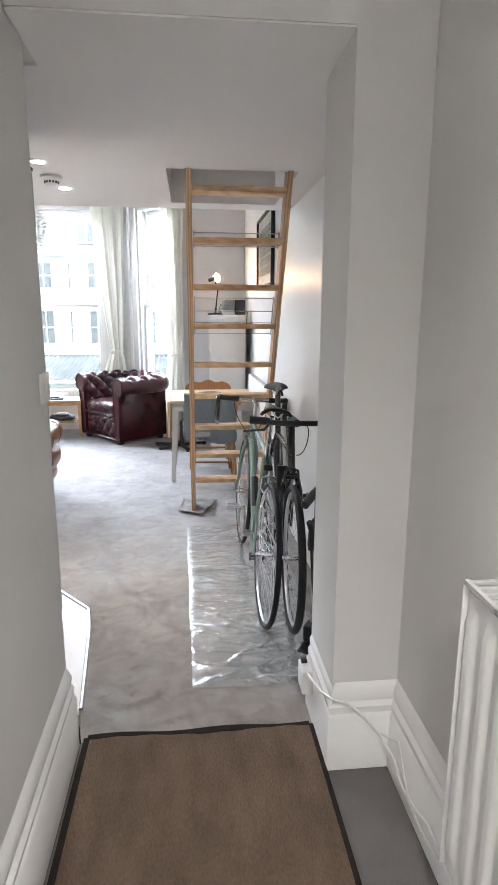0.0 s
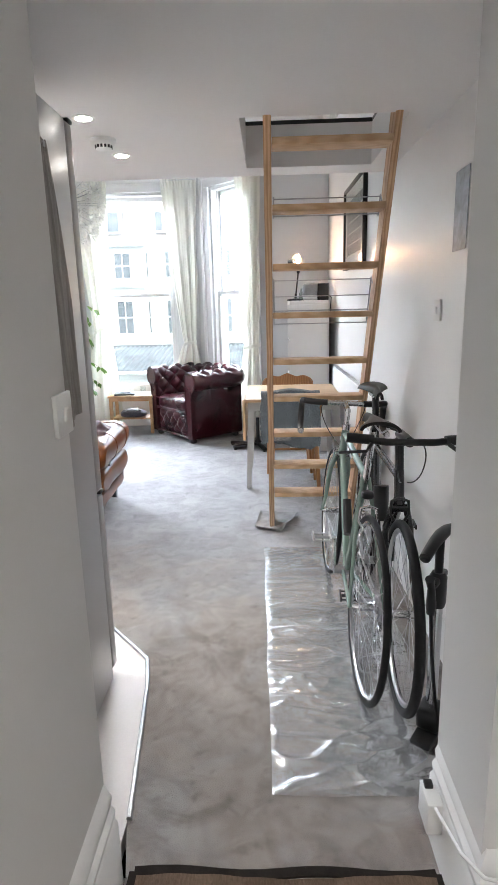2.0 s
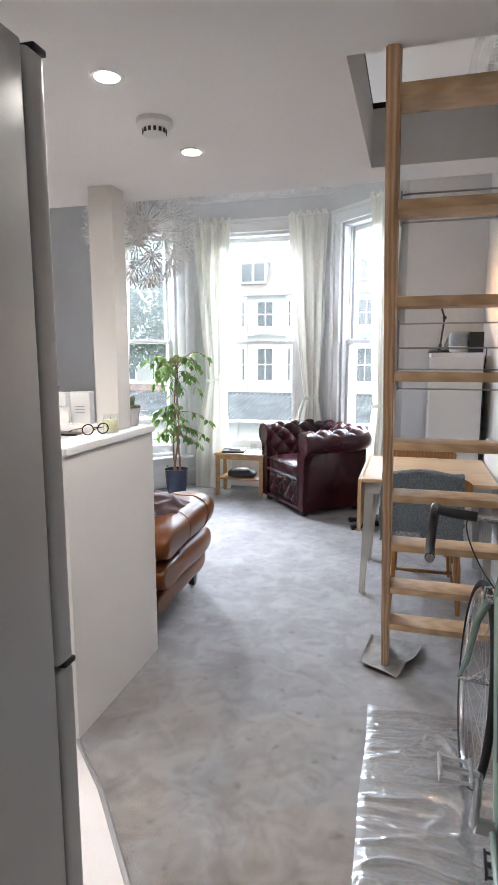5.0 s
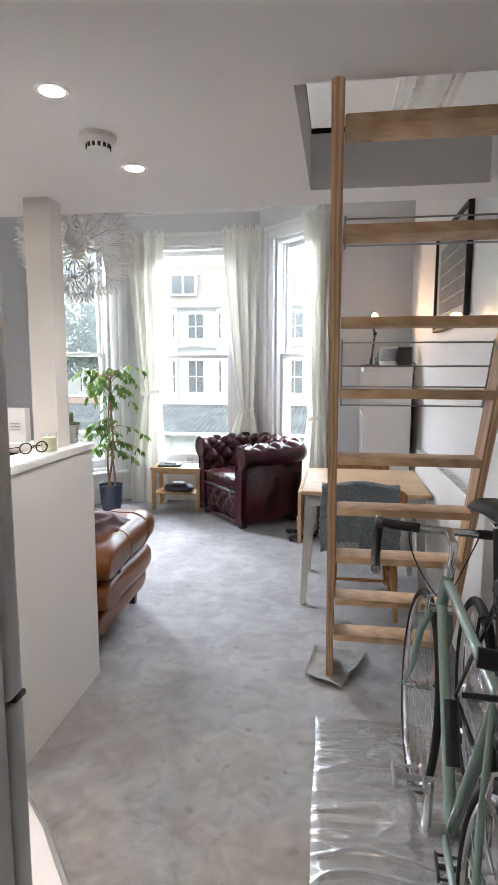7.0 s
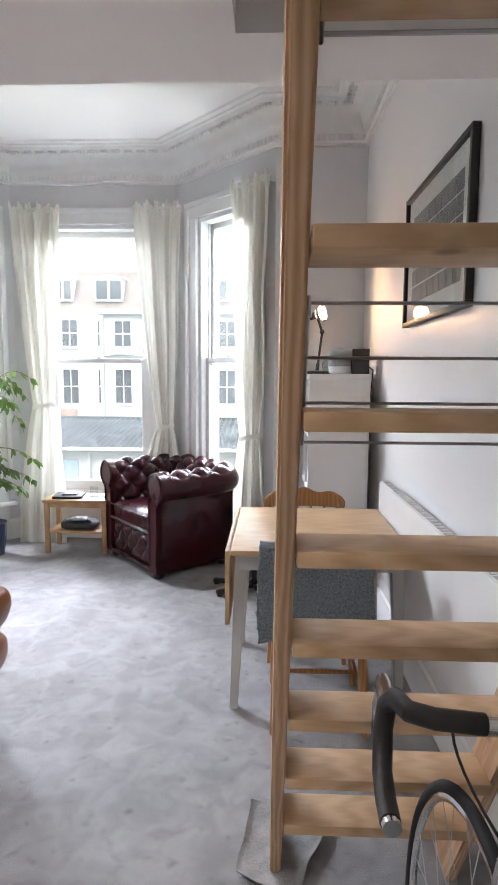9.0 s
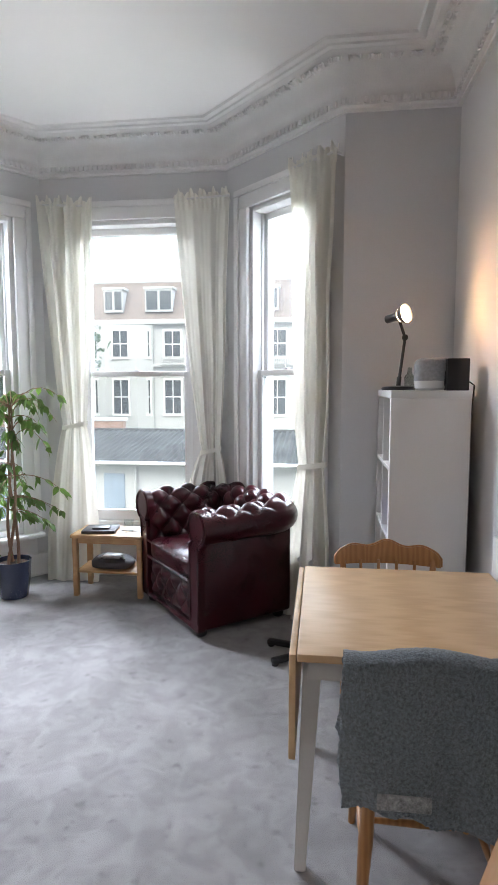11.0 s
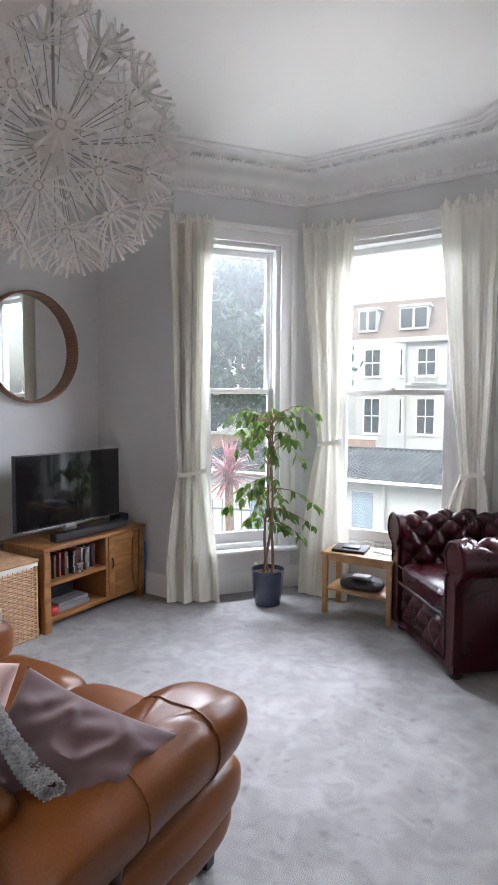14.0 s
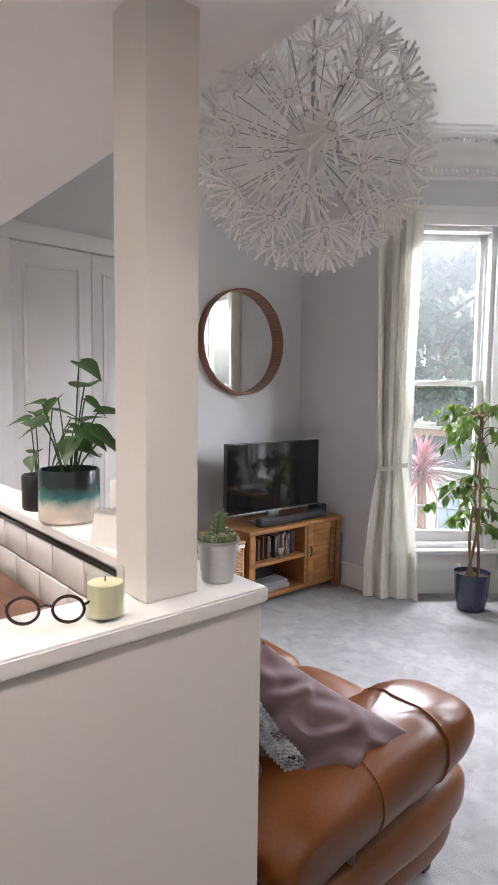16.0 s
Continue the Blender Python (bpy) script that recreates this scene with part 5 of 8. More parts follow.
box(bm, (-0.0215, -PW + 0.02, -PH + 0.02), (-0.020, PW - 0.02, PH - 0.02))
part("glazing", bm, M_GLASS, pc, smooth=False)

# ---------------------------------------------------------------- oak television cabinet with its things
tvu = thing("tv_cabinet", pose(-2.87, 6.835, 0), "rustic oak television cabinet with open shelves and one door", "cabinet")
D0 = -0.42
bm = B()
box(bm, (D0, -0.48, 0.535), (0.025, 0.48, 0.565), 0.008)
part("top", bm, M_OAK, tvu)
for y0, y1 in ((-0.465, -0.435), (0.435, 0.465), (0.08, 0.105)):
    bm = B()
    box(bm, (D0 + 0.02, y0, 0.03 if abs(y0) > 0.2 else 0.09), (0.0, y1, 0.535), 0.002)
    part("upright", bm, M_OAK, tvu)
for z0, z1 in ((0.06, 0.09), (0.30, 0.325)):
    bm = B()
    box(bm, (D0 + 0.02, -0.435, z0), (0.0, 0.08 if z0 > 0.2 else 0.435, z1), 0.002)
    part("shelf", bm, M_OAK, tvu)
bm = B()
box(bm, (D0 + 0.01, -0.435, 0.09), (D0 + 0.02, 0.435, 0.535))
part("back", bm, M_OAK, tvu)
for y in (-0.445, 0.445):
    bm = B()
    slanted(bm, (-0.01, y, 0.535), (-0.01, y, 0.0), 0.05, 0.055)
    part("corner_post", bm, M_OAK, tvu)
    bm = B()
    slanted(bm, (D0 + 0.05, y, 0.06), (D0 + 0.05, y, 0.0), 0.05, 0.055)
    part("back_foot", bm, M_OAK, tvu)
bm = B()
box(bm, (-0.022, 0.108, 0.095), (-0.002, 0.415, 0.53), 0.002)
dr = part("door", bm, M_OAK, tvu, "panelled oak door")
bm = B()
for lo, hi in (((-0.002, 0.108, 0.095), (0.006, 0.165, 0.53)), ((-0.002, 0.358, 0.095), (0.006, 0.415, 0.53)), ((-0.002, 0.165, 0.095), (0.006, 0.358, 0.15)), ((-0.002, 0.165, 0.475), (0.006, 0.358, 0.53))):
    box(bm, lo, hi, 0.002)
part("door_frame", bm, M_OAK, dr)
bm = B()
tube(bm, [(0.006, 0.135, 0.37), (0.022, 0.135, 0.355), (0.022, 0.135, 0.31), (0.006, 0.135, 0.295)], 0.006, 8)
part("handle", bm, M_BLACK, dr, "dark iron handle")

COLS = [(0.05, 0.05, 0.06), (0.30, 0.30, 0.32), (0.03, 0.05, 0.15), (0.25, 0.04, 0.03), (0.10, 0.07, 0.03), (0.03, 0.05, 0.06), (0.36, 0.37, 0.40), (0.02, 0.02, 0.02)]
M_CASES = [material("disc_case_%s" % n, c, 0.35, var=0.15, scale=30, fine=120, bump=0.02) for n, c in zip(("charcoal", "grey", "navy", "red", "ochre", "green", "pale", "black"), COLS)]
rr = random.Random(4)
y = -0.40
k = 0
while y < 0.045:
    w = 0.014
    dv = thing("disc_case", pose(-2.87, 6.835, 0.325), "upright film disc case on the cabinet shelf", "disc case", group="disc cases in the cabinet")
    bm = B()
    h = 0.165 + rr.uniform(-0.02, 0.012)
    fx = -0.06 + rr.uniform(-0.02, 0.02)
    box(bm, (fx - 0.13, y, 0.0), (fx, y + w, h), 0.002)
    part("case", bm, M_CASES[rr.randrange(8)], dv)
    bm = B()
    box(bm, (fx + 0.0002, y + 0.004, h * 0.3), (fx + 0.001, y + 0.010, h * 0.8))
    part("spine_print", bm, M_CASES[(k * 3) % 8], dv)
    y += w + 0.002 + (0.012 if rr.random() < 0.12 else 0)
    k += 1
gb = thing("glass_ornament", pose(-2.91, 6.70, 0.325), "small clear glass ornament in the cabinet", "ornament")
bm = B()
lathe(bm, [(0.025, 0), (0.03, 0.005), (0.012, 0.02), (0.03, 0.05), (0.034, 0.075), (0.030, 0.075), (0.0, 0.03)], 20)
part("body", bm, M_CHROME, gb)
bx = thing("media_player", pose(-2.93, 6.66, 0.09), "grey set-top box on the lower cabinet shelf", "media player")
bm = B()
box(bm, (-0.12, -0.14, 0.0), (0.02, 0.14, 0.028), 0.003)
box(bm, (-0.12, -0.13, 0.030), (0.01, 0.13, 0.058), 0.003)
part("casing", bm, material("grey_plastic", (0.20, 0.20, 0.21), 0.4, var=0.1), bx)
bx = thing("black_console", pose(-3.05, 6.66, 0.09), "black games console deep in the cabinet", "console")
bm = B()
box(bm, (-0.10, -0.20, 0.0), (-0.02, 0.13, 0.12), 0.01)
part("casing", bm, M_BLACK, bx)
bx = thing("red_pouch", pose(-2.91, 6.47, 0.09), "small red pouch on the lower cabinet shelf", "pouch")
bm = B()
blob(bm, (0, 0, 0.03), (0.03, 0.04, 0.03), 0.7, 0.8, 12, 20)
part("body", bm, material("red_fabric", (0.40, 0.02, 0.02), 0.6, var=0.15), bx)

tv = thing("television", pose(-3.02, 6.745, 0.565, 0, 0, -2), "black flat-screen television, switched off, on the cabinet", "television")
M_SCREEN = material("glossy_black_screen", (0.008, 0.008, 0.009), 0.06, var=0.05, bump=0.0, rvar=0.01)
bm = B()
box(bm, (-0.035, -0.45, 0.085), (-0.002, 0.45, 0.59), 0.004)
part("casing", bm, M_BLACK, tv)
bm = B()
box(bm, (-0.002, -0.443, 0.098), (0.0005, 0.443, 0.583))
part("screen", bm, M_SCREEN, tv, "glossy black screen", smooth=False)
bm = B()
box(bm, (-0.002, -0.45, 0.083), (0.003, 0.45, 0.089), 0.001)
part("lower_bezel", bm, M_STEEL, tv, "silver lower bezel")
bm = B()
box(bm, (-0.10, -0.17, 0.0), (0.08, 0.17, 0.010), 0.004)
box(bm, (-0.04, -0.05, 0.008), (-0.01, 0.05, 0.10), 0.004)
part("stand", bm, M_STEEL, tv)
sb = thing("soundbar", pose(-2.925, 6.83, 0.565), "long black soundbar before the television", "soundbar")
bm = B()
box(bm, (-0.035, -0.335, 0.004), (0.035, 0.335, 0.062), 0.012, seg=3)
part("casing", bm, M_BLACK, sb)
bm = B()
box(bm, (0.030, -0.325, 0.012), (0.0365, 0.325, 0.054), 0.004)
part("grille", bm, material("black_mesh", (0.03, 0.03, 0.032), 0.8, var=0.3, scale=90, fine=500, bump=0.5), sb)
bx = thing("router", pose(-3.05, 7.25, 0.565), "dark blue box behind the soundbar", "box")
bm = B()
box(bm, (-0.06, -0.06, 0.0), (0.06, 0.03, 0.075), 0.006)
part("casing", bm, material("dark_teal_plastic", (0.02, 0.05, 0.07), 0.5, var=0.15), bx)
bx = thing("blue_folder", pose(-2.96, 7.325, 0.0), "bright blue board standing beside the cabinet", "board")
bm = B()
box(bm, (-0.16, 0.0, 0.0), (0.09, 0.012, 0.42), 0.002)
part("board", bm, material("blue_board", (0.02, 0.10, 0.42), 0.5, var=0.15), bx)

# ---------------------------------------------------------------- woven laundry basket
M_WICKER = material("brown_wicker", (0.46, 0.27, 0.14), 0.65, var=0.35, scale=30, fine=160, bump=0.4, dist=0.002, island=0.12)
M_LINING = material("white_lining", (0.72, 0.70, 0.66), 0.9, var=0.05)
bk = thing("laundry_basket", pose(-3.08, 6.085, 0), "square woven wicker laundry basket with lid and white lining", "basket")
BX, BY, BH = 0.20, 0.235, 0.50


def weave_side(a, b, h):
    """Strands over and under upright stakes from a to b."""
    bm = B()
    va, vb = Vector(a), Vector(b)
    ln = (vb - va).length
    d = (vb - va).normalized()
    nrm = Vector((d.y, -d.x, 0))
    n = int(ln / 0.032)
    rows = int(h / 0.0155)
    for r in range(rows):
        pts = []
        for i in range(2 * n + 1):
            s = i / (2 * n)
            o = 0.006 * math.sin(math.pi * (i / 1.0) * 0.5 + math.pi * r)
            pts.append(va + d * (s * ln) + nrm * o + Vector((0, 0, 0.01 + r * 0.0155)))
        tube(bm, pts, 0.0068, 5, caps=False)
    for i in range(n + 1):
        p = va + d * (ln * i / n)
        tube(bm, [p, p + Vector((0, 0, h))], 0.003, 4, caps=False)
    return bm


for nm, a, b in (("front_weave", (BX, -BY, 0), (BX, BY, 0)), ("back_weave", (-BX, BY, 0), (-BX, -BY, 0)), ("side_weave", (-BX, -BY, 0), (BX, -BY, 0)), ("side_weave", (BX, BY, 0), (-BX, BY, 0))):
    part(nm, weave_side(a, b, BH - 0.04), M_WICKER, bk)
for sx in (-1, 1):
    for sy in (-1, 1):
        bm = B()
        tube(bm, [(sx * BX, sy * BY, 0.0), (sx * BX, sy * BY, BH - 0.02)], 0.010, 8)
        part("corner_post", bm, M_WICKER, bk)
bm = B()
sweep(bm, [(BX + 0.004, -BY - 0.004), (BX + 0.004, BY + 0.004), (-BX - 0.004, BY + 0.004), (-BX - 0.004, -BY - 0.004)], [(0.004, BH - 0.034), (-0.006, BH - 0.034), (-0.006, BH - 0.014), (0.004, BH - 0.014)], closed=True)
part("lining_edge", bm, M_LINING, bk, "white cloth lining folded over the rim")
bm = B()
box(bm, (-BX + 0.01, -BY + 0.01, 0.004), (BX - 0.01, BY - 0.01, BH - 0.03))
part("lining", bm, M_LINING, bk)
bm = B()
for r in range(34):
    x = -BX - 0.006 + r * (2 * BX + 0.012) / 33
    tube(bm, [(x, -BY - 0.008 + i * (2 * BY + 0.016) / 40, BH + 0.003 + 0.004 * math.sin(math.pi * (i * 0.5 + r))) for i in range(41)], 0.0058, 4)
tube(bm, [(BX + 0.006, -BY - 0.01, BH), (BX + 0.006, BY + 0.01, BH)], 0.011, 8)
tube(bm, [(-BX - 0.006, -BY - 0.01, BH), (-BX - 0.006, BY + 0.01, BH)], 0.011, 8)
tube(bm, [(BX + 0.006, -BY - 0.01, BH), (-BX - 0.006, -BY - 0.01, BH)], 0.011, 8)
tube(bm, [(BX + 0.006, BY + 0.01, BH), (-BX - 0.006, BY + 0.01, BH)], 0.011, 8)
tagged(part("lid", bm, M_WICKER, bk, "woven wicker lid"), kind="stuff")

# ---------------------------------------------------------------- round mirror
mi = thing("round_mirror", pose(XL + 0.001, 6.70, 1.895, 0, 90, 0), "round wall mirror in a deep walnut rim", "mirror")
bm = B()
lathe(bm, [(0.385, 0.0), (0.40, 0.002), (0.40, 0.072), (0.396, 0.075), (0.386, 0.072), (0.386, 0.010)], 72, caps=False)
part("rim", bm, M_WALNUT, mi)
M_MIRROR = material("mirror_glass", (0.92, 0.93, 0.93), 0.02, metal=1.0, var=0.0, bump=0.0, rvar=0.0)
bm = B()
lathe(bm, [(0.0, 0.012), (0.386, 0.012)], 72, caps=False)
part("mirror_glass", bm, M_MIRROR, mi, "silvered mirror glass", smooth=False)

# ---------------------------------------------------------------- side table
st = thing("side_table", pose(-1.27, 7.85, 0), "light oak side table with a lower shelf", "side table")
bm = B()
box(bm, (-0.265, -0.155, 0.425), (0.265, 0.155, 0.45), 0.004)
part("tabletop", bm, M_LIGHTOAK, st)
bm = B()
box(bm, (-0.235, -0.13, 0.17), (0.235, 0.13, 0.186), 0.003)
part("shelf", bm, M_LIGHTOAK, st)
for lo, hi in (((-0.215, -0.135, 0.385), (0.215, -0.12, 0.424)), ((-0.215, 0.12, 0.385), (0.215, 0.135, 0.424)), ((-0.24, -0.11, 0.385), (-0.225, 0.11, 0.424)), ((0.225, -0.11, 0.385), (0.24, 0.11, 0.424))):
    bm = B()
    box(bm, lo, hi, 0.001)
    part("apron", bm, M_LIGHTOAK, st)
for sx in (-1, 1):
    for sy in (-1, 1):
        bm = B()
        slanted(bm, (sx * 0.236, sy * 0.128, 0.425), (sx * 0.236, sy * 0.128, 0.0), 0.038, 0.036)
        part("leg", bm, M_LIGHTOAK, st)
M_DARKFELT = material("dark_grey_cover", (0.045, 0.042, 0.048), 0.6, var=0.2)
lt = thing("laptop_case", pose(-1.36, 7.84, 0.45, 0, 0, 8), "dark laptop sleeve with a phone on the side table", "laptop")
bm = B()
box(bm, (-0.12, -0.10, 0.0), (0.12, 0.10, 0.022), 0.008)
part("sleeve", bm, M_DARKFELT, lt)
bm = B()
box(bm, (-0.05, -0.06, 0.022), (0.07, 0.03, 0.034), 0.004)
part("tablet", bm, M_BLACK, lt)
bg_ = thing("camera_bag", pose(-1.27, 7.84, 0.186), "black soft camera bag on the side table's shelf", "bag")
bm = B()
blob(bm, (0, 0, 0.035), (0.15, 0.10, 0.034), 0.5, 0.5, 14, 36, fn=lambda p: p + Vector((0, 0, wobble(p, 0.02, 9) * (p.z > 0))))
part("body", bm, M_DARKFELT, bg_)
bm = B()
tube(bm, [(-0.10 + 0.02 * i, -0.04 + 0.02 * math.sin(i), 0.068 + 0.018 * math.sin(math.pi * i / 10)) for i in range(11)], 0.006, 8)
box(bm, (-0.07, -0.05, 0.066), (0.06, 0.05, 0.092), 0.012)
part("strap", bm, M_STEEL, bg_, "grey strap and buckle")
M_CLEAR = glass("clear_drinking_glass", (0.96, 0.98, 0.98), 0.0, thin=True)
gl = thing("drinking_glass", pose(-1.13, 7.78, 0.45), "clear empty tumbler on the side table", "glass")
bm = B()
lathe(bm, [(0.0, 0.003), (0.028, 0.0), (0.030, 0.004), (0.034, 0.10), (0.032, 0.10), (0.027, 0.008), (0.0, 0.008)], 28, caps=False)
part("tumbler", bm, M_CLEAR, gl)
pp = thing("papers", pose(-1.12, 7.90, 0.45, 0, 0, -12), "few white papers on the side table", "paper")
bm = B()
box(bm, (-0.09, -0.06, 0.0), (0.09, 0.06, 0.004))
box(bm, (-0.08, -0.05, 0.004), (0.07, 0.055, 0.008))
part("sheets", bm, M_MATBOARD, pp)

# ---------------------------------------------------------------- weeping fig in a blue pot
M_POT = material("dark_blue_glaze", (0.035, 0.045, 0.085), 0.25, var=0.12, scale=8, fine=90, bump=0.03, coat=0.4)
M_SOIL = material("dark_soil", (0.05, 0.028, 0.018), 0.95, var=0.4, scale=30, fine=200, bump=1.0, dist=0.01)
M_BARK = material("pale_brown_bark", (0.24, 0.14, 0.09), 0.8, var=0.3, scale=20, fine=120, bump=0.6, dist=0.003, stretch=(1, 1, 0.2))


def leaf_material(name, base, back):
    mt = material(name, base, 0.38, var=0.3, scale=14, fine=90, bump=0.1, dist=0.001)
    nt = mt.node_tree
    N, L = nt.nodes, nt.links
    bs = N["Principled BSDF"]
    tl = N.new("ShaderNodeBsdfTranslucent")
    tl.inputs[0].default_value = (*back, 1)
    mx = N.new("ShaderNodeMixShader")
    mx.inputs[0].default_value = 0.3
    L.new(bs.outputs[0], mx.inputs[1])
    L.new(tl.outputs[0], mx.inputs[2])
    L.new(mx.outputs[0], N["Material Output"].inputs[0])
    gi = N.new("ShaderNodeNewGeometry")
    hs = N.new("ShaderNodeHueSaturation")
    mr = N.new("ShaderNodeMapRange")
    mr.inputs[3].default_value, mr.inputs[4].default_value = 0.6, 1.5
    L.new(gi.outputs["Random Per Island"], mr.inputs[0])
    L.new(mr.outputs[0], hs.inputs["Value"])
    src = bs.inputs["Base Color"].links[0].from_socket
    L.new(src, hs.inputs["Color"])
    L.new(hs.outputs[0], bs.inputs["Base Color"])
    return mt


M_FIG = leaf_material("fig_leaf", (0.075, 0.14, 0.035), (0.16, 0.29, 0.05))


def leaf(bm, p, d, ln, w, roll=0.0, droop=0.3):
    """A pointed leaf of eight faces, folded along its rib."""
    d = Vector(d).normalized()
    s = d.cross(Vector((0, 0, 1)))
    if s.length < 1e-3:
        s = Vector((1, 0, 0))
    s.normalize()
    s = Matrix.Rotation(roll, 3, d) @ s
    n = s.cross(d).normalized()
    prev = None
    for t, k in ((0, 0.02), (0.2, 0.8), (0.45, 1.0), (0.75, 0.55), (1.0, 0.02)):
        c = Vector(p) + d * (ln * t) - Vector((0, 0, 1)) * (droop * ln * t * t)
        row = [bm.verts.new(c + s * (w * k) + n * (0.18 * w * k)), bm.verts.new(c), bm.verts.new(c - s * (w * k) + n * (0.18 * w * k))]
        if prev:
            bm.faces.new((prev[0], prev[1], row[1], row[0]))
            bm.faces.new((prev[1], prev[2], row[2], row[1]))
        prev = row


fig = thing("potted_fig_tree", pose(-1.944, 7.655, 0), "weeping fig tree in a dark blue pot by the window", "plant")
bm = B()
lathe(bm, [(0.088, 0.0), (0.095, 0.004), (0.112, 0.12), (0.122, 0.262), (0.124, 0.268), (0.118, 0.268), (0.112, 0.225), (0.0, 0.225)], 48, caps=False)
part("pot", bm, M_POT, fig)
bm = B()
lathe(bm, [(0.0, 0.245), (0.06, 0.242), (0.113, 0.236)], 32, caps=False)
part("soil", bm, M_SOIL, fig)
rr = random.Random(11)
bm = B()
stems = []
for k in range(3):
    a0 = k * 2.1
    pts = []
    for i in range(15):
        t = i / 14
        tw_ = a0 + 5.0 * t
        rad = 0.032 * (1 - t) + 0.008
        pts.append((rad * math.cos(tw_) + 0.02 * t, rad * math.sin(tw_), 0.23 + 1.12 * t))
    tube(bm, pts, [0.012 * (1 - 0.55 * i / 14) for i in range(15)], 8)
    stems.append(pts)
part("trunk", bm, M_BARK, fig, "thin twisted stems")
bm = B()
crown = B()
for k in range(54):
    st_ = stems[rr.randrange(3)]
    i = rr.choice([5, 6, 7, 8, 9, 10, 11, 12, 12, 13, 13, 14, 14, 14])
    p = Vector(st_[i])
    a = rr.uniform(0, 2 * math.pi)
    reach = rr.uniform(0.14, 0.40) * (1.0 if i > 8 else 1.1)
    rise = rr.uniform(0.02, 0.26) if i > 9 else rr.uniform(0.0, 0.10)
    out = Vector((math.cos(a), math.sin(a) * 0.75, 0))
    if p.y + out.y * reach > 0.27:
        out.y = -abs(out.y) * 0.5
    tip = p + out * reach + Vector((0, 0, rise * 0.4 - rr.uniform(0.05, 0.22)))
    mid = p + out * reach * 0.5 + Vector((0, 0, rise))
    pts = [p.lerp(mid, t).lerp(mid.lerp(tip, t), t) for t in (0, 0.2, 0.4, 0.6, 0.8, 1.0)]
    tube(bm, pts, [0.004, 0.0035, 0.003, 0.0025, 0.002, 0.0012], 5)
    for q in range(rr.randint(7, 12)):
        t = rr.uniform(0.35, 1.0)
        c = p.lerp(mid, t).lerp(mid.lerp(tip, t), t)
        b_ = rr.uniform(0, 2 * math.pi)
        dd = Vector((math.cos(b_) * 0.6, math.sin(b_) * 0.6, -rr.uniform(0.3, 1.2))) + out * 0.25
        leaf(crown, c, dd, rr.uniform(0.055, 0.088), rr.uniform(0.015, 0.023), rr.uniform(-1, 1), 0.15)
for k in range(5):
    leaf(crown, (0.06 * math.cos(k * 1.9) - 0.04, 0.06 * math.sin(k * 1.9), 0.245 + 0.02 * k), (math.cos(k), math.sin(k), 0.9), 0.05, 0.014)
part("branchwork", bm, M_BARK, fig)
tagged(part("crown", crown, M_FIG, fig, "loose drooping crown of small pointed leaves"))

# black star base behind the table
fb = thing("pedestal_base", pose(0.22, 7.02, 0), "black star-shaped stand base on the carpet", "stand base")
for k, a in enumerate((165, 215, 285, 20, 90)):
    bm = B()
    g = radians(a)
    box(bm, (0.02, -0.022, 0.012), (0.30, 0.022, 0.040), 0.008, m=Matrix.Rotation(g, 4, "Z"))
    lg = part("leg", bm, M_BLACK, fb)
    bm = B()
    lathe(bm, [(0.018, 0), (0.02, 0.012)], 12, Matrix.Translation((0.28 * math.cos(g), 0.28 * math.sin(g), 0)))
    part("glide", bm, M_RUBBER, lg)
bm = B()
lathe(bm, [(0.04, 0.012), (0.035, 0.05), (0.018, 0.07), (0.018, 0.30)], 20)
part("column", bm, M_BLACK, fb)

# ---------------------------------------------------------------- breakfast-bar wall, pillar and kitchen
M_WARMWHITE = material("warm_white_panel_paint", (0.70, 0.675, 0.645), 0.55, var=0.025, scale=2, fine=160, bump=0.04)
bm = B()
box(bm, (-0.885, 3.86, 0), (-0.752, 4.575, 1.098), 0.002)
structure("wall_half", bm, M_WARMWHITE, "waist-high white partition beside the kitchen", "wall")
bm = B()
box(bm, (-2.40, 4.47, 0), (-0.887, 4.575, 1.098), 0.002)
structure("wall_half_back", bm, M_WARMWHITE, "waist-high white partition behind the worktop", "wall")
bm = B()
prism(bm, [(-0.744, 3.85), (-0.744, 4.588), (-2.40, 4.592), (-2.40, 4.455), (-0.90, 4.455), (-0.90, 3.845)], 1.100, 1.130)
bmesh.ops.bevel(bm, geom=bm.edges[:], offset=0.004, segments=2, affect="EDGES")
structure("ledge_trim", bm, M_WHITE, "white laminate ledge on the partition", "trim", smooth=True)
bm = B()
box(bm, (-0.915, 4.355, 1.131), (-0.805, 4.463, MEZZ - 0.001), 0.002)
structure("pillar", bm, M_WARMWHITE, "slim white square pillar carrying the mezzanine", "pillar")

M_TILE = material("white_glazed_tile", (0.66, 0.655, 0.65), 0.15, var=0.04, scale=9, fine=60, bump=0.05, island=0.05)
tile_wall = bpy.data.objects["wall_half_back"]
bm = B()
box(bm, (-0.098, -0.008, -0.046), (0.098, 0.0, 0.046), 0.010, seg=2)
tile_mesh = mesh_of("tile", bm, M_TILE)
for r in range(2):
    for c in range(8):
        t_ = new("tile", tile_mesh)
        t_.parent = tile_wall
        t_.location = (-0.99 - c * 0.2 - (0.1 if r % 2 else 0), 4.468, 1.032 - r * 0.097)
bm = B()
box(bm, (-2.40, 4.458, 1.080), (-0.89, 4.470, 1.089))
structure("tile_trim", bm, M_BLACK, "dark edging strip above the tiles", "trim")

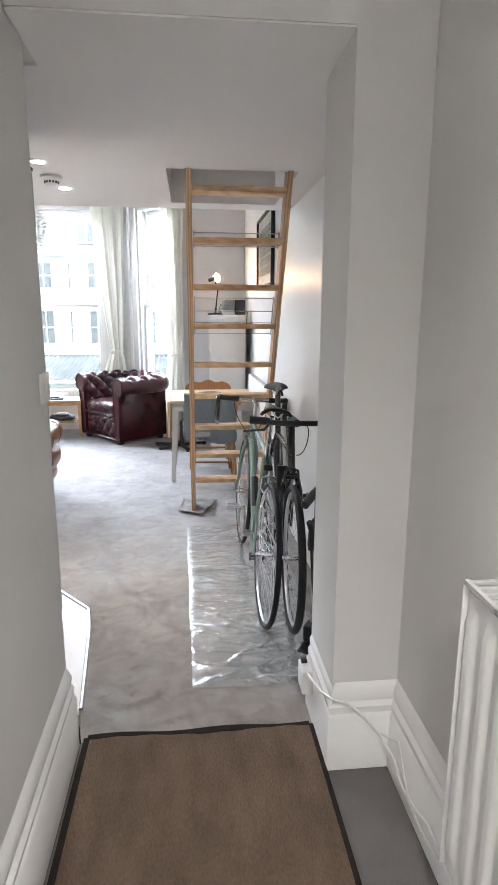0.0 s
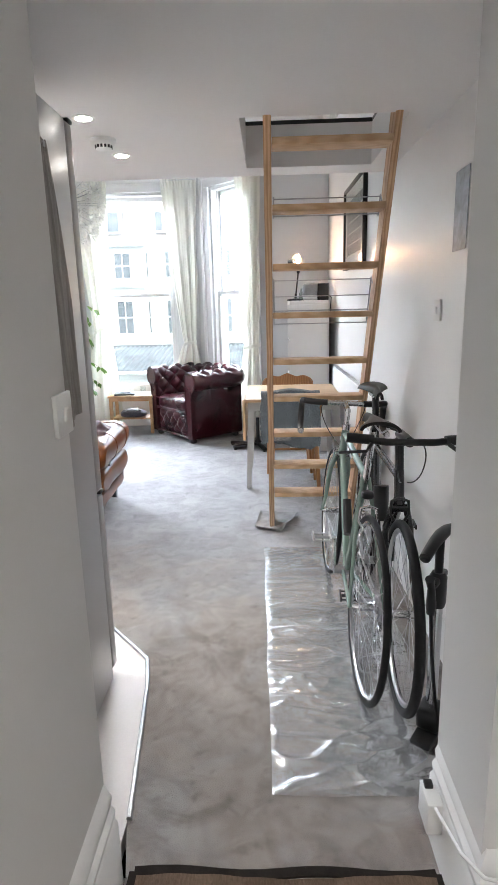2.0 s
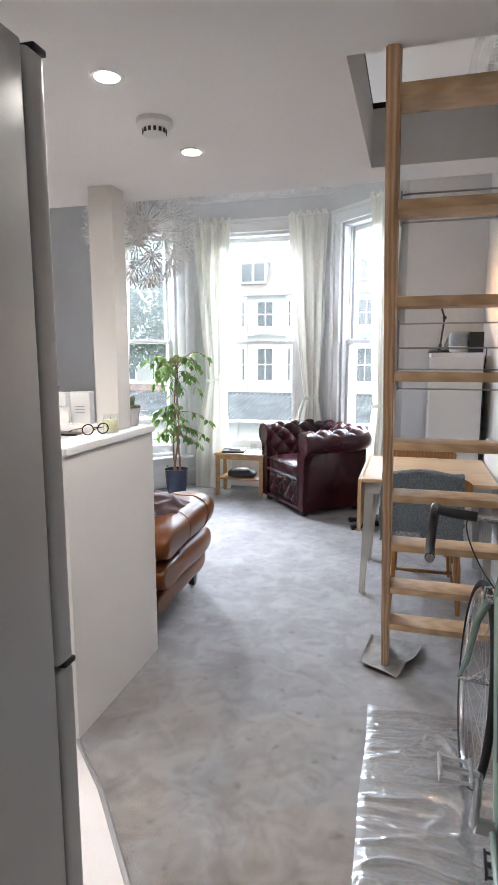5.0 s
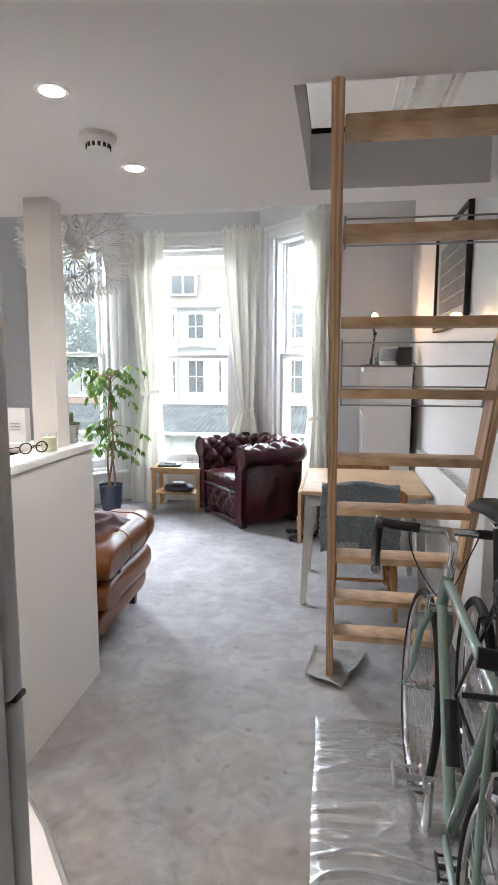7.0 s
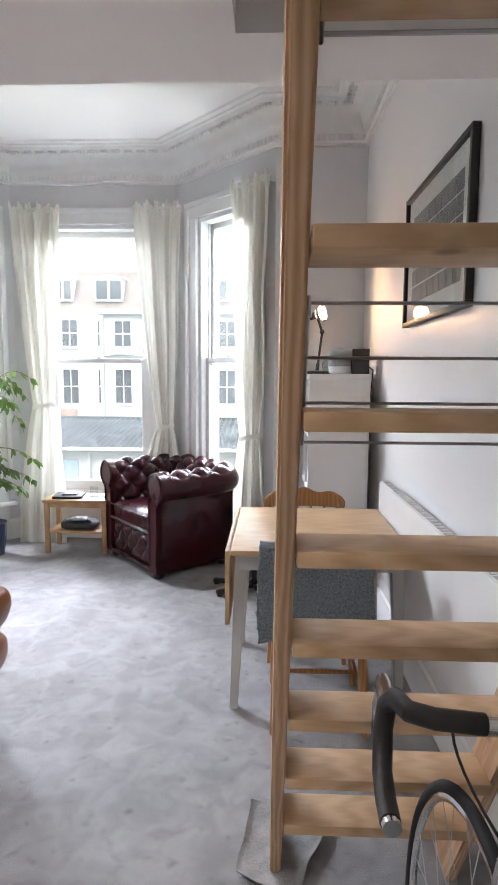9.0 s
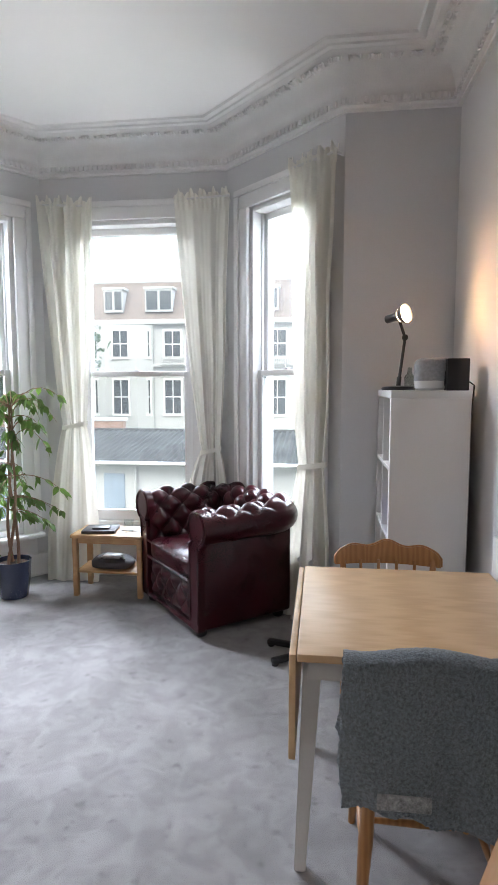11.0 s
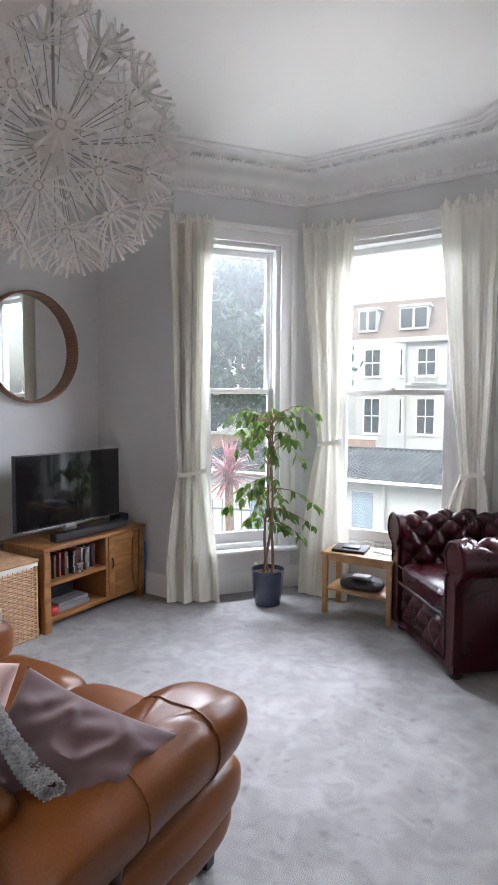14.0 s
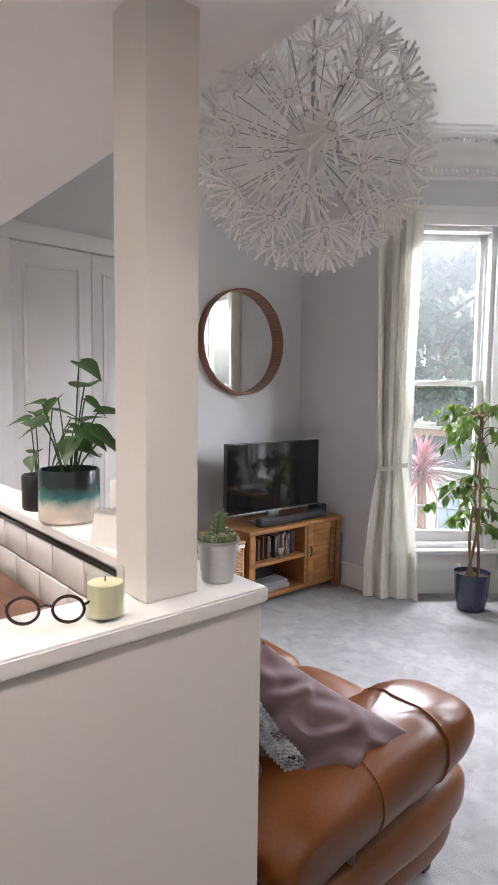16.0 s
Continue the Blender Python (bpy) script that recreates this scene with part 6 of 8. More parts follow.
M_WORKTOP = wood("dark_wood_worktop", (0.20, 0.085, 0.045), (0.11, 0.045, 0.025), 0.35, along=(0.15, 1, 1), scale=7)
kb = thing("kitchen_base_unit", pose(-1.64, 4.17, 0), "white kitchen base unit under the worktop", "cabinet")
bm = B()
box(bm, (-0.73, -0.27, 0.10), (0.73, 0.29, 0.86), 0.003)
part("carcass", bm, M_WHITE, kb)
bm = B()
box(bm, (-0.73, -0.22, 0.0), (0.73, 0.29, 0.10))
part("plinth", bm, M_WHITE, kb)
for k in range(3):
    bm = B()
    box(bm, (-0.725 + k * 0.485, -0.29, 0.12), (-0.725 + k * 0.485 + 0.478, -0.272, 0.855), 0.003)
    dr = part("door", bm, M_WHITE, kb)
    bm = B()
    tube(bm, [(-0.50 + k * 0.485, -0.292, 0.78), (-0.50 + k * 0.485, -0.315, 0.78), (-0.38 + k * 0.485, -0.315, 0.78), (-0.38 + k * 0.485, -0.292, 0.78)], 0.005, 8)
    part("handle", bm, M_STEEL, dr)
wt = thing("worktop", pose(0, 0, 0), "dark wooden kitchen worktop", "worktop")
bm = B()
box(bm, (-2.39, 3.86, 0.862), (-0.892, 4.456, 0.90), 0.004)
part("board", bm, M_WORKTOP, wt)

# ---- things on the ledge
M_WAX = material("cream_candle_wax", (0.72, 0.66, 0.44), 0.5, var=0.04)
cd = thing("jar_candle", pose(-0.803, 4.277, 1.130), "cream candle in a clear glass jar on the ledge", "candle")
bm = B()
lathe(bm, [(0.0, 0.0), (0.030, 0.0), (0.032, 0.003), (0.032, 0.078), (0.030, 0.080), (0.030, 0.004), (0.0, 0.004)], 32, caps=False)
part("jar", bm, M_CLEAR, cd, "clear glass jar")
bm = B()
lathe(bm, [(0.0, 0.006), (0.0285, 0.006), (0.0285, 0.058), (0.0, 0.060)], 32, caps=False)
part("wax", bm, M_WAX, cd)
bm = B()
tube(bm, [(0, 0, 0.059), (0.001, 0, 0.068)], 0.0012, 5)
part("wick", bm, M_BLACK, cd)

M_TORT = material("dark_tortoiseshell", (0.03, 0.012, 0.010), 0.25, var=0.5, scale=30)
sg = thing("spectacles", pose(-0.822, 4.186, 1.133, 0, 0, 58), "dark-framed round spectacles on the ledge", "spectacles")
for sx in (-1, 1):
    bm = B()
    tube(bm, [(sx * 0.034 + 0.024 * math.cos(g), 0.0, 0.024 + 0.021 * math.sin(g)) for g in [2 * math.pi * i / 28 for i in range(28)]], 0.0026, 6, closed=True)
    rm = part("rim", bm, M_TORT, sg)
    bm = B()
    lathe(bm, [(0.0, 0.0), (0.0225, 0.0)], 24, pose(sx * 0.034, 0, 0.024, 90, 0, 0) @ Matrix.Diagonal((1, 0.88, 1, 1)), caps=False)
    part("lens", bm, M_CLEAR, rm)
    bm = B()
    tube(bm, [(sx * 0.058, 0.001, 0.030), (sx * 0.063, 0.01, 0.030), (sx * 0.060, 0.09, 0.016), (sx * 0.056, 0.125, 0.004)], 0.0022, 6)
    part("temple", bm, M_TORT, sg)
bm = B()
tube(bm, [(-0.011, 0, 0.029), (0, -0.002, 0.032), (0.011, 0, 0.029)], 0.0022, 6)
part("bridge", bm, M_TORT, sg)

M_CACTUS = material("cactus_green", (0.10, 0.15, 0.07), 0.7, var=0.3, scale=40, fine=160, bump=0.5)
M_ZINC = material("zinc_pot", (0.50, 0.50, 0.50), 0.35, metal=0.9, var=0.12, scale=10, fine=90, bump=0.05)
M_SPINE = material("pale_spines", (0.6, 0.55, 0.42), 0.7, var=0.1)
ca = thing("potted_cactus", pose(-0.838, 4.535, 1.130), "small cactus group in a zinc pot on the ledge", "cactus")
bm = B()
lathe(bm, [(0.028, 0.0), (0.031, 0.002), (0.033, 0.012), (0.040, 0.075), (0.043, 0.078), (0.043, 0.084), (0.038, 0.082), (0.036, 0.070), (0.0, 0.070)], 32, caps=False)
part("pot", bm, M_ZINC, ca, "tapered zinc pot")
rr = random.Random(3)
spines = B()
for x, y, h, r, lx in ((0.0, 0.0, 0.075, 0.010, 0.012), (-0.016, 0.010, 0.036, 0.012, -0.008), (0.016, -0.006, 0.030, 0.013, 0.008), (0.004, 0.018, 0.034, 0.012, 0.0), (-0.010, -0.016, 0.026, 0.013, -0.006), (0.022, 0.012, 0.028, 0.010, 0.010)):
    bm = B()
    ribs = 10
    n = 40
    prev = None
    for i in range(9):
        t = i / 8
        rad = r * (0.8 + 0.3 * math.sin(math.pi * t)) * (1 if t < 0.8 else math.sqrt(max(0, 1 - ((t - 0.8) / 0.2) ** 2)))
        row = []
        for j in range(n):
            g = 2 * math.pi * j / n
            q = rad * (1 + 0.14 * math.cos(ribs * g))
            row.append(bm.verts.new((x + lx * t * t + q * math.cos(g), y + q * math.sin(g), 0.068 + h * t)))
        if prev:
            for j in range(n):
                bm.faces.new((prev[j], prev[(j + 1) % n], row[(j + 1) % n], row[j]))
        prev = row
        for j in range(ribs):
            g = 2 * math.pi * j / ribs
            b0 = Vector((x + lx * t * t + rad * 1.1 * math.cos(g), y + rad * 1.1 * math.sin(g), 0.068 + h * t))
            for s in range(2):
                dd = Vector((math.cos(g) + rr.uniform(-0.5, 0.5), math.sin(g) + rr.uniform(-0.5, 0.5), rr.uniform(-0.3, 0.7))) * 0.006
                tube(spines, [b0, b0 + dd], [0.0004, 0.0001], 3, caps=False)
    part("stem", bm, M_CACTUS, ca)
tagged(part("spines", spines, M_SPINE, ca), kind="stuff")
bm = B()
lathe(bm, [(0.0, 0.071), (0.036, 0.071)], 20, caps=False)
part("soil", bm, M_SOIL, ca)

# big-leaved trailing plant in a glazed pot
M_ARROW = leaf_material("arrow_leaf", (0.028, 0.065, 0.018), (0.06, 0.15, 0.03))
M_TEAL = bpy.data.materials.new("teal_and_cream_glaze")
M_TEAL.use_nodes = True
nt = M_TEAL.node_tree
tc = nt.nodes.new("ShaderNodeTexCoord")
sx_ = nt.nodes.new("ShaderNodeSeparateXYZ")
nz = nt.nodes.new("ShaderNodeTexNoise")
nz.inputs["Scale"].default_value = 25
ad = nt.nodes.new("ShaderNodeMath")
ad.operation = "MULTIPLY_ADD"
ad.inputs[1].default_value = 0.035
rp = nt.nodes.new("ShaderNodeValToRGB")
rp.color_ramp.elements[0].position, rp.color_ramp.elements[0].color = 0.060, (0.62, 0.56, 0.48, 1)
rp.color_ramp.elements[1].position, rp.color_ramp.elements[1].color = 0.125, (0.02, 0.03, 0.03, 1)
for pos, col in ((0.080, (0.30, 0.36, 0.33, 1)), (0.092, (0.04, 0.16, 0.15, 1))):
    e = rp.color_ramp.elements.new(pos)
    e.color = col
nt.links.new(tc.outputs["Object"], sx_.inputs[0])
nt.links.new(tc.outputs["Object"], nz.inputs[0])
nt.links.new(nz.outputs[0], ad.inputs[0])
nt.links.new(sx_.outputs["Z"], ad.inputs[2])
nt.links.new(ad.outputs[0], rp.inputs[0])
nt.links.new(rp.outputs[0], nt.nodes["Principled BSDF"].inputs["Base Color"])
nt.nodes["Principled BSDF"].inputs["Roughness"].default_value = 0.18


def big_leaf(bm, p, d, ln, w, up):
    """A heart-shaped leaf with a folded midrib."""
    d = Vector(d).normalized()
    s = d.cross(Vector(up)).normalized()
    n = s.cross(d).normalized()
    prev = None
    for t, k in ((-0.12, 0.35), (0.0, 0.85), (0.15, 1.0), (0.35, 0.92), (0.55, 0.68), (0.78, 0.33), (1.0, 0.01)):
        c = Vector(p) + d * (ln * max(t, 0)) - Vector((0, 0, 0.25 * ln * max(t, 0) ** 2))
        back = d * (ln * min(t, 0))
        row = [bm.verts.new(c + back + s * (w * k) + n * (0.25 * w * k)), bm.verts.new(c + s * (w * k * 0.5) + n * (0.06 * w)), bm.verts.new(c), bm.verts.new(c - s * (w * k * 0.5) + n * (0.06 * w)), bm.verts.new(c + back - s * (w * k) + n * (0.25 * w * k))]
        if prev:
            for j in range(4):
                bm.faces.new((prev[j], prev[j + 1], row[j + 1], row[j]))
        prev = row


def arrow_plant(m, label, potmat, seed, n, r=0.085, h=0.15, fixed=()):
    pl = thing("potted_plant", m, label, "plant", group="plants on the ledge")
    bm = B()
    lathe(bm, [(r * 0.92, 0.0), (r, 0.008), (r, h - 0.004), (r - 0.003, h), (r - 0.008, h - 0.002), (r - 0.009, h - 0.025), (0.0, h - 0.025)], 40, caps=False)
    part("pot", bm, potmat, pl)
    bm = B()
    lathe(bm, [(0.0, h - 0.018), (r - 0.01, h - 0.022)], 24, caps=False)
    part("soil", bm, M_SOIL, pl)
    rr = random.Random(seed)
    specs = list(fixed)
    for k in range(n):
        a = rr.uniform(0, 2 * math.pi)
        specs.append((a, rr.uniform(0.04, 0.13), rr.uniform(0.06, 0.20), rr.uniform(0.06, 0.10)))
    for a, out, up, ln in specs:
        base = Vector((0.02 * math.cos(a), 0.02 * math.sin(a), h - 0.02))
        tip = Vector((out * math.cos(a), out * math.sin(a) * 0.8, h + up))
        mid = base.lerp(tip, 0.5) + Vector((0, 0, 0.04))
        bm = B()
        tube(bm, [base.lerp(mid, t).lerp(mid.lerp(tip, t), t) for t in (0, 0.25, 0.5, 0.75, 1)], 0.0022, 6)
        stm = part("stalk", bm, M_ARROW, pl)
        bm = B()
        big_leaf(bm, tip, (math.cos(a) * 0.8 + rr.uniform(-0.4, 0.4), math.sin(a) * 0.8 + rr.uniform(-0.4, 0.4), rr.uniform(-0.5, 0.35)), ln, ln * 0.36, (rr.uniform(-0.3, 0.3), rr.uniform(-0.6, 0.1), 1))
        part("leaf", bm, M_ARROW, stm)
    return pl


arrow_plant(pose(-1.53, 4.53, 1.130), "arrowhead plant with broad leaves in a teal and cream pot", M_TEAL, 8, 13, fixed=((0.3, 0.05, 0.30, 0.10), (0.1, 0.09, 0.23, 0.12), (3.0, 0.10, 0.20, 0.10), (3.4, 0.13, 0.12, 0.10), (-0.3, 0.13, 0.10, 0.08)))
arrow_plant(pose(-1.74, 4.53, 1.130), "green houseplant in a black pot on the ledge", M_BLACK, 21, 8, r=0.06, h=0.11)

for x, y, w, h, lab in ((-1.10, 4.545, 0.05, 0.155, "white gadget box standing on the ledge"), (-1.22, 4.545, 0.04, 0.15, "white gadget box standing on the ledge")):
    bx = thing("white_box", pose(x, y, 1.130, 0, 0, 4), lab, "box", group="boxes on the ledge")
    bm = B()
    box(bm, (-w, -0.025, 0.0), (w, 0.025, h), 0.003)
    part("carton", bm, M_WHITE_PLASTIC, bx)
    bm = B()
    for k in range(3):
        box(bm, (-w * 0.5, -0.0262, h * 0.35 + k * 0.014), (w * 0.45, -0.0252, h * 0.35 + k * 0.014 + 0.005))
    part("print_bars", bm, M_STEEL, bx, "grey printed lines")
cal = thing("spiral_calendar", pose(-1.20, 4.49, 1.130, 0, 0, 20), "small white spiral desk calendar on the ledge", "calendar")
for s in (-1, 1):
    bm = B()
    box(bm, (-0.05, -0.001, 0.0), (0.05, 0.001, 0.085), m=pose(0, s * 0.02, 0, s * 14, 0, 0))
    part("page", bm, M_MATBOARD, cal)
bm = B()
for k in range(12):
    x = -0.045 + k * 0.008
    tube(bm, [(x, 0.007 * math.cos(g), 0.083 + 0.007 * math.sin(g)) for g in [2 * math.pi * i / 10 for i in range(10)]], 0.0009, 4, closed=True)
part("spiral", bm, M_STEEL, cal)
tst = thing("toaster", pose(-1.75, 4.22, 0.90), "black kitchen toaster on the worktop", "toaster")
bm = B()
box(bm, (-0.09, -0.14, 0.0), (0.09, 0.14, 0.18), 0.03, seg=4)
part("body", bm, M_BLACK, tst)
bm = B()
box(bm, (-0.05, -0.10, 0.178), (-0.02, 0.10, 0.1815))
box(bm, (0.02, -0.10, 0.178), (0.05, 0.10, 0.1815))
part("slots", bm, M_STEEL, tst)

# built-in cupboard doors on the left wall
cu = thing("built_in_cupboard", pose(XL, 5.48, 0), "tall white panelled built-in cupboard, closed", "cupboard")
bm = B()
for lo, hi in (((0, 0.50, 0), (0.05, 0.60, 2.36)), ((0, -0.60, 0), (0.05, -0.50, 2.36)), ((0, -0.60, 2.36), (0.05, 0.60, 2.46))):
    box(bm, lo, hi, 0.004)
part("frame", bm, M_TRIM, cu)
for y0 in (-0.498, 0.002):
    bm = B()
    box(bm, (0.0, y0, 0.02), (0.026, y0 + 0.496, 2.355), 0.002)
    dr = part("door", bm, M_TRIM, cu, "white panelled door")
    bm = B()
    for z0, z1 in ((0.16, 1.18), (1.34, 2.24)):
        for lo, hi in (((0.026, y0 + 0.07, z0), (0.036, y0 + 0.09, z1)), ((0.026, y0 + 0.406, z0), (0.036, y0 + 0.426, z1)), ((0.026, y0 + 0.09, z0), (0.036, y0 + 0.406, z0 + 0.02)), ((0.026, y0 + 0.09, z1 - 0.02), (0.036, y0 + 0.406, z1))):
            box(bm, lo, hi, 0.004)
    part("panel_moulding", bm, M_TRIM, dr)
    bm = B()
    yh = y0 + (0.465 if y0 < 0 else 0.03)
    lathe(bm, [(0.006, 0.0), (0.006, 0.02), (0.014, 0.03), (0.012, 0.04), (0.0, 0.042)], 16, pose(0.026, yh, 1.1, 0, 90, 0))
    part("knob", bm, M_STEEL, dr)

# fridge, its side towards the walkway
M_FRIDGE = material("silver_grey_enamel", (0.45, 0.45, 0.445), 0.4, metal=0.3, var=0.04, scale=4, fine=160, bump=0.04)
fr = thing("fridge_freezer", pose(-0.592, 2.845, 0) @ Matrix.Diagonal((1, 1, 1.022, 1)), "tall silver-grey fridge freezer at the kitchen's edge", "fridge")
bm = B()
box(bm, (-0.30, -0.33, 0.02), (0.30, 0.25, 1.985), 0.006)
part("cabinet", bm, M_FRIDGE, fr)
for z0, z1, lab in ((0.05, 0.755, "lower freezer door"), (0.765, 1.985, "upper fridge door")):
    bm = B()
    box(bm, (-0.30, 0.262, z0), (0.30, 0.32, z1), 0.012, seg=3)
    dr = part("door", bm, M_FRIDGE, fr, lab)
    bm = B()
    zc = z1 - 0.2 if z0 < 0.5 else z0 + 0.25
    tube(bm, [(-0.24, 0.32, zc - 0.12), (-0.24, 0.35, zc - 0.10), (-0.24, 0.35, zc + 0.10), (-0.24, 0.32, zc + 0.12)], 0.008, 8)
    part("handle", bm, M_STEEL, dr)
for z in (0.76, 1.99):
    bm = B()
    box(bm, (0.26, 0.285, z - 0.006), (0.301, 0.326, z + 0.007), 0.003)
    part("hinge", bm, M_BLACK, fr)
for x in (-0.26, 0.26):
    bm = B()
    box(bm, (x - 0.02, -0.28, 0.0), (x + 0.02, 0.22, 0.022))
    part("foot", bm, M_BLACK, fr)
M_TOWEL = material("grey_striped_linen", (0.40, 0.38, 0.355), 0.95, var=0.35, scale=3, fine=260, bump=0.6, dist=0.003, stretch=(1, 26, 1), spec=0.1)
tt = thing("tea_towel", pose(-0.285, 2.80, 1.88), "grey striped tea towel hung on the fridge's side", "towel")
bm = B()
lathe(bm, [(0.012, 0.0), (0.012, 0.006), (0.006, 0.010), (0.006, 0.022), (0.010, 0.026), (0.0, 0.028)], 14, pose(0, 0, 0, 0, 90, 0))
part("hook", bm, M_STEEL, tt, "small round steel hook")


def towel(u, v):
    w = 0.02 + 0.085 * min(1.0, v * 1.8) ** 0.7
    z = 0.012 - 0.80 * v + 0.05 * (u - 0.4) * v
    fold = 0.012 * math.sin(11 * u + 2 * v) * (0.4 + 0.6 * v) + 0.006 * math.sin(25 * u + 1)
    return (0.022 + fold * 0.6 + 0.004 * v, (u - 0.5) * 2 * w + 0.012 * math.sin(4 * v), z)


bm = B()
sheet(bm, towel, 40, 60)
thicken(bm, 0.002)
part("cloth", bm, M_TOWEL, tt)

# ---------------------------------------------------------------- hall
mt_ = thing("door_mat", pose(0, 0, 0), "long brown coir runner with black bound edge", "mat")
bm = B()
sheet(bm, lambda u, v: (-0.024 + 0.768 * u, -1.2 + (3.492 + 0.006 * math.sin(9 * u)) * v, 0.008 + 0.0015 * math.sin(40 * u) * math.sin(30 * v)), 60, 80)
thicken(bm, 0.008)
part("coir", bm, M_COIR, mt_)
bm = B()
for pts in ([(-0.032, -1.23, 0.006), (-0.032, 2.305, 0.006)], [(0.748, -1.23, 0.006), (0.748, 2.305, 0.006)], [(-0.032 + 0.780 * i / 14, 2.305 + 0.006 * math.sin(i * 0.9), 0.007) for i in range(15)]):
    for p, q in zip(pts, pts[1:]):
        d = (Vector(q) - Vector(p)).normalized()
        n_ = Vector((-d.y, d.x, 0)) * 0.013
        vs = [bm.verts.new(Vector(c) + o) for c, o in ((p, n_), (p, -n_), (q, -n_), (q, n_))]
        up_ = [bm.verts.new(v.co + Vector((0, 0, 0.007))) for v in vs]
        bm.faces.new(up_)
        for i in range(4):
            j = (i + 1) % 4
            bm.faces.new((vs[i], vs[j], up_[j], up_[i]))
bmesh.ops.recalc_face_normals(bm, faces=bm.faces[:])
part("binding", bm, material("black_cotton_binding", (0.022, 0.018, 0.016), 0.95, var=0.3, scale=20, fine=240, bump=0.6, dist=0.002, spec=0.1), mt_, "black bound edge")

rd = thing("radiator", pose(0.988, 1.135, 0.064), "white ribbed panel radiator on the hall wall", "radiator")
bm = B()


def ribbed(u, v):
    y = 0.445 - 1.3 * u
    x = -0.075 - 0.010 * (0.5 + 0.5 * math.copysign(min(1, abs(math.sin(math.pi * y / 0.0333)) * 2.2), math.sin(math.pi * y / 0.0333)))
    if v < 0.06 or v > 0.94:
        x = -0.076
    return (x, y, 0.14 + 0.68 * v)


sheet(bm, ribbed, 234, 24)
thicken(bm, 0.002)
part("front_panel", bm, M_WHITE_PLASTIC, rd, angle=50)
for y0, y1 in ((0.443, 0.447), (-0.857, -0.853)):
    bm = B()
    box(bm, (-0.088, y0, 0.135), (-0.012, y1, 0.84), 0.001)
    part("end_panel", bm, M_WHITE_PLASTIC, rd)
bm = B()
for k in range(44):
    y = 0.44 - k * 0.0293
    box(bm, (-0.088, y - 0.012, 0.838), (-0.012, y, 0.844))
box(bm, (-0.088, -0.853, 0.836), (-0.078, 0.443, 0.846))
box(bm, (-0.022, -0.853, 0.836), (-0.012, 0.443, 0.846))
part("top_grille", bm, M_WHITE_PLASTIC, rd)
bm = B()
box(bm, (-0.04, -0.80, 0.15), (0.003, 0.40, 0.82))
part("convector", bm, M_STEEL, rd)
bm = B()
tube(bm, [(-0.05, 0.42, 0.16), (-0.05, 0.42, -0.068)], 0.011, 10)
part("pipe", bm, M_WHITE_PLASTIC, rd)


def plate(name, m, w, h, label, rocker=True):
    """A switch or socket plate that lies on the local xz plane and faces -y."""
    sp_ = thing(name, m, label, "switch")
    bm = B()
    box(bm, (-w / 2, -0.010, -h / 2), (w / 2, 0.0, h / 2), 0.003)
    pl = part("plate", bm, M_WHITE_PLASTIC, sp_)
    if rocker:
        bm = B()
        box(bm, (-0.008, -0.015, -0.014), (0.008, -0.009, 0.014), 0.002, m=pose(0, 0, 0, 6, 0, 0))
        part("rocker", bm, M_WHITE_PLASTIC, pl)
    return sp_


plate("light_switch", pose(xr(3.61) - 0.0005, 3.57, 1.403, 0, 0, -90), 0.086, 0.086, "white light switch on the living room wall")
plate("light_switch", pose(-0.0845, 2.25, 1.235, 0, 0, 90), 0.086, 0.086, "white light switch at the hall wall's end")
plate("thermostat", pose(-0.0845, 1.60, 1.215, 0, 0, 90), 0.08, 0.10, "white control box on the hall wall")
plate("door_entry_panel", pose(-0.0845, 1.625, 1.530, 0, 0, 90), 0.09, 0.145, "white door entry panel on the hall wall")
pcd = thing("photo_card", pose(xr(3.365) - 0.001, 3.365, 1.76, 0, 0, -90), "small grey photo card stuck on the wall", "photo")
bm = B()
box(bm, (-0.075, -0.002, -0.14), (0.075, 0.0, 0.14))
part("card", bm, material("blue_grey_photo", (0.30, 0.33, 0.38), 0.4, var=0.5, scale=14, fine=40, bump=0.0), pcd)
ik = thing("wall_box", pose(0.9895, 1.28, 1.52, 0, 0, -90), "small dark plate on the hall wall", "wall plate")
bm = B()
box(bm, (-0.03, -0.012, -0.04), (0.03, 0.0, 0.04), 0.003)
part("plate", bm, M_STEEL, ik)
sk = thing("socket_box", pose(0.760, 2.36, 0.165), "white surface-mounted socket on the skirting", "socket")
bm = B()
box(bm, (-0.040, -0.042, -0.045), (-0.0005, 0.042, 0.045), 0.004)
part("box", bm, M_WHITE_PLASTIC, sk)
bm = B()
box(bm, (-0.034, 0.010, 0.045), (-0.012, 0.032, 0.058), 0.003)
part("switch", bm, M_BLACK, sk)
wc = thing("white_cable", pose(0, 0, 0), "loose white cable along the hall skirting", "cable")
bm = B()
pts = [(0.738, 2.33, 0.20), (0.748, 2.16, 0.245), (0.773, 2.090, 0.262), (0.82, 2.088, 0.25), (0.87, 2.087, 0.20), (0.93, 2.080, 0.13), (0.955, 2.02, 0.09), (0.957, 1.95, 0.055), (0.956, 1.85, 0.075), (0.957, 1.76, 0.11), (0.957, 1.62, 0.09), (0.957, 1.4, 0.06), (0.957, 1.0, 0.05)]
tube(bm, pts, 0.0042, 8)
part("cord", bm, M_WHITE_PLASTIC, wc)
bm = B()
tube(bm, [(0.93, 2.083, 0.135), (0.957, 2.00, 0.17), (0.956, 1.90, 0.06), (0.957, 1.80, 0.05), (0.957, 1.5, 0.13)], 0.003, 6)
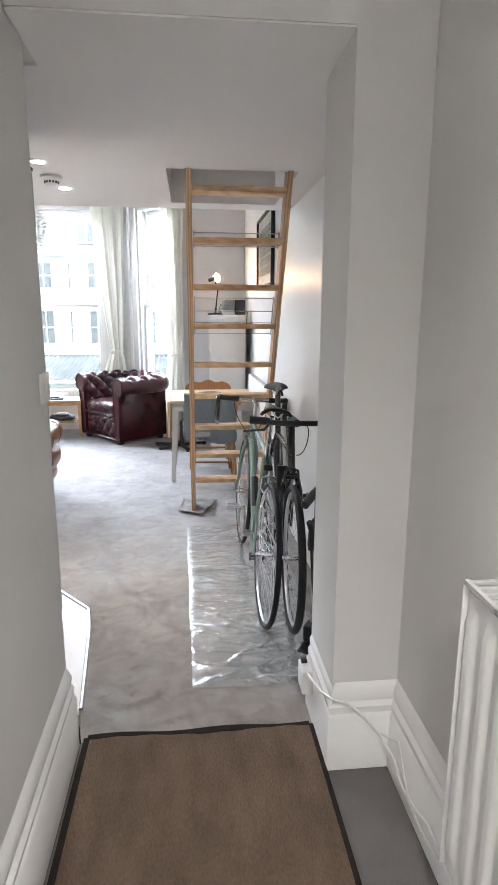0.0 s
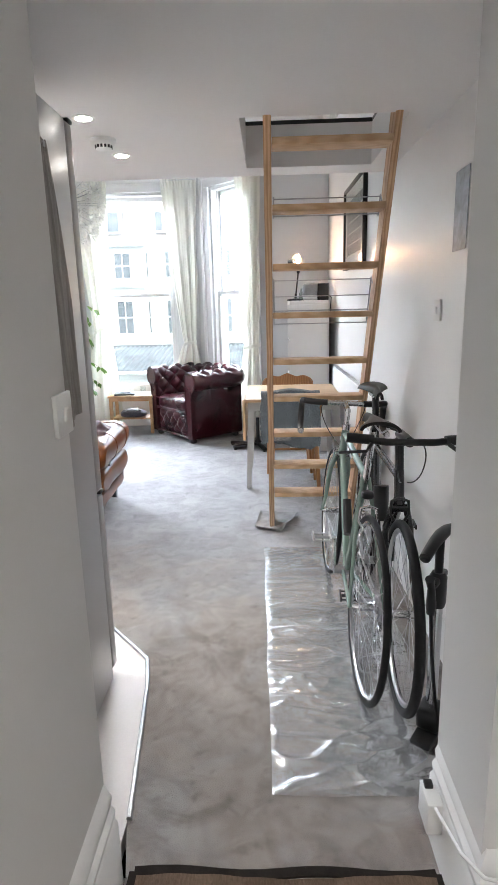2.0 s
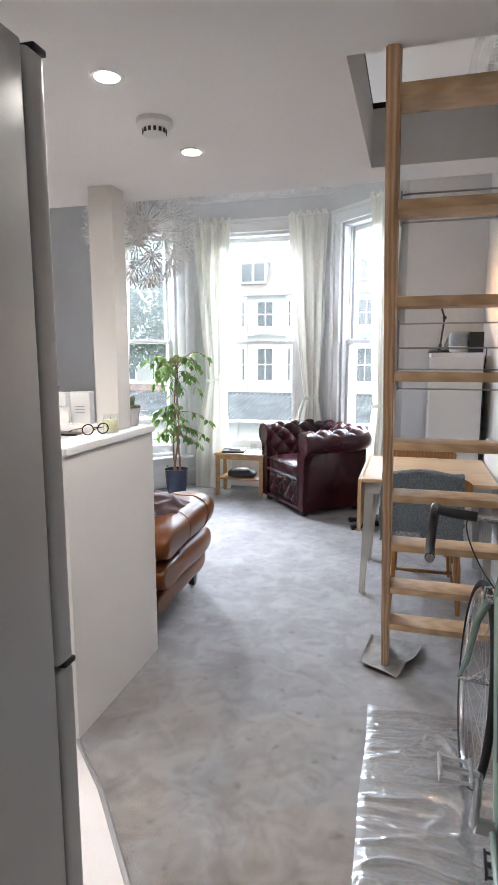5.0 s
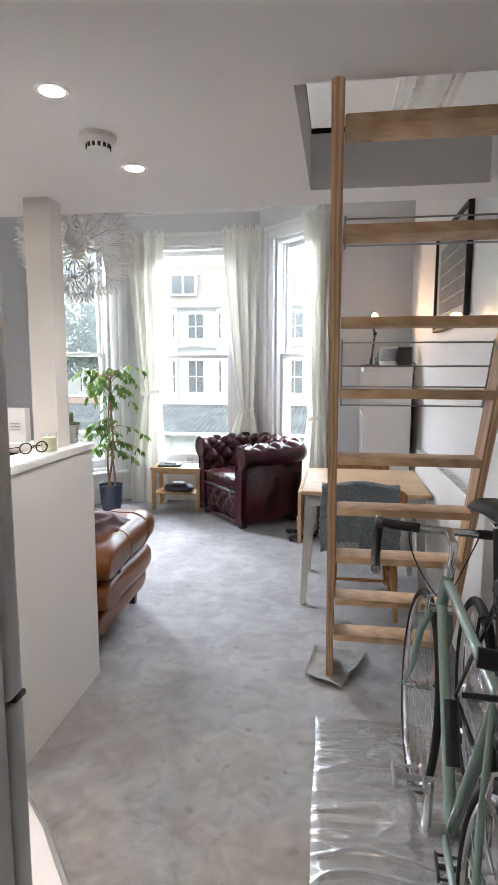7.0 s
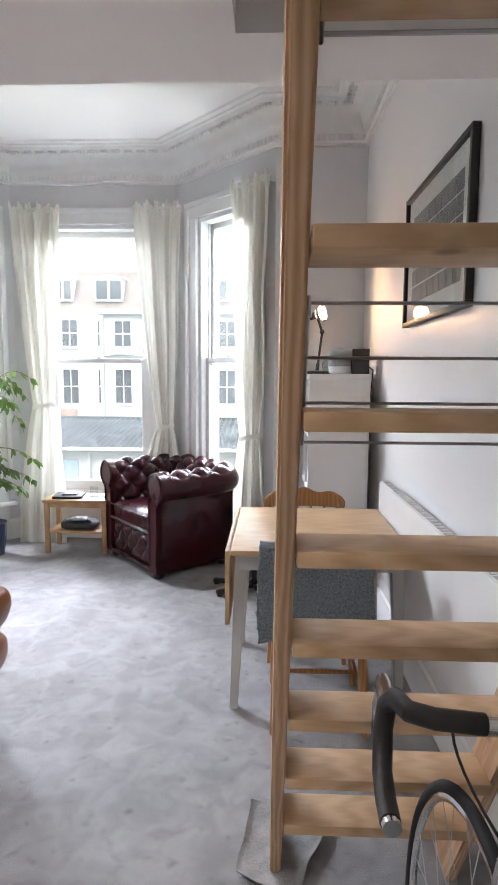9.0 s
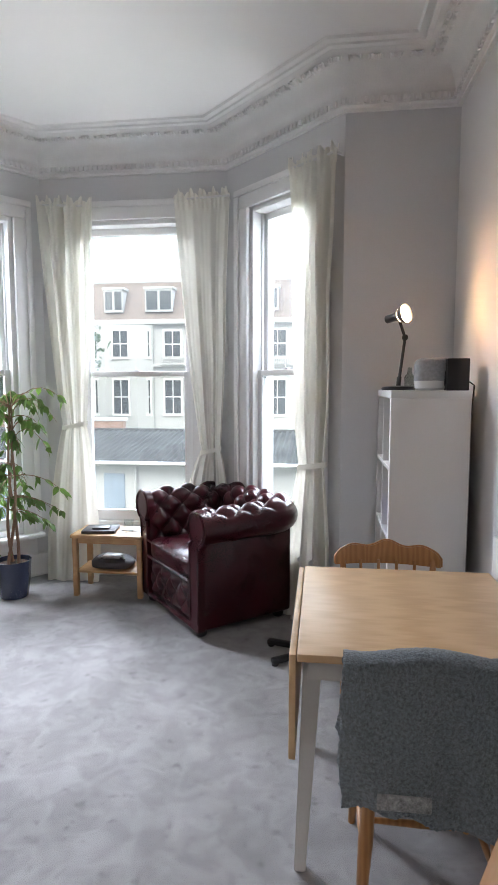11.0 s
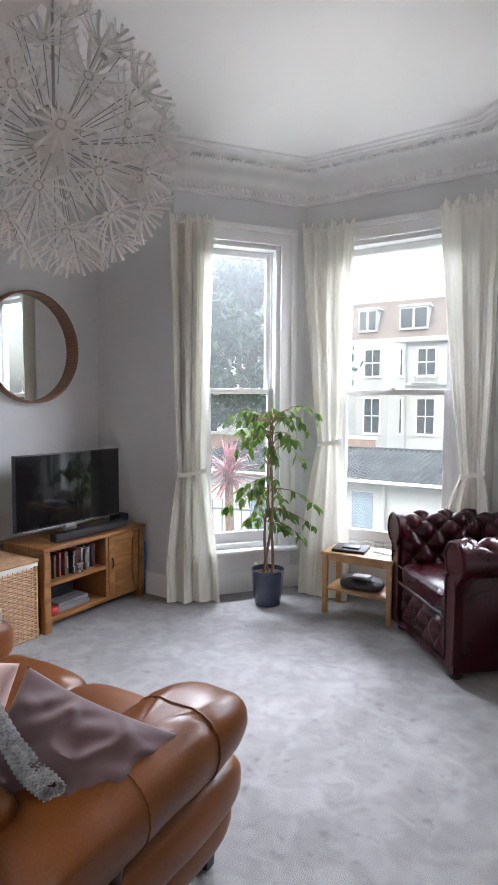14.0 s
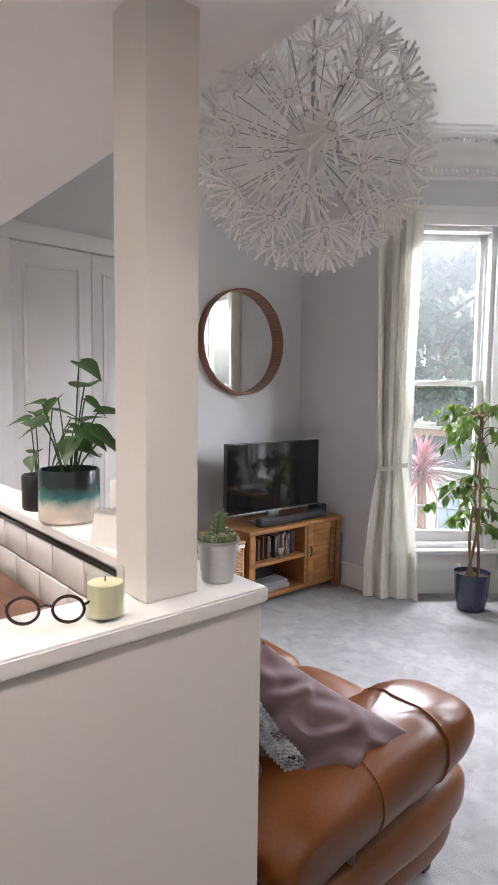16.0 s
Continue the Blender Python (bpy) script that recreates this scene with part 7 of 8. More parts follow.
part("thin_cord", bm, M_WHITE_PLASTIC, wc)

# ---------------------------------------------------------------- plastic sheet under the bicycles
M_FILM = bpy.data.materials.new("polythene_with_painted_sheen")
M_FILM.use_nodes = True
nt = M_FILM.node_tree
N_, L_ = nt.nodes, nt.links
N_.remove(N_["Principled BSDF"])
tr = N_.new("ShaderNodeBsdfTransparent")
tr.inputs[0].default_value = (0.93, 0.935, 0.94, 1)
go = N_.new("ShaderNodeBsdfGlossy")
go.inputs["Roughness"].default_value = 0.17
# bluish diffuse share stands in for window light reflected off the clear film
df = N_.new("ShaderNodeBsdfDiffuse")
df.inputs[0].default_value = (0.73, 0.77, 0.82, 1)
m1 = N_.new("ShaderNodeMixShader")
m1.inputs[0].default_value = 0.34
m2 = N_.new("ShaderNodeMixShader")
m2.inputs[0].default_value = 0.46
L_.new(tr.outputs[0], m1.inputs[1])
L_.new(df.outputs[0], m1.inputs[2])
L_.new(m1.outputs[0], m2.inputs[1])
L_.new(go.outputs[0], m2.inputs[2])
nzz = N_.new("ShaderNodeTexNoise")
nzz.inputs["Scale"].default_value = 22
bpp = N_.new("ShaderNodeBump")
bpp.inputs["Strength"].default_value = 0.35
bpp.inputs["Distance"].default_value = 0.01
tcc = N_.new("ShaderNodeTexCoord")
L_.new(tcc.outputs["Object"], nzz.inputs[0])
L_.new(nzz.outputs[0], bpp.inputs["Height"])
L_.new(bpp.outputs[0], go.inputs["Normal"])
L_.new(m2.outputs[0], N_["Material Output"].inputs[0])
ps_ = thing("plastic_sheet", pose(0, 0, 0), "clear crinkled plastic sheet under the bicycles", "plastic sheet")


def film(u, v):
    x, y = 0.295 + 0.036 * (1 - v) + (0.605 - 0.036 * (1 - v)) * u, 2.555 + 1.83 * v
    bend = 0.13 * noise.noise(Vector((x * 2.4, y * 3.0, 0.3)))
    fold = (y + bend + 0.10 * (x - 0.6) * noise.noise(Vector((y * 2.2, 3.0, 1.0)))) / 0.070
    n2 = noise.noise(Vector((x * 5 - 0.8 * y, y * 13, 4)))
    n3 = noise.noise(Vector((x * 2.2, y * 2.4, 8)))
    tri_ = abs((fold % 1.0) - 0.5) * 2
    hump = max(0.0, noise.noise(Vector((x * 2.0, math.floor(fold) * 3.7, 6.0))) + 0.35)
    n4 = noise.noise(Vector((x * 3.0 + 2.2 * y, y * 6.0 - 1.5 * x, 11)))
    w = 0.010 * (1 - tri_) ** 3 * hump + (1 - min(1, abs(n2) * 3.5)) ** 2 * 0.009 * max(0.0, 0.5 + 1.3 * n3) + (1 - min(1, abs(n4) * 6)) ** 2 * 0.010 * max(0.0, 0.6 - n3)
    w += 0.005 * max(0.0, n3)
    e = min(1.0, u / 0.03, v / 0.015, (1 - v) / 0.02)
    return (x + 0.01 * noise.noise(Vector((y * 3, 1, 1))), y + 0.008 * noise.noise(Vector((x * 5, 2, v))), 0.003 + w * max(0.12, e))


bm = B()
sheet(bm, film, 90, 320)
part("film", bm, M_FILM, ps_, angle=180)


# ---------------------------------------------------------------- bicycles
M_MINT = material("mint_green_bike_paint", (0.19, 0.265, 0.228), 0.22, var=0.06, scale=10, fine=120, bump=0.02, coat=0.5)
M_BIKEBLACK = material("black_bike_paint", (0.015, 0.015, 0.017), 0.25, var=0.15, scale=10, fine=120, bump=0.02, coat=0.4)
M_TYRE = material("black_tyre", (0.012, 0.012, 0.013), 0.7, var=0.25, scale=30, fine=200, bump=0.3, spec=0.3)
M_ALU = material("polished_alloy", (0.66, 0.66, 0.67), 0.2, metal=1.0, var=0.06, scale=20, fine=150, bump=0.02)
M_TAPE = material("black_bar_tape", (0.014, 0.012, 0.012), 0.55, var=0.3, scale=60, fine=200, bump=0.4)
M_SADDLE = material("dark_saddle_leather", (0.014, 0.013, 0.013), 0.5, var=0.3, scale=20, fine=160, bump=0.1, spec=0.25)


def ring(bm, c, r, rt, n=56, k=8, flat=1.0):
    """A hoop round the y axis."""
    t = bmesh.new()
    rows = []
    for i in range(n):
        a = 2 * math.pi * i / n
        rows.append([t.verts.new((c[0] + (r + rt * math.cos(b)) * math.cos(a), c[1] + rt * flat * math.sin(b), c[2] + (r + rt * math.cos(b)) * math.sin(a))) for b in [2 * math.pi * j / k for j in range(k)]])
    for i in range(n):
        for j in range(k):
            t.faces.new((rows[i][j], rows[i][(j + 1) % k], rows[(i + 1) % n][(j + 1) % k], rows[(i + 1) % n][j]))
    bmesh.ops.recalc_face_normals(t, faces=t.faces[:])
    merge(bm, t)


def bike_wheel(bk_, x, tyre_r, rim_mat):
    z = 0.34
    bm = B()
    ring(bm, (x, 0, z), 0.34 - tyre_r, tyre_r, 72, 10)
    wh = part("wheel", bm, M_TYRE, bk_, "spoked wheel with black tyre")
    bm = B()
    ring(bm, (x, 0, z), 0.34 - 2 * tyre_r - 0.006, 0.0095, 64, 8, 0.9)
    part("rim", bm, rim_mat, wh, "alloy rim")
    bm = B()
    tube(bm, [(x, -0.055, z), (x, -0.04, z), (x, 0.04, z), (x, 0.055, z)], [0.008, 0.014, 0.014, 0.008], 12)
    for s in (-0.03, 0.03):
        tube(bm, [(x, s - 0.002, z), (x, s + 0.002, z)], 0.026, 16)
    part("hub", bm, M_ALU, wh)
    bm = B()
    for i in range(28):
        a = 2 * math.pi * i / 28
        s = 0.03 if i % 2 else -0.03
        off = 0.5 if (i // 2) % 2 else -0.5
        p = (x + 0.024 * math.cos(a + off), s, z + 0.024 * math.sin(a + off))
        q = (x + (0.34 - 2 * tyre_r - 0.012) * math.cos(a), 0, z + (0.34 - 2 * tyre_r - 0.012) * math.sin(a))
        tube(bm, [p, q], 0.0011, 4, caps=False)
    tagged(part("spokes", bm, M_STEEL, wh), kind="stuff")
    return wh


def bicycle(m, label, paint, drop, fork_paint, guards):
    bk_ = thing("bicycle", m, label, "bicycle", group="bicycles by the wall")
    ra, bb, fa = Vector((0, 0, 0.34)), Vector((0.445, 0, 0.275)), Vector((1.04, 0, 0.34))
    st_ = Vector((0.235, 0, 0.80))
    h1, h0 = (Vector((0.805, 0, 0.845)), Vector((0.858, 0, 0.715))) if drop else (Vector((0.855, 0, 0.83)), Vector((0.895, 0, 0.705)))
    rt = 0.0125 if drop else 0.017
    for nm, a, b, r in (("top_tube", st_ - Vector((0, 0, 0.03)), h1 - Vector((0, 0, 0.03)), 0.0145), ("down_tube", bb, h0 + Vector((0, 0, 0.02)), 0.0165 if drop else 0.022), ("seat_tube", bb, st_, 0.0150), ("head_tube", h0, h1, 0.0185)):
        bm = B()
        tube(bm, [a, b], r, 14)
        part(nm, bm, paint, bk_)
    for s in (-1, 1):
        bm = B()
        tube(bm, [bb + Vector((-0.02, s * 0.02, 0)), Vector((0.2, s * 0.042, 0.31)), ra + Vector((0, s * 0.064, 0))], [0.010, 0.009, 0.007], 10)
        part("chain_stay", bm, paint, bk_)
        bm = B()
        tube(bm, [st_ + Vector((0, s * 0.012, -0.03)), Vector((0.12, s * 0.042, 0.55)), ra + Vector((0, s * 0.064, 0))], [0.008, 0.008, 0.006], 10)
        part("seat_stay", bm, paint, bk_)
        bm = B()
        tube(bm, [h0 + Vector((0.004, s * 0.025, -0.01)), Vector((0.895, s * 0.045, 0.62)), Vector((0.955, s * 0.05, 0.45)), fa + Vector((0, s * 0.055, 0))], [0.013, 0.012, 0.010, 0.007], 10)
        part("fork_blade", bm, fork_paint, bk_)
    bm = B()
    tube(bm, [h0 + Vector((0.004, -0.034, -0.01)), h0 + Vector((0.004, 0.034, -0.01))], 0.016, 12)
    part("fork_crown", bm, M_ALU if drop else fork_paint, bk_)
    rim = M_ALU if drop else M_STEEL
    bike_wheel(bk_, 0.0, rt, rim)
    bike_wheel(bk_, 1.04, rt, rim)
    # saddle
    bm = B()
    tube(bm, [st_ - Vector((0, 0, 0.05)), st_ + (Vector((-0.055, 0, 0.17)) if drop else Vector((-0.09, 0, 0.195)))], 0.0135 if drop else 0.0165, 12)
    part("seat_post", bm, M_ALU if drop else M_BLACK, bk_)
    sc = st_ + (Vector((-0.05, 0, 0.195)) if drop else Vector((-0.085, 0, 0.215)))

    def sad(u, v):
        x = 0.14 - 0.27 * u
        w = 0.018 + 0.052 * max(0, (u - 0.38) / 0.62) ** 1.3 * 1.25
        if u > 0.93:
            w *= 1 - 1.5 * (u - 0.93)
        s = (v - 0.5) * 2
        return (sc.x + x, sc.y + w * math.sin(s * 1.57), sc.z + 0.018 + 0.010 * math.sin(u * 3) + 0.014 * u * u - 0.035 * (1 - math.cos(s * 1.57)) )

    bm = B()
    sheet(bm, sad, 26, 16)
    thicken(bm, 0.012)
    sd_ = part("saddle", bm, M_SADDLE, bk_, "dark leather saddle", angle=70)
    bm = B()
    for s in (-0.02, 0.02):
        tube(bm, [sc + Vector((0.11, s * 0.5, 0.004)), sc + Vector((0.04, s, -0.022)), sc + Vector((-0.06, s, -0.022)), sc + Vector((-0.115, s * 1.6, 0.006))], 0.0035, 6)
    part("saddle_rails", bm, M_STEEL, sd_)
    # stem and bars
    if drop:
        c = Vector((0.885, 0, 0.955))
        bm = B()
        tube(bm, [h1, h1 + Vector((-0.018, 0, 0.075)), h1 + Vector((-0.015, 0, 0.09)), c], [0.0115, 0.0115, 0.0135, 0.014], 12)
        tube(bm, [h1 - Vector((0, 0, 0.004)), h1 + Vector((-0.004, 0, 0.022))], 0.020, 14)
        part("stem", bm, M_ALU, bk_, "polished quill stem")
        bm = B()
        tube(bm, [c + Vector((0, -0.10, 0)), c + Vector((0, 0.10, 0))], 0.013, 12)
        part("bar_centre", bm, M_ALU, bk_)
        for s in (-1, 1):
            pts = [c + Vector((0, s * 0.09, 0)), c + Vector((0.0, s * 0.16, 0.002)), c + Vector((0.012, s * 0.195, 0.003)), c + Vector((0.05, s * 0.205, 0.0)), c + Vector((0.085, s * 0.207, -0.03)), c + Vector((0.088, s * 0.208, -0.075)), c + Vector((0.06, s * 0.21, -0.125)), c + Vector((0.015, s * 0.212, -0.14)), c + Vector((-0.025, s * 0.214, -0.142))]
            bm = B()
            tube(bm, pts, 0.0155, 12)
            dp = part("drop_bar", bm, M_TAPE, bk_, "dropped handlebar wrapped in dark tape")
            bm = B()
            q = pts[-1]
            tube(bm, [q, q + Vector((-0.012, 0, 0))], 0.014, 10)
            part("bar_plug", bm, M_ALU, dp)
            bm = B()
            tube(bm, [pts[4], pts[4] + Vector((0.03, 0, 0.012)), pts[4] + Vector((0.045, 0, 0.02))], [0.013, 0.014, 0.010], 10)
            tube(bm, [pts[4] + Vector((0.045, 0, 0.01)), pts[4] + Vector((0.07, 0, -0.04)), pts[4] + Vector((0.055, 0, -0.11))], [0.006, 0.006, 0.004], 8)
            part("brake_lever", bm, M_ALU, dp)
            bm = B()
            ends = [c + Vector((0.02, s * 0.10, -0.01)), c + Vector((0.10, s * 0.13, -0.03)), c + Vector((0.10, s * 0.08, -0.16)), h1 + Vector((0.03, s * 0.012, -0.10))]
            arc = []
            for i_ in range(13):
                f = i_ / 12
                m_ = [p_.lerp(q_, f) for p_, q_ in zip(ends, ends[1:])]
                m_ = [p_.lerp(q_, f) for p_, q_ in zip(m_, m_[1:])]
                arc.append(m_[0].lerp(m_[1], f))
            tube(bm, arc, 0.0024, 6)
            part("brake_cable", bm, M_BLACK, bk_)
    else:
        c = Vector((1.02, 0, 0.972))
        bm = B()
        tube(bm, [h1, h1 + Vector((-0.03, 0, 0.11)), h1 + Vector((-0.025, 0, 0.13)), c], [0.017, 0.017, 0.018, 0.018], 12)
        part("stem", bm, M_BLACK, bk_)
        bm = B()
        tube(bm, [c + Vector((-0.02, -0.205, 0.01)), c + Vector((0, -0.08, 0)), c + Vector((0, 0.08, 0)), c + Vector((-0.02, 0.205, 0.01))], 0.0125, 12)
        fb_ = part("handlebar", bm, M_BLACK, bk_, "straight black handlebar")
        for s in (-1, 1):
            bm = B()
            tube(bm, [c + Vector((-0.01, s * 0.12, 0.005)), c + Vector((-0.021, s * 0.210, 0.01))], 0.0175, 12)
            part("grip", bm, M_RUBBER, fb_)
            bm = B()
            tube(bm, [c + Vector((0.01, s * 0.13, -0.005)), c + Vector((0.05, s * 0.15, -0.02)), c + Vector((0.035, s * 0.24, -0.03))], [0.008, 0.006, 0.005], 8)
            part("brake_lever", bm, M_BLACK, fb_)
            bm = B()
            ends = [c + Vector((0.01, s * 0.045, -0.01)), c + Vector((0.06, s * 0.055, -0.03)), c + Vector((0.04, s * 0.04, -0.14)), c + Vector((-0.06, s * 0.012, -0.16))]
            arc = []
            for i_ in range(13):
                f = i_ / 12
                m_ = [p_.lerp(q_, f) for p_, q_ in zip(ends, ends[1:])]
                m_ = [p_.lerp(q_, f) for p_, q_ in zip(m_, m_[1:])]
                arc.append(m_[0].lerp(m_[1], f))
            tube(bm, arc, 0.0025, 6)
            part("cable", bm, M_BLACK, bk_)
    # drive: chainring, cranks, pedals, chain, gears
    bm = B()
    ring(bm, (bb.x, -0.045, bb.z), 0.088, 0.005, 44, 6, 0.5)
    for k in range(5):
        a = 2 * math.pi * k / 5 + 0.3
        tube(bm, [(bb.x, -0.045, bb.z), (bb.x + 0.086 * math.cos(a), -0.045, bb.z + 0.086 * math.sin(a))], 0.005, 6)
    part("chainring", bm, M_ALU, bk_)
    bm = B()
    tube(bm, [(bb.x, -0.06, bb.z), (bb.x, 0.06, bb.z)], 0.019, 14)
    part("bottom_bracket", bm, M_STEEL, bk_)
    for s, a in ((-1, -1.35), (1, -1.35 + math.pi)):
        e = Vector((bb.x + 0.17 * math.cos(a), s * 0.075, bb.z + 0.17 * math.sin(a)))
        bm = B()
        tube(bm, [(bb.x, s * 0.062, bb.z), e], [0.013, 0.010], 10)
        cr_ = part("crank", bm, M_ALU if drop else M_BLACK, bk_)
        bm = B()
        box(bm, (e.x - 0.042, e.y + s * 0.055 - 0.04, e.z - 0.011), (e.x + 0.042, e.y + s * 0.055 - 0.032, e.z + 0.011), 0.002)
        box(bm, (e.x - 0.042, e.y + s * 0.055 + 0.032, e.z - 0.011), (e.x + 0.042, e.y + s * 0.055 + 0.04, e.z + 0.011), 0.002)
        tube(bm, [e, e + Vector((0, s * 0.09, 0))], 0.008, 8)
        for q in (-0.04, 0.04):
            tube(bm, [(e.x + q, e.y + s * 0.055 - 0.035, e.z), (e.x + q, e.y + s * 0.055 + 0.035, e.z)], 0.004, 6)
        part("pedal", bm, M_STEEL if drop else M_BLACK, cr_)
    bm = B()
    for s in (1, -1):
        tube(bm, [(bb.x, -0.045, bb.z + s * 0.088), (0.0, -0.045, 0.34 + s * 0.035)], 0.0035, 6)
    part("chain", bm, M_STEEL, bk_)
    bm = B()
    for k in range(6):
        ring(bm, (0, -0.036 - k * 0.003, 0.34), 0.044 - k * 0.004, 0.002, 28, 4)
    part("cassette", bm, M_STEEL, bk_)
    bm = B()
    box(bm, (-0.01, -0.065, 0.245), (0.02, -0.035, 0.32), 0.006)
    for zz, xx in ((0.25, 0.012), (0.20, 0.03)):
        tube(bm, [(xx, -0.052, zz), (xx, -0.040, zz)], 0.018, 14)
    part("rear_derailleur", bm, M_ALU if drop else M_BLACK, bk_)
    # brakes
    for x, z in ((0.885, 0.685), (0.10, 0.64)):
        bm = B()
        for s in (-1, 1):
            tube(bm, [(x + 0.02, 0, z + 0.05), (x + 0.025, s * 0.03, z + 0.04), (x + 0.025, s * 0.034, z - 0.01), (x + 0.022, s * 0.02, z - 0.035)], 0.006, 8)
        part("brake_caliper", bm, M_ALU if drop else M_BLACK, bk_)
    if not drop:
        bm = B()
        tube(bm, [(0.36, 0.02, 0.44), (0.33, 0.02, 0.60)], 0.036, 16)
        part("bottle", bm, M_BLACK, bk_, "black bottle in its cage")
    else:
        bm = B()
        tube(bm, [(0.50, 0.0, 0.42), (0.60, 0.0, 0.55)], 0.02, 12)
        part("pump", bm, M_BLACK, bk_)
    if guards:
        bm = B()
        blob(bm, (0.17, 0, 0.72), (0.02, 0.024, 0.016), 0.6, 0.6, 8, 12)
        part("rear_light", bm, M_BLACK, bk_)
    return bk_


bicycle(pose(0.663, 3.055, 0.006, 0, 0, 90.8) @ pose(0, 0, 0, 4.0, 0, 0), "mint green racing bicycle with dropped bars, leaning at the wall", M_MINT, True, M_MINT, True)
bicycle(pose(0.845, 4.04, 0.006, 0, 0, -92.8) @ pose(0, 0, 0, -1.0, 0, 0), "black straight-bar bicycle leaning against the wall", M_BIKEBLACK, False, M_BIKEBLACK, False)

# floor pump
fp = thing("floor_pump", pose(0.875, 2.835, 0.004, 0, 0, 56), "black and silver bicycle floor pump by the wall", "pump")
bm = B()
box(bm, (-0.11, -0.035, 0.0), (0.11, 0.035, 0.020), 0.008)
box(bm, (-0.045, -0.04, 0.018), (0.045, 0.04, 0.10), 0.015, seg=3)
part("base", bm, M_BLACK, fp)
bm = B()
tube(bm, [(0, 0, 0.09), (0, 0, 0.49)], 0.019, 18)
part("barrel", bm, M_ALU, fp, "silver barrel")
bm = B()
tube(bm, [(0, 0, 0.47), (0, 0, 0.485), (0, 0, 0.575), (0, 0, 0.59)], [0.024, 0.028, 0.028, 0.020], 18)
box(bm, (-0.060, -0.014, 0.555), (0.060, 0.014, 0.580), 0.008)
part("collar", bm, M_BLACK, fp)
bm = B()
tube(bm, [(0, 0, 0.58), (0, 0, 0.70)], 0.014, 12)
part("rod", bm, M_BLACK, fp)
bm = B()
tube(bm, [(-0.150, 0, 0.690), (-0.145, 0, 0.692), (-0.06, 0, 0.712), (0.0, 0, 0.716), (0.06, 0, 0.712), (0.145, 0, 0.692), (0.150, 0, 0.690)], [0.010, 0.017, 0.019, 0.021, 0.019, 0.017, 0.010], 14)
part("handle", bm, M_BLACK, fp, "black T-shaped grip")
bm = B()
lathe(bm, [(0.0, -0.012), (0.032, -0.012), (0.035, 0.0), (0.032, 0.012), (0.0, 0.012)], 20, pose(0, -0.045, 0.075, 90, 0, 0))
part("gauge", bm, M_BLACK, fp)
bm = B()
tube(bm, [(-0.03, -0.035, 0.06), (-0.06, -0.03, 0.16), (-0.064, -0.01, 0.34), (-0.062, 0.0, 0.49)], 0.006, 8)
hose = part("hose", bm, M_RUBBER, fp)
bm = B()
tube(bm, [(-0.062, 0, 0.47), (-0.062, 0, 0.50), (-0.066, 0, 0.56), (-0.085, 0, 0.60)], [0.013, 0.017, 0.012, 0.015], 12)
part("chuck", bm, M_BLACK, hose, "black valve head clipped to the collar")

# ---------------------------------------------------------------- cornice ornament
corn_ob = bpy.data.objects["cornice"]


def along(path, step, offset):
    """Places along a path at a distance to its right, with the way's angle."""
    out = []
    for i in range(len(path) - 1):
        a, b = Vector((*path[i], 0)), Vector((*path[i + 1], 0))
        d = (b - a).normalized()
        n = Vector((d.y, -d.x, 0))
        trim = []
        for j in (i, i + 1):
            if 0 < j < len(path) - 1:
                d0 = (Vector((*path[j], 0)) - Vector((*path[j - 1], 0))).normalized()
                d1 = (Vector((*path[j + 1], 0)) - Vector((*path[j], 0))).normalized()
                turn = math.atan2(d0.x * d1.y - d0.y * d1.x, d0.dot(d1))
                trim.append(-offset * math.tan(turn / 2))
            else:
                trim.append(0.0)
        ln = (b - a).length - trim[0] - trim[1]
        k = max(1, int(ln / step))
        for q in range(k):
            p = a + d * (trim[0] + (q + 0.5) * ln / k) + n * offset
            out.append((p, math.atan2(d.y, d.x)))
    return out


bm = B()
for p, g in along(CORN_PATH, 0.036, 0.046):
    if p.y > 4.9:
        box(bm, (-0.010, -0.008, CEIL - 0.228), (0.010, 0.008, CEIL - 0.197), 0.002, m=Matrix.Translation(p) @ Matrix.Rotation(g, 4, "Z"), seg=1)
tagged(part("dentils", bm, M_PLASTER, corn_ob, "row of small plaster dentils"), kind="stuff")
bm = B()
rr = random.Random(6)
for k, (p, g) in enumerate(along(CORN_PATH, 0.050, 0.175)):
    if p.y < 4.9:
        continue
    z = CEIL - 0.050
    m = Matrix.Translation((p.x, p.y, z)) @ Matrix.Rotation(g, 4, "Z") @ Matrix.Rotation(radians(16), 4, "X")
    s = 1 if k % 2 else -1
    t = bmesh.new()
    for a, r0, w in ((0.0, 0.034, 0.009), (0.9, 0.030, 0.008), (-0.9, 0.030, 0.008), (1.8, 0.024, 0.007), (-1.8, 0.024, 0.007)):
        c = Vector((s * r0 * 0.55 * math.cos(a), r0 * 0.75 * math.sin(a), -0.004))
        q = Matrix.Translation(c) @ Matrix.Rotation(a * s, 4, "Z")
        b_ = bmesh.new()
        blob(b_, (0, 0, 0), (r0 * 0.55, w, 0.012 + rr.uniform(-0.002, 0.003)), 0.9, 0.9, 6, 10, m=q)
        merge(t, b_)
    t.transform(m)
    merge(bm, t)
tagged(part("leaf_scrolls", bm, M_PLASTER, corn_ob, "moulded plaster leaf ornament"), kind="stuff")

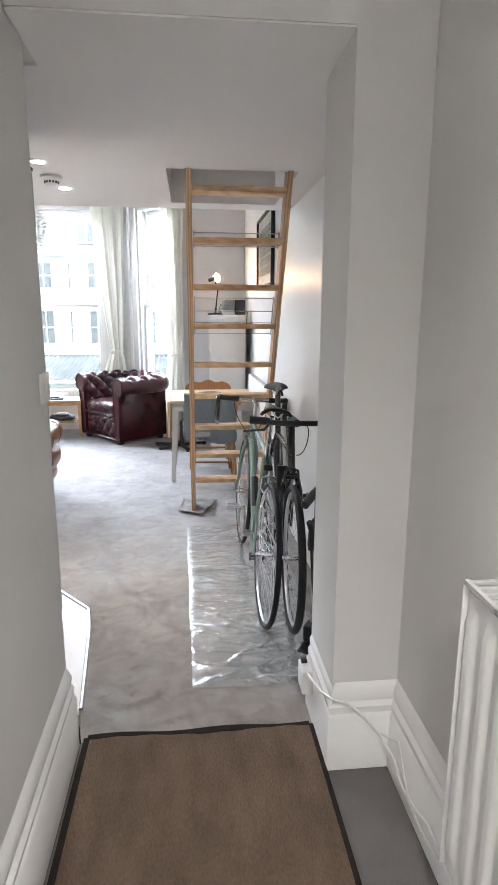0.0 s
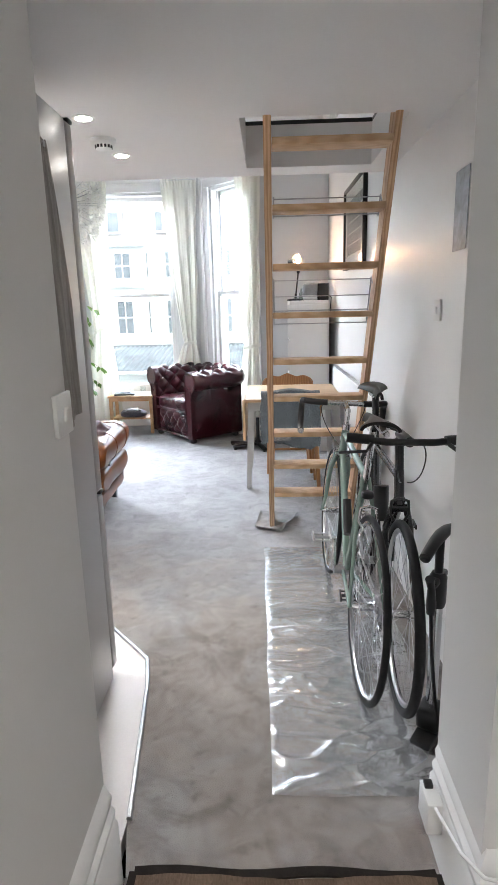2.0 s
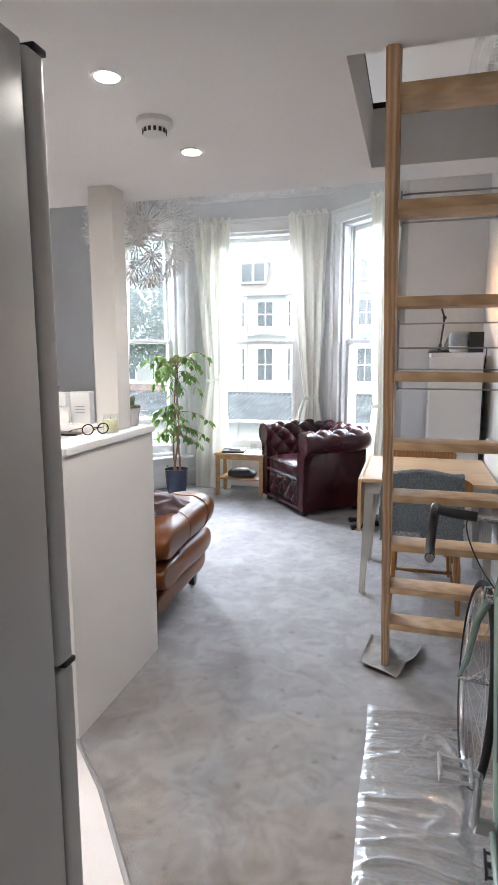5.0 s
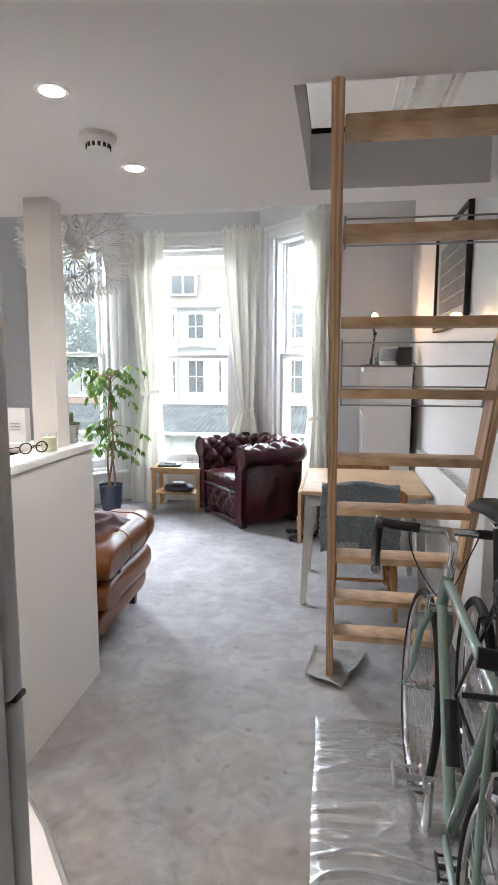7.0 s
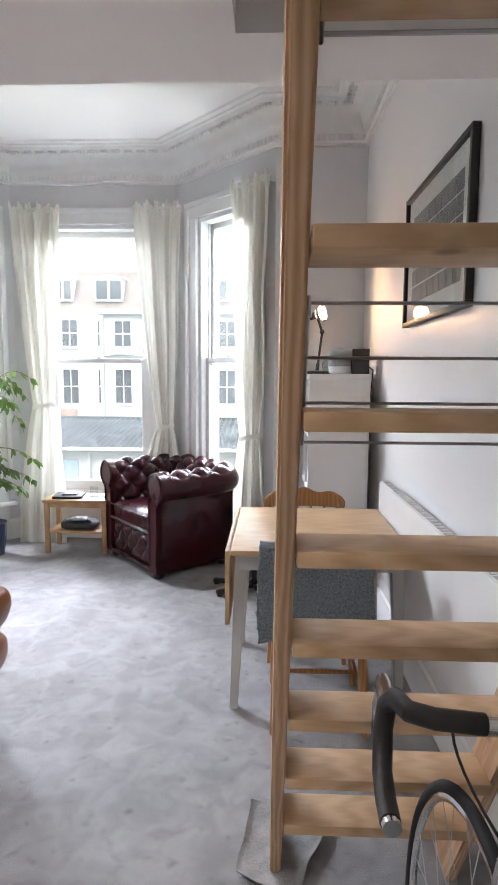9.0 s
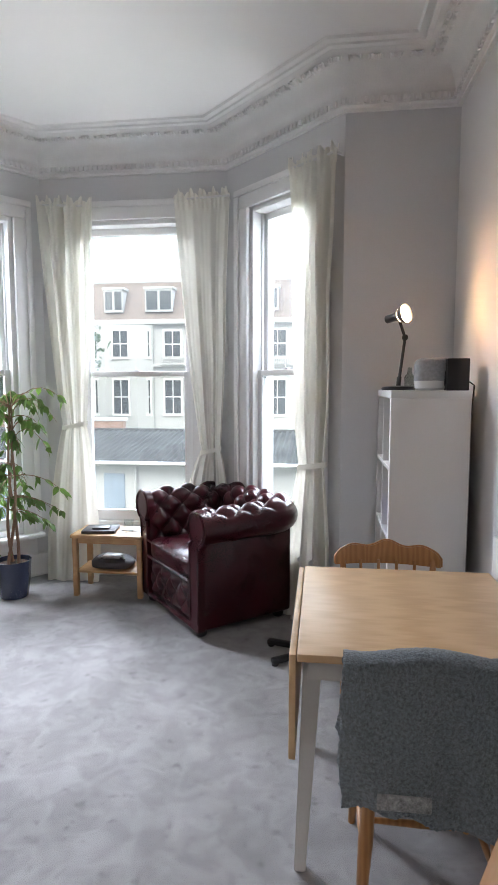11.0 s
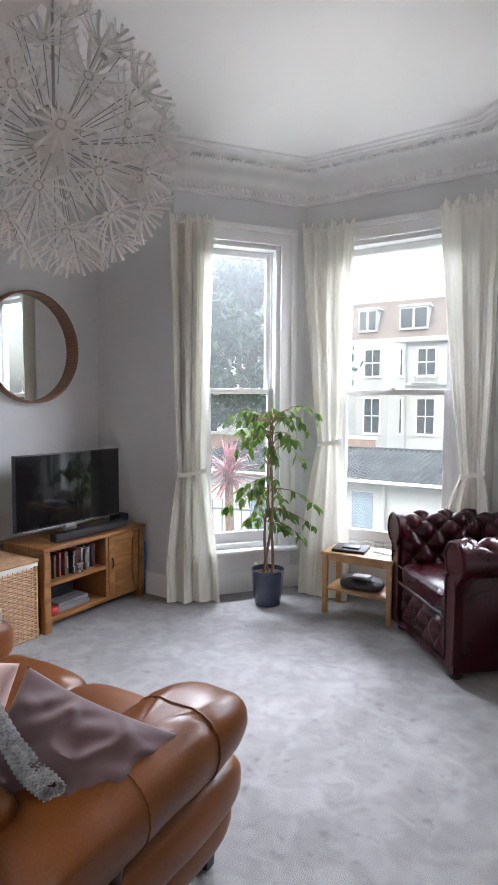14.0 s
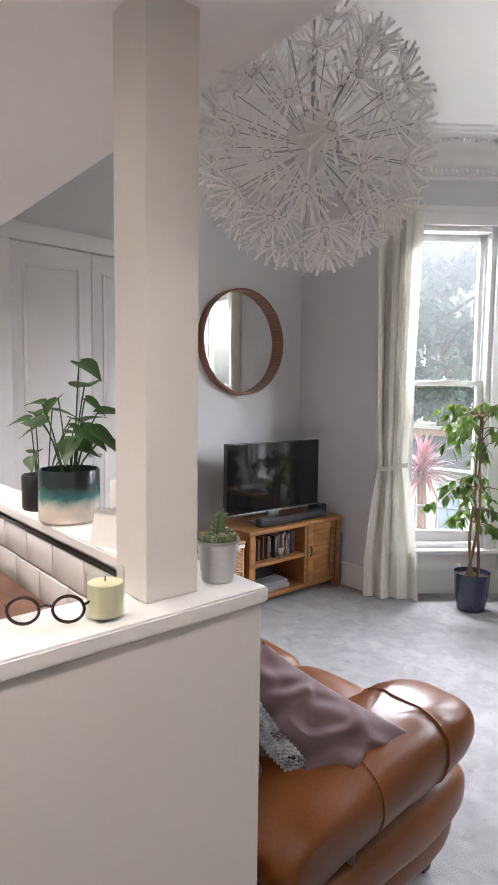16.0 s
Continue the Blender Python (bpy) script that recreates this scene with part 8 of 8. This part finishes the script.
# ---------------------------------------------------------------- dandelion pendant lamp
M_PETAL = material("white_translucent_plastic", (0.90, 0.895, 0.88), 0.10, var=0.04, scale=20, fine=100, bump=0.02)
pn_nt = M_PETAL.node_tree
tl = pn_nt.nodes.new("ShaderNodeBsdfTranslucent")
tl.inputs[0].default_value = (0.95, 0.94, 0.92, 1)
mx = pn_nt.nodes.new("ShaderNodeMixShader")
mx.inputs[0].default_value = 0.42
pn_nt.links.new(pn_nt.nodes["Principled BSDF"].outputs[0], mx.inputs[1])
pn_nt.links.new(tl.outputs[0], mx.inputs[2])
clr = pn_nt.nodes.new("ShaderNodeBsdfTransparent")
mc = pn_nt.nodes.new("ShaderNodeMixShader")
mc.inputs[0].default_value = 0.04
pn_nt.links.new(mx.outputs[0], mc.inputs[1])
pn_nt.links.new(clr.outputs[0], mc.inputs[2])
pn_nt.links.new(mc.outputs[0], pn_nt.nodes["Material Output"].inputs[0])
M_BOSS = material("grey_plastic_boss", (0.58, 0.565, 0.55), 0.4, var=0.05)
PEND = Vector((-0.93, 4.875, 2.075))
pl = thing("pendant_lamp", Matrix.Translation(PEND), "large white dandelion-shaped pendant lamp, unlit", "pendant lamp")
bm = B()
tube(bm, [(0, 0, 0.06), (0, 0, CEIL - PEND.z - 0.03)], 0.0035, 8)
part("cord", bm, M_STEEL, pl, "thin grey cord")
bm = B()
lathe(bm, [(0.0, CEIL - PEND.z - 0.05), (0.03, CEIL - PEND.z - 0.045), (0.045, CEIL - PEND.z)], 24)
part("ceiling_cup", bm, M_WHITE_PLASTIC, pl)
bm = B()
lathe(bm, [(0.0, 0.085), (0.02, 0.08), (0.022, 0.02), (0.0, 0.018)], 16)
part("lamp_holder", bm, M_STEEL, pl)
bm = B()
blob(bm, (0, 0, -0.03), (0.035, 0.035, 0.048), 1, 1, 14, 20)
part("bulb", bm, M_WHITE_PLASTIC, pl, "unlit white bulb")
bm = B()
blob(bm, (0, 0, 0.02), (0.060, 0.060, 0.057), 1, 1, 16, 28)
part("core", bm, M_PETAL, pl, "pale plastic core")
bm = B()
tube(bm, [(0, 0, 0.236), (0, 0, 0.247)], 0.007, 8)
for k in range(14):
    g = 2 * math.pi * k / 14
    c_, s_ = math.cos(g), math.sin(g)
    lnk = 0.063 + 0.008 * math.sin(k * 2.3)
    rows = []
    for i in range(5):
        t = i / 4
        r0 = 0.004 + lnk * t
        z0 = 0.243 + 0.030 * t * t + 0.006 * math.sin(k * 1.7) * t
        w = 0.0019 + 0.0017 * t
        rows.append([bm.verts.new((c_ * r0 - s_ * w * q, s_ * r0 + c_ * w * q, z0 + e)) for q, e in ((-1, 0), (1, 0), (1, 0.0012), (-1, 0.0012))])
    for a, b in zip(rows, rows[1:]):
        for j in range(4):
            bm.faces.new((a[j], a[(j + 1) % 4], b[(j + 1) % 4], b[j]))
    bm.faces.new(rows[-1])
bmesh.ops.recalc_face_normals(bm, faces=bm.faces[:])
flower_mesh = mesh_of("flower", bm, M_PETAL)
bm = B()
tube(bm, [(0, 0, 0.045), (0, 0, 0.242)], 0.0013, 5)
stem_mesh = mesh_of("stem", bm, M_STEEL)
bm = B()
lathe(bm, [(0.0, 0.2405), (0.011, 0.2415), (0.011, 0.2450), (0.0, 0.2465)], 12, caps=False)
boss_mesh = mesh_of("boss", bm, M_BOSS)
NF = 64
for k in range(NF):
    zz = 1 - 2 * (k + 0.5) / NF
    if zz > 0.975:
        continue
    g = k * 2.399963
    r0 = math.sqrt(1 - zz * zz)
    d = Vector((r0 * math.cos(g), r0 * math.sin(g), zz))
    f = new("flower", flower_mesh)
    f.parent = pl
    f.matrix_local = d.to_track_quat("Z", "Y").to_matrix().to_4x4() @ Matrix.Rotation(k * 0.7, 4, "Z")
    for name, data in (("stem", stem_mesh), ("boss", boss_mesh)):
        new(name, data).parent = f

# ---------------------------------------------------------------- outside
M_RENDERW = material("white_stucco", (0.50, 0.497, 0.495), 0.85, var=0.06, scale=1.2, fine=20, bump=0.1, dist=0.01)
M_BRICKTILE = material("red_roof_tiles", (0.185, 0.145, 0.125), 0.85, var=0.3, scale=3, fine=12, bump=0.3, dist=0.02)
M_SLATE = material("grey_corrugated_sheet", (0.052, 0.054, 0.053), 0.95, var=0.7, scale=1.6, fine=9, bump=0.2, dist=0.01, spec=0.05)
M_DARKPANE = material("dark_reflecting_pane", (0.06, 0.07, 0.08), 0.1, var=0.3, scale=2, bump=0.0)
M_GRASS = material("garden_ground", (0.12, 0.13, 0.09), 0.95, var=0.35, scale=1.5, fine=30, bump=0.5, dist=0.03)
M_DOORBLUE = material("pale_blue_door", (0.22, 0.28, 0.36), 0.6, var=0.1)
M_BRICKW = material("old_brick", (0.26, 0.16, 0.12), 0.9, var=0.25, scale=5, fine=25, bump=0.4, dist=0.01)
bm = B()
sheet(bm, lambda u, v: (-400 + 800 * u, 8.45 + 600 * v, -2.6), 4, 4)
tagged(part("ground", bm, M_GRASS, smooth=False), "garden ground between the houses", "ground", kind="structure")


def terrace(x0):
    """A white terraced house front with bays, railings and tiled mansard."""
    hs = thing("terraced_house", pose(x0, 32, -2.6), "white stuccoed terraced house with sash windows and tiled mansard", "house", group="terrace across the gardens")
    W_ = 5.2
    bm = B()
    box(bm, (0, 0, 0), (W_, 6, 7.3), 0.0)
    part("wall", bm, M_RENDERW, hs, smooth=False)
    bm = B()
    box(bm, (-0.02, -0.35, 7.12), (W_ + 0.02, 0.1, 7.36), 0.05)
    box(bm, (-0.01, -0.18, 5.05), (W_ + 0.01, 0.0, 5.20), 0.03)
    part("string_course", bm, M_RENDERW, hs)
    bm = B()
    vs = [bm.verts.new(p) for p in ((0, -0.2, 7.36), (W_, -0.2, 7.36), (W_, 0.9, 9.35), (0, 0.9, 9.35), (0, 6, 9.6), (W_, 6, 9.6))]
    bm.faces.new(vs[:4])
    bm.faces.new((vs[3], vs[2], vs[5], vs[4]))
    thicken(bm, 0.1)
    part("roof", bm, M_BRICKTILE, hs, smooth=False)
    # bay of three lights and one single window per floor
    for fz, h in ((2.75, 1.65), (5.55, 1.25)):
        for cx, w, out in ((0.55, 0.42, 0.25), (1.75, 0.75, 0.5), (2.95, 0.42, 0.25), (4.25, 0.8, 0.0)):
            bm = B()
            y = -out - 0.03
            for lo, hi in (((cx - w / 2 - 0.10, y - 0.06, fz - 0.12), (cx + w / 2 + 0.10, y + 0.02, fz)), ((cx - w / 2 - 0.08, y - 0.04, fz), (cx - w / 2, y + 0.02, fz + h)), ((cx + w / 2, y - 0.04, fz), (cx + w / 2 + 0.08, y + 0.02, fz + h)), ((cx - w / 2 - 0.08, y - 0.05, fz + h), (cx + w / 2 + 0.08, y + 0.02, fz + h + 0.1)), ((cx - w / 2, y - 0.03, fz + h / 2 - 0.025), (cx + w / 2, y + 0.01, fz + h / 2 + 0.025)), ((cx - 0.02, y - 0.028, fz), (cx + 0.02, y + 0.01, fz + h))):
                box(bm, lo, hi)
            wn_ = part("window", bm, M_TRIM, hs, smooth=False)
            bm = B()
            box(bm, (cx - w / 2, y - 0.012, fz), (cx + w / 2, y - 0.004, fz + h))
            part("pane", bm, M_DARKPANE, wn_, smooth=False)
    bm = B()
    prism(bm, [(0.2, 0.05), (0.2, -0.2), (0.95, -0.5), (2.55, -0.5), (3.3, -0.2), (3.3, 0.05)], 0.0, 7.1)
    part("bay", bm, M_RENDERW, hs, smooth=False)
    bm = B()
    for k in range(12):
        tube(bm, [(3.75 + k * 0.09, -0.32, 5.22), (3.75 + k * 0.09, -0.32, 5.50)], 0.022, 6)
    box(bm, (3.65, -0.38, 5.50), (4.85, -0.26, 5.56))
    box(bm, (3.65, -0.40, 5.16), (4.85, 0.0, 5.22))
    part("balustrade", bm, M_RENDERW, hs)
    for cx, w in ((1.3, 0.95), (3.6, 1.35)):
        bm = B()
        box(bm, (cx - w / 2, -0.15, 7.75), (cx + w / 2, 0.7, 8.85))
        box(bm, (cx - w / 2 - 0.08, -0.2, 8.85), (cx + w / 2 + 0.08, 0.8, 8.95))
        dm = part("dormer", bm, M_RENDERW, hs, smooth=False)
        bm = B()
        for q in range(2):
            x_ = cx - w / 2 + 0.07 + q * w / 2
            box(bm, (x_, -0.165, 7.85), (x_ + w / 2 - 0.12, -0.155, 8.75))
        part("pane", bm, M_DARKPANE, dm, smooth=False)
    return hs


first = terrace(-11.35)
for k in (-5, -4, -3, -2, -1, 1, 2, 3, 4, 5):
    copy_thing(first, pose(-11.35 + 5.2 * k, 32, -2.6))

ob_ = thing("outbuilding", pose(-4.2, 17.0, -2.6), "low white outbuilding with grey corrugated roof and blue door", "outbuilding")
bm = B()
box(bm, (-6.0, 0.0, 0.0), (8.0, 4.5, 2.34))
part("wall", bm, M_RENDERW, ob_, smooth=False)


def corr(u, v):
    x = -6.2 + 14.4 * u
    return (x, -0.35 + 3.6 * v, 2.36 + 0.46 * v + 0.03 * math.sin(x * 2 * math.pi / 0.15))


bm = B()
sheet(bm, corr, 720, 6)
thicken(bm, 0.03)
part("roof", bm, M_SLATE, ob_, "weathered corrugated roof sheets", angle=80)
bm = B()
box(bm, (-6.2, 3.15, 2.72), (8.2, 3.4, 2.86))
part("ridge", bm, M_SLATE, ob_)
bm = B()
tube(bm, [(-6.2, -0.40, 2.32), (8.2, -0.40, 2.32)], 0.06, 8)
part("gutter", bm, M_STEEL, ob_)
for x_ in (-3.6, -0.72, 2.1):
    bm = B()
    box(bm, (x_, -0.03, 0.2), (x_ + 0.52, 0.0, 2.03), 0.01)
    part("door", bm, M_DOORBLUE, ob_, "faded blue plank door")
bm = B()
tube(bm, [(0.08, -0.08, 2.30), (0.08, -0.08, 0.0)], 0.05, 8)
part("drainpipe", bm, M_RENDERW, ob_)
gw = thing("garden_wall", pose(-9.5, 21.5, -2.6), "old brick garden wall beyond the outbuilding", "garden wall")
bm = B()
box(bm, (-9, 0, 0), (3.5, 0.25, 3.0), 0.02)
part("brickwork", bm, M_BRICKW, gw, smooth=False)
bm = B()
box(bm, (-9.05, -0.05, 3.0), (3.55, 0.3, 3.1), 0.02)
part("coping", bm, M_RENDERW, gw)

# tree beyond the gardens
M_TREELEAF = leaf_material("tree_leaf", (0.040, 0.070, 0.042), (0.05, 0.10, 0.045))


M_TREEBARK = material("dark_tree_bark", (0.05, 0.045, 0.038), 0.9, var=0.3, scale=4, fine=30, bump=0.6, dist=0.01, stretch=(1, 1, 0.2))


def tree(m, h, rad, label, seed, n=2600):
    tr_ = thing("tree", m, label, "tree", group="trees outside")
    rr = random.Random(seed)
    bm = B()
    tube(bm, [(0, 0, 0), (0.1, 0.05, h * 0.3), (0.0, 0.1, h * 0.55), (0.15, 0, h * 0.8)], [0.28, 0.22, 0.16, 0.06], 10)
    for k in range(12):
        a = k * 2.4
        z = h * (0.35 + 0.045 * k)
        tube(bm, [(0.05, 0.05, z), (rad * 0.4 * math.cos(a), rad * 0.4 * math.sin(a), z + h * 0.08), (rad * 0.8 * math.cos(a), rad * 0.8 * math.sin(a), z + h * 0.1)], [0.09, 0.05, 0.02], 6)
    part("trunk", bm, M_TREEBARK, tr_)
    bm = B()
    cl = []
    for k in range(70):
        a, e = rr.uniform(0, 2 * math.pi), rr.uniform(-0.7, 1.0)
        q = rr.uniform(0.45, 1.0) ** 0.5
        cl.append((Vector((rad * q * math.cos(a) * math.cos(e * 1.2), rad * q * math.sin(a) * math.cos(e * 1.2), h * 0.64 + rad * 0.85 * math.sin(e * 1.3))), rr.uniform(0.5, 1.0) * rad * 0.28))
    for k in range(n):
        c, s = cl[rr.randrange(70)]
        p = c + Vector((rr.gauss(0, 0.5), rr.gauss(0, 0.5), rr.gauss(0, 0.42))) * s
        d = Vector((rr.uniform(-1, 1), rr.uniform(-1, 1), rr.uniform(-0.8, 0.3)))
        leaf(bm, p, d, rr.uniform(0.16, 0.34), rr.uniform(0.06, 0.11), rr.uniform(-1.5, 1.5), 0.3)
    part("crown", bm, M_TREELEAF, tr_, "dense dark green crown with gaps")
    return tr_


tree(pose(-11.2, 22.5, -2.6), 9.8, 3.3, "dark green garden tree behind the white wall", 5, 11000)
tree(pose(-15.5, 26.0, -2.6), 9.0, 3.2, "dark green tree further along the gardens", 9, 7000)

M_CORD = leaf_material("pink_cordyline_leaf", (0.28, 0.10, 0.12), (0.42, 0.18, 0.18))
cy = thing("cordyline", pose(-4.35, 10.75, -2.6), "spiky pink-leaved cordyline below the window", "plant")
bm = B()
tube(bm, [(0, 0, 0), (0.05, 0.0, 1.6), (0.0, 0.0, 3.1)], [0.09, 0.07, 0.06], 8)
part("trunk", bm, M_BARK, cy)
bm = B()
rr = random.Random(12)
for k in range(120):
    a, e = rr.uniform(0, 2 * math.pi), rr.uniform(-0.5, 1.45)
    leaf(bm, (0, 0, 3.1 + rr.uniform(-0.1, 0.1)), (math.cos(a) * math.cos(e), math.sin(a) * math.cos(e), math.sin(e)), rr.uniform(0.5, 0.8), 0.022, 0, 0.28)
part("rosette", bm, M_CORD, cy, "rosette of long pink sword leaves")
M_IRON = material("grey_painted_iron", (0.16, 0.17, 0.19), 0.5, var=0.2)
rl = thing("balcony_railing", pose(-3.4, 9.55, -2.6), "grey iron railing outside the window", "railing")
bm = B()
for z in (2.05, 2.80):
    tube(bm, [(-1.4, 0, z), (0.5, 0.57, z)], 0.014, 6)
part("rail", bm, M_IRON, rl)
for k in range(17):
    t = k / 25
    bm = B()
    tube(bm, [(-1.4 + 3.0 * t, 0.9 * t, 0.0 if k % 5 == 0 else 2.05), (-1.4 + 3.0 * t, 0.9 * t, 2.92)], 0.009, 5)
    part("baluster", bm, M_IRON, rl)
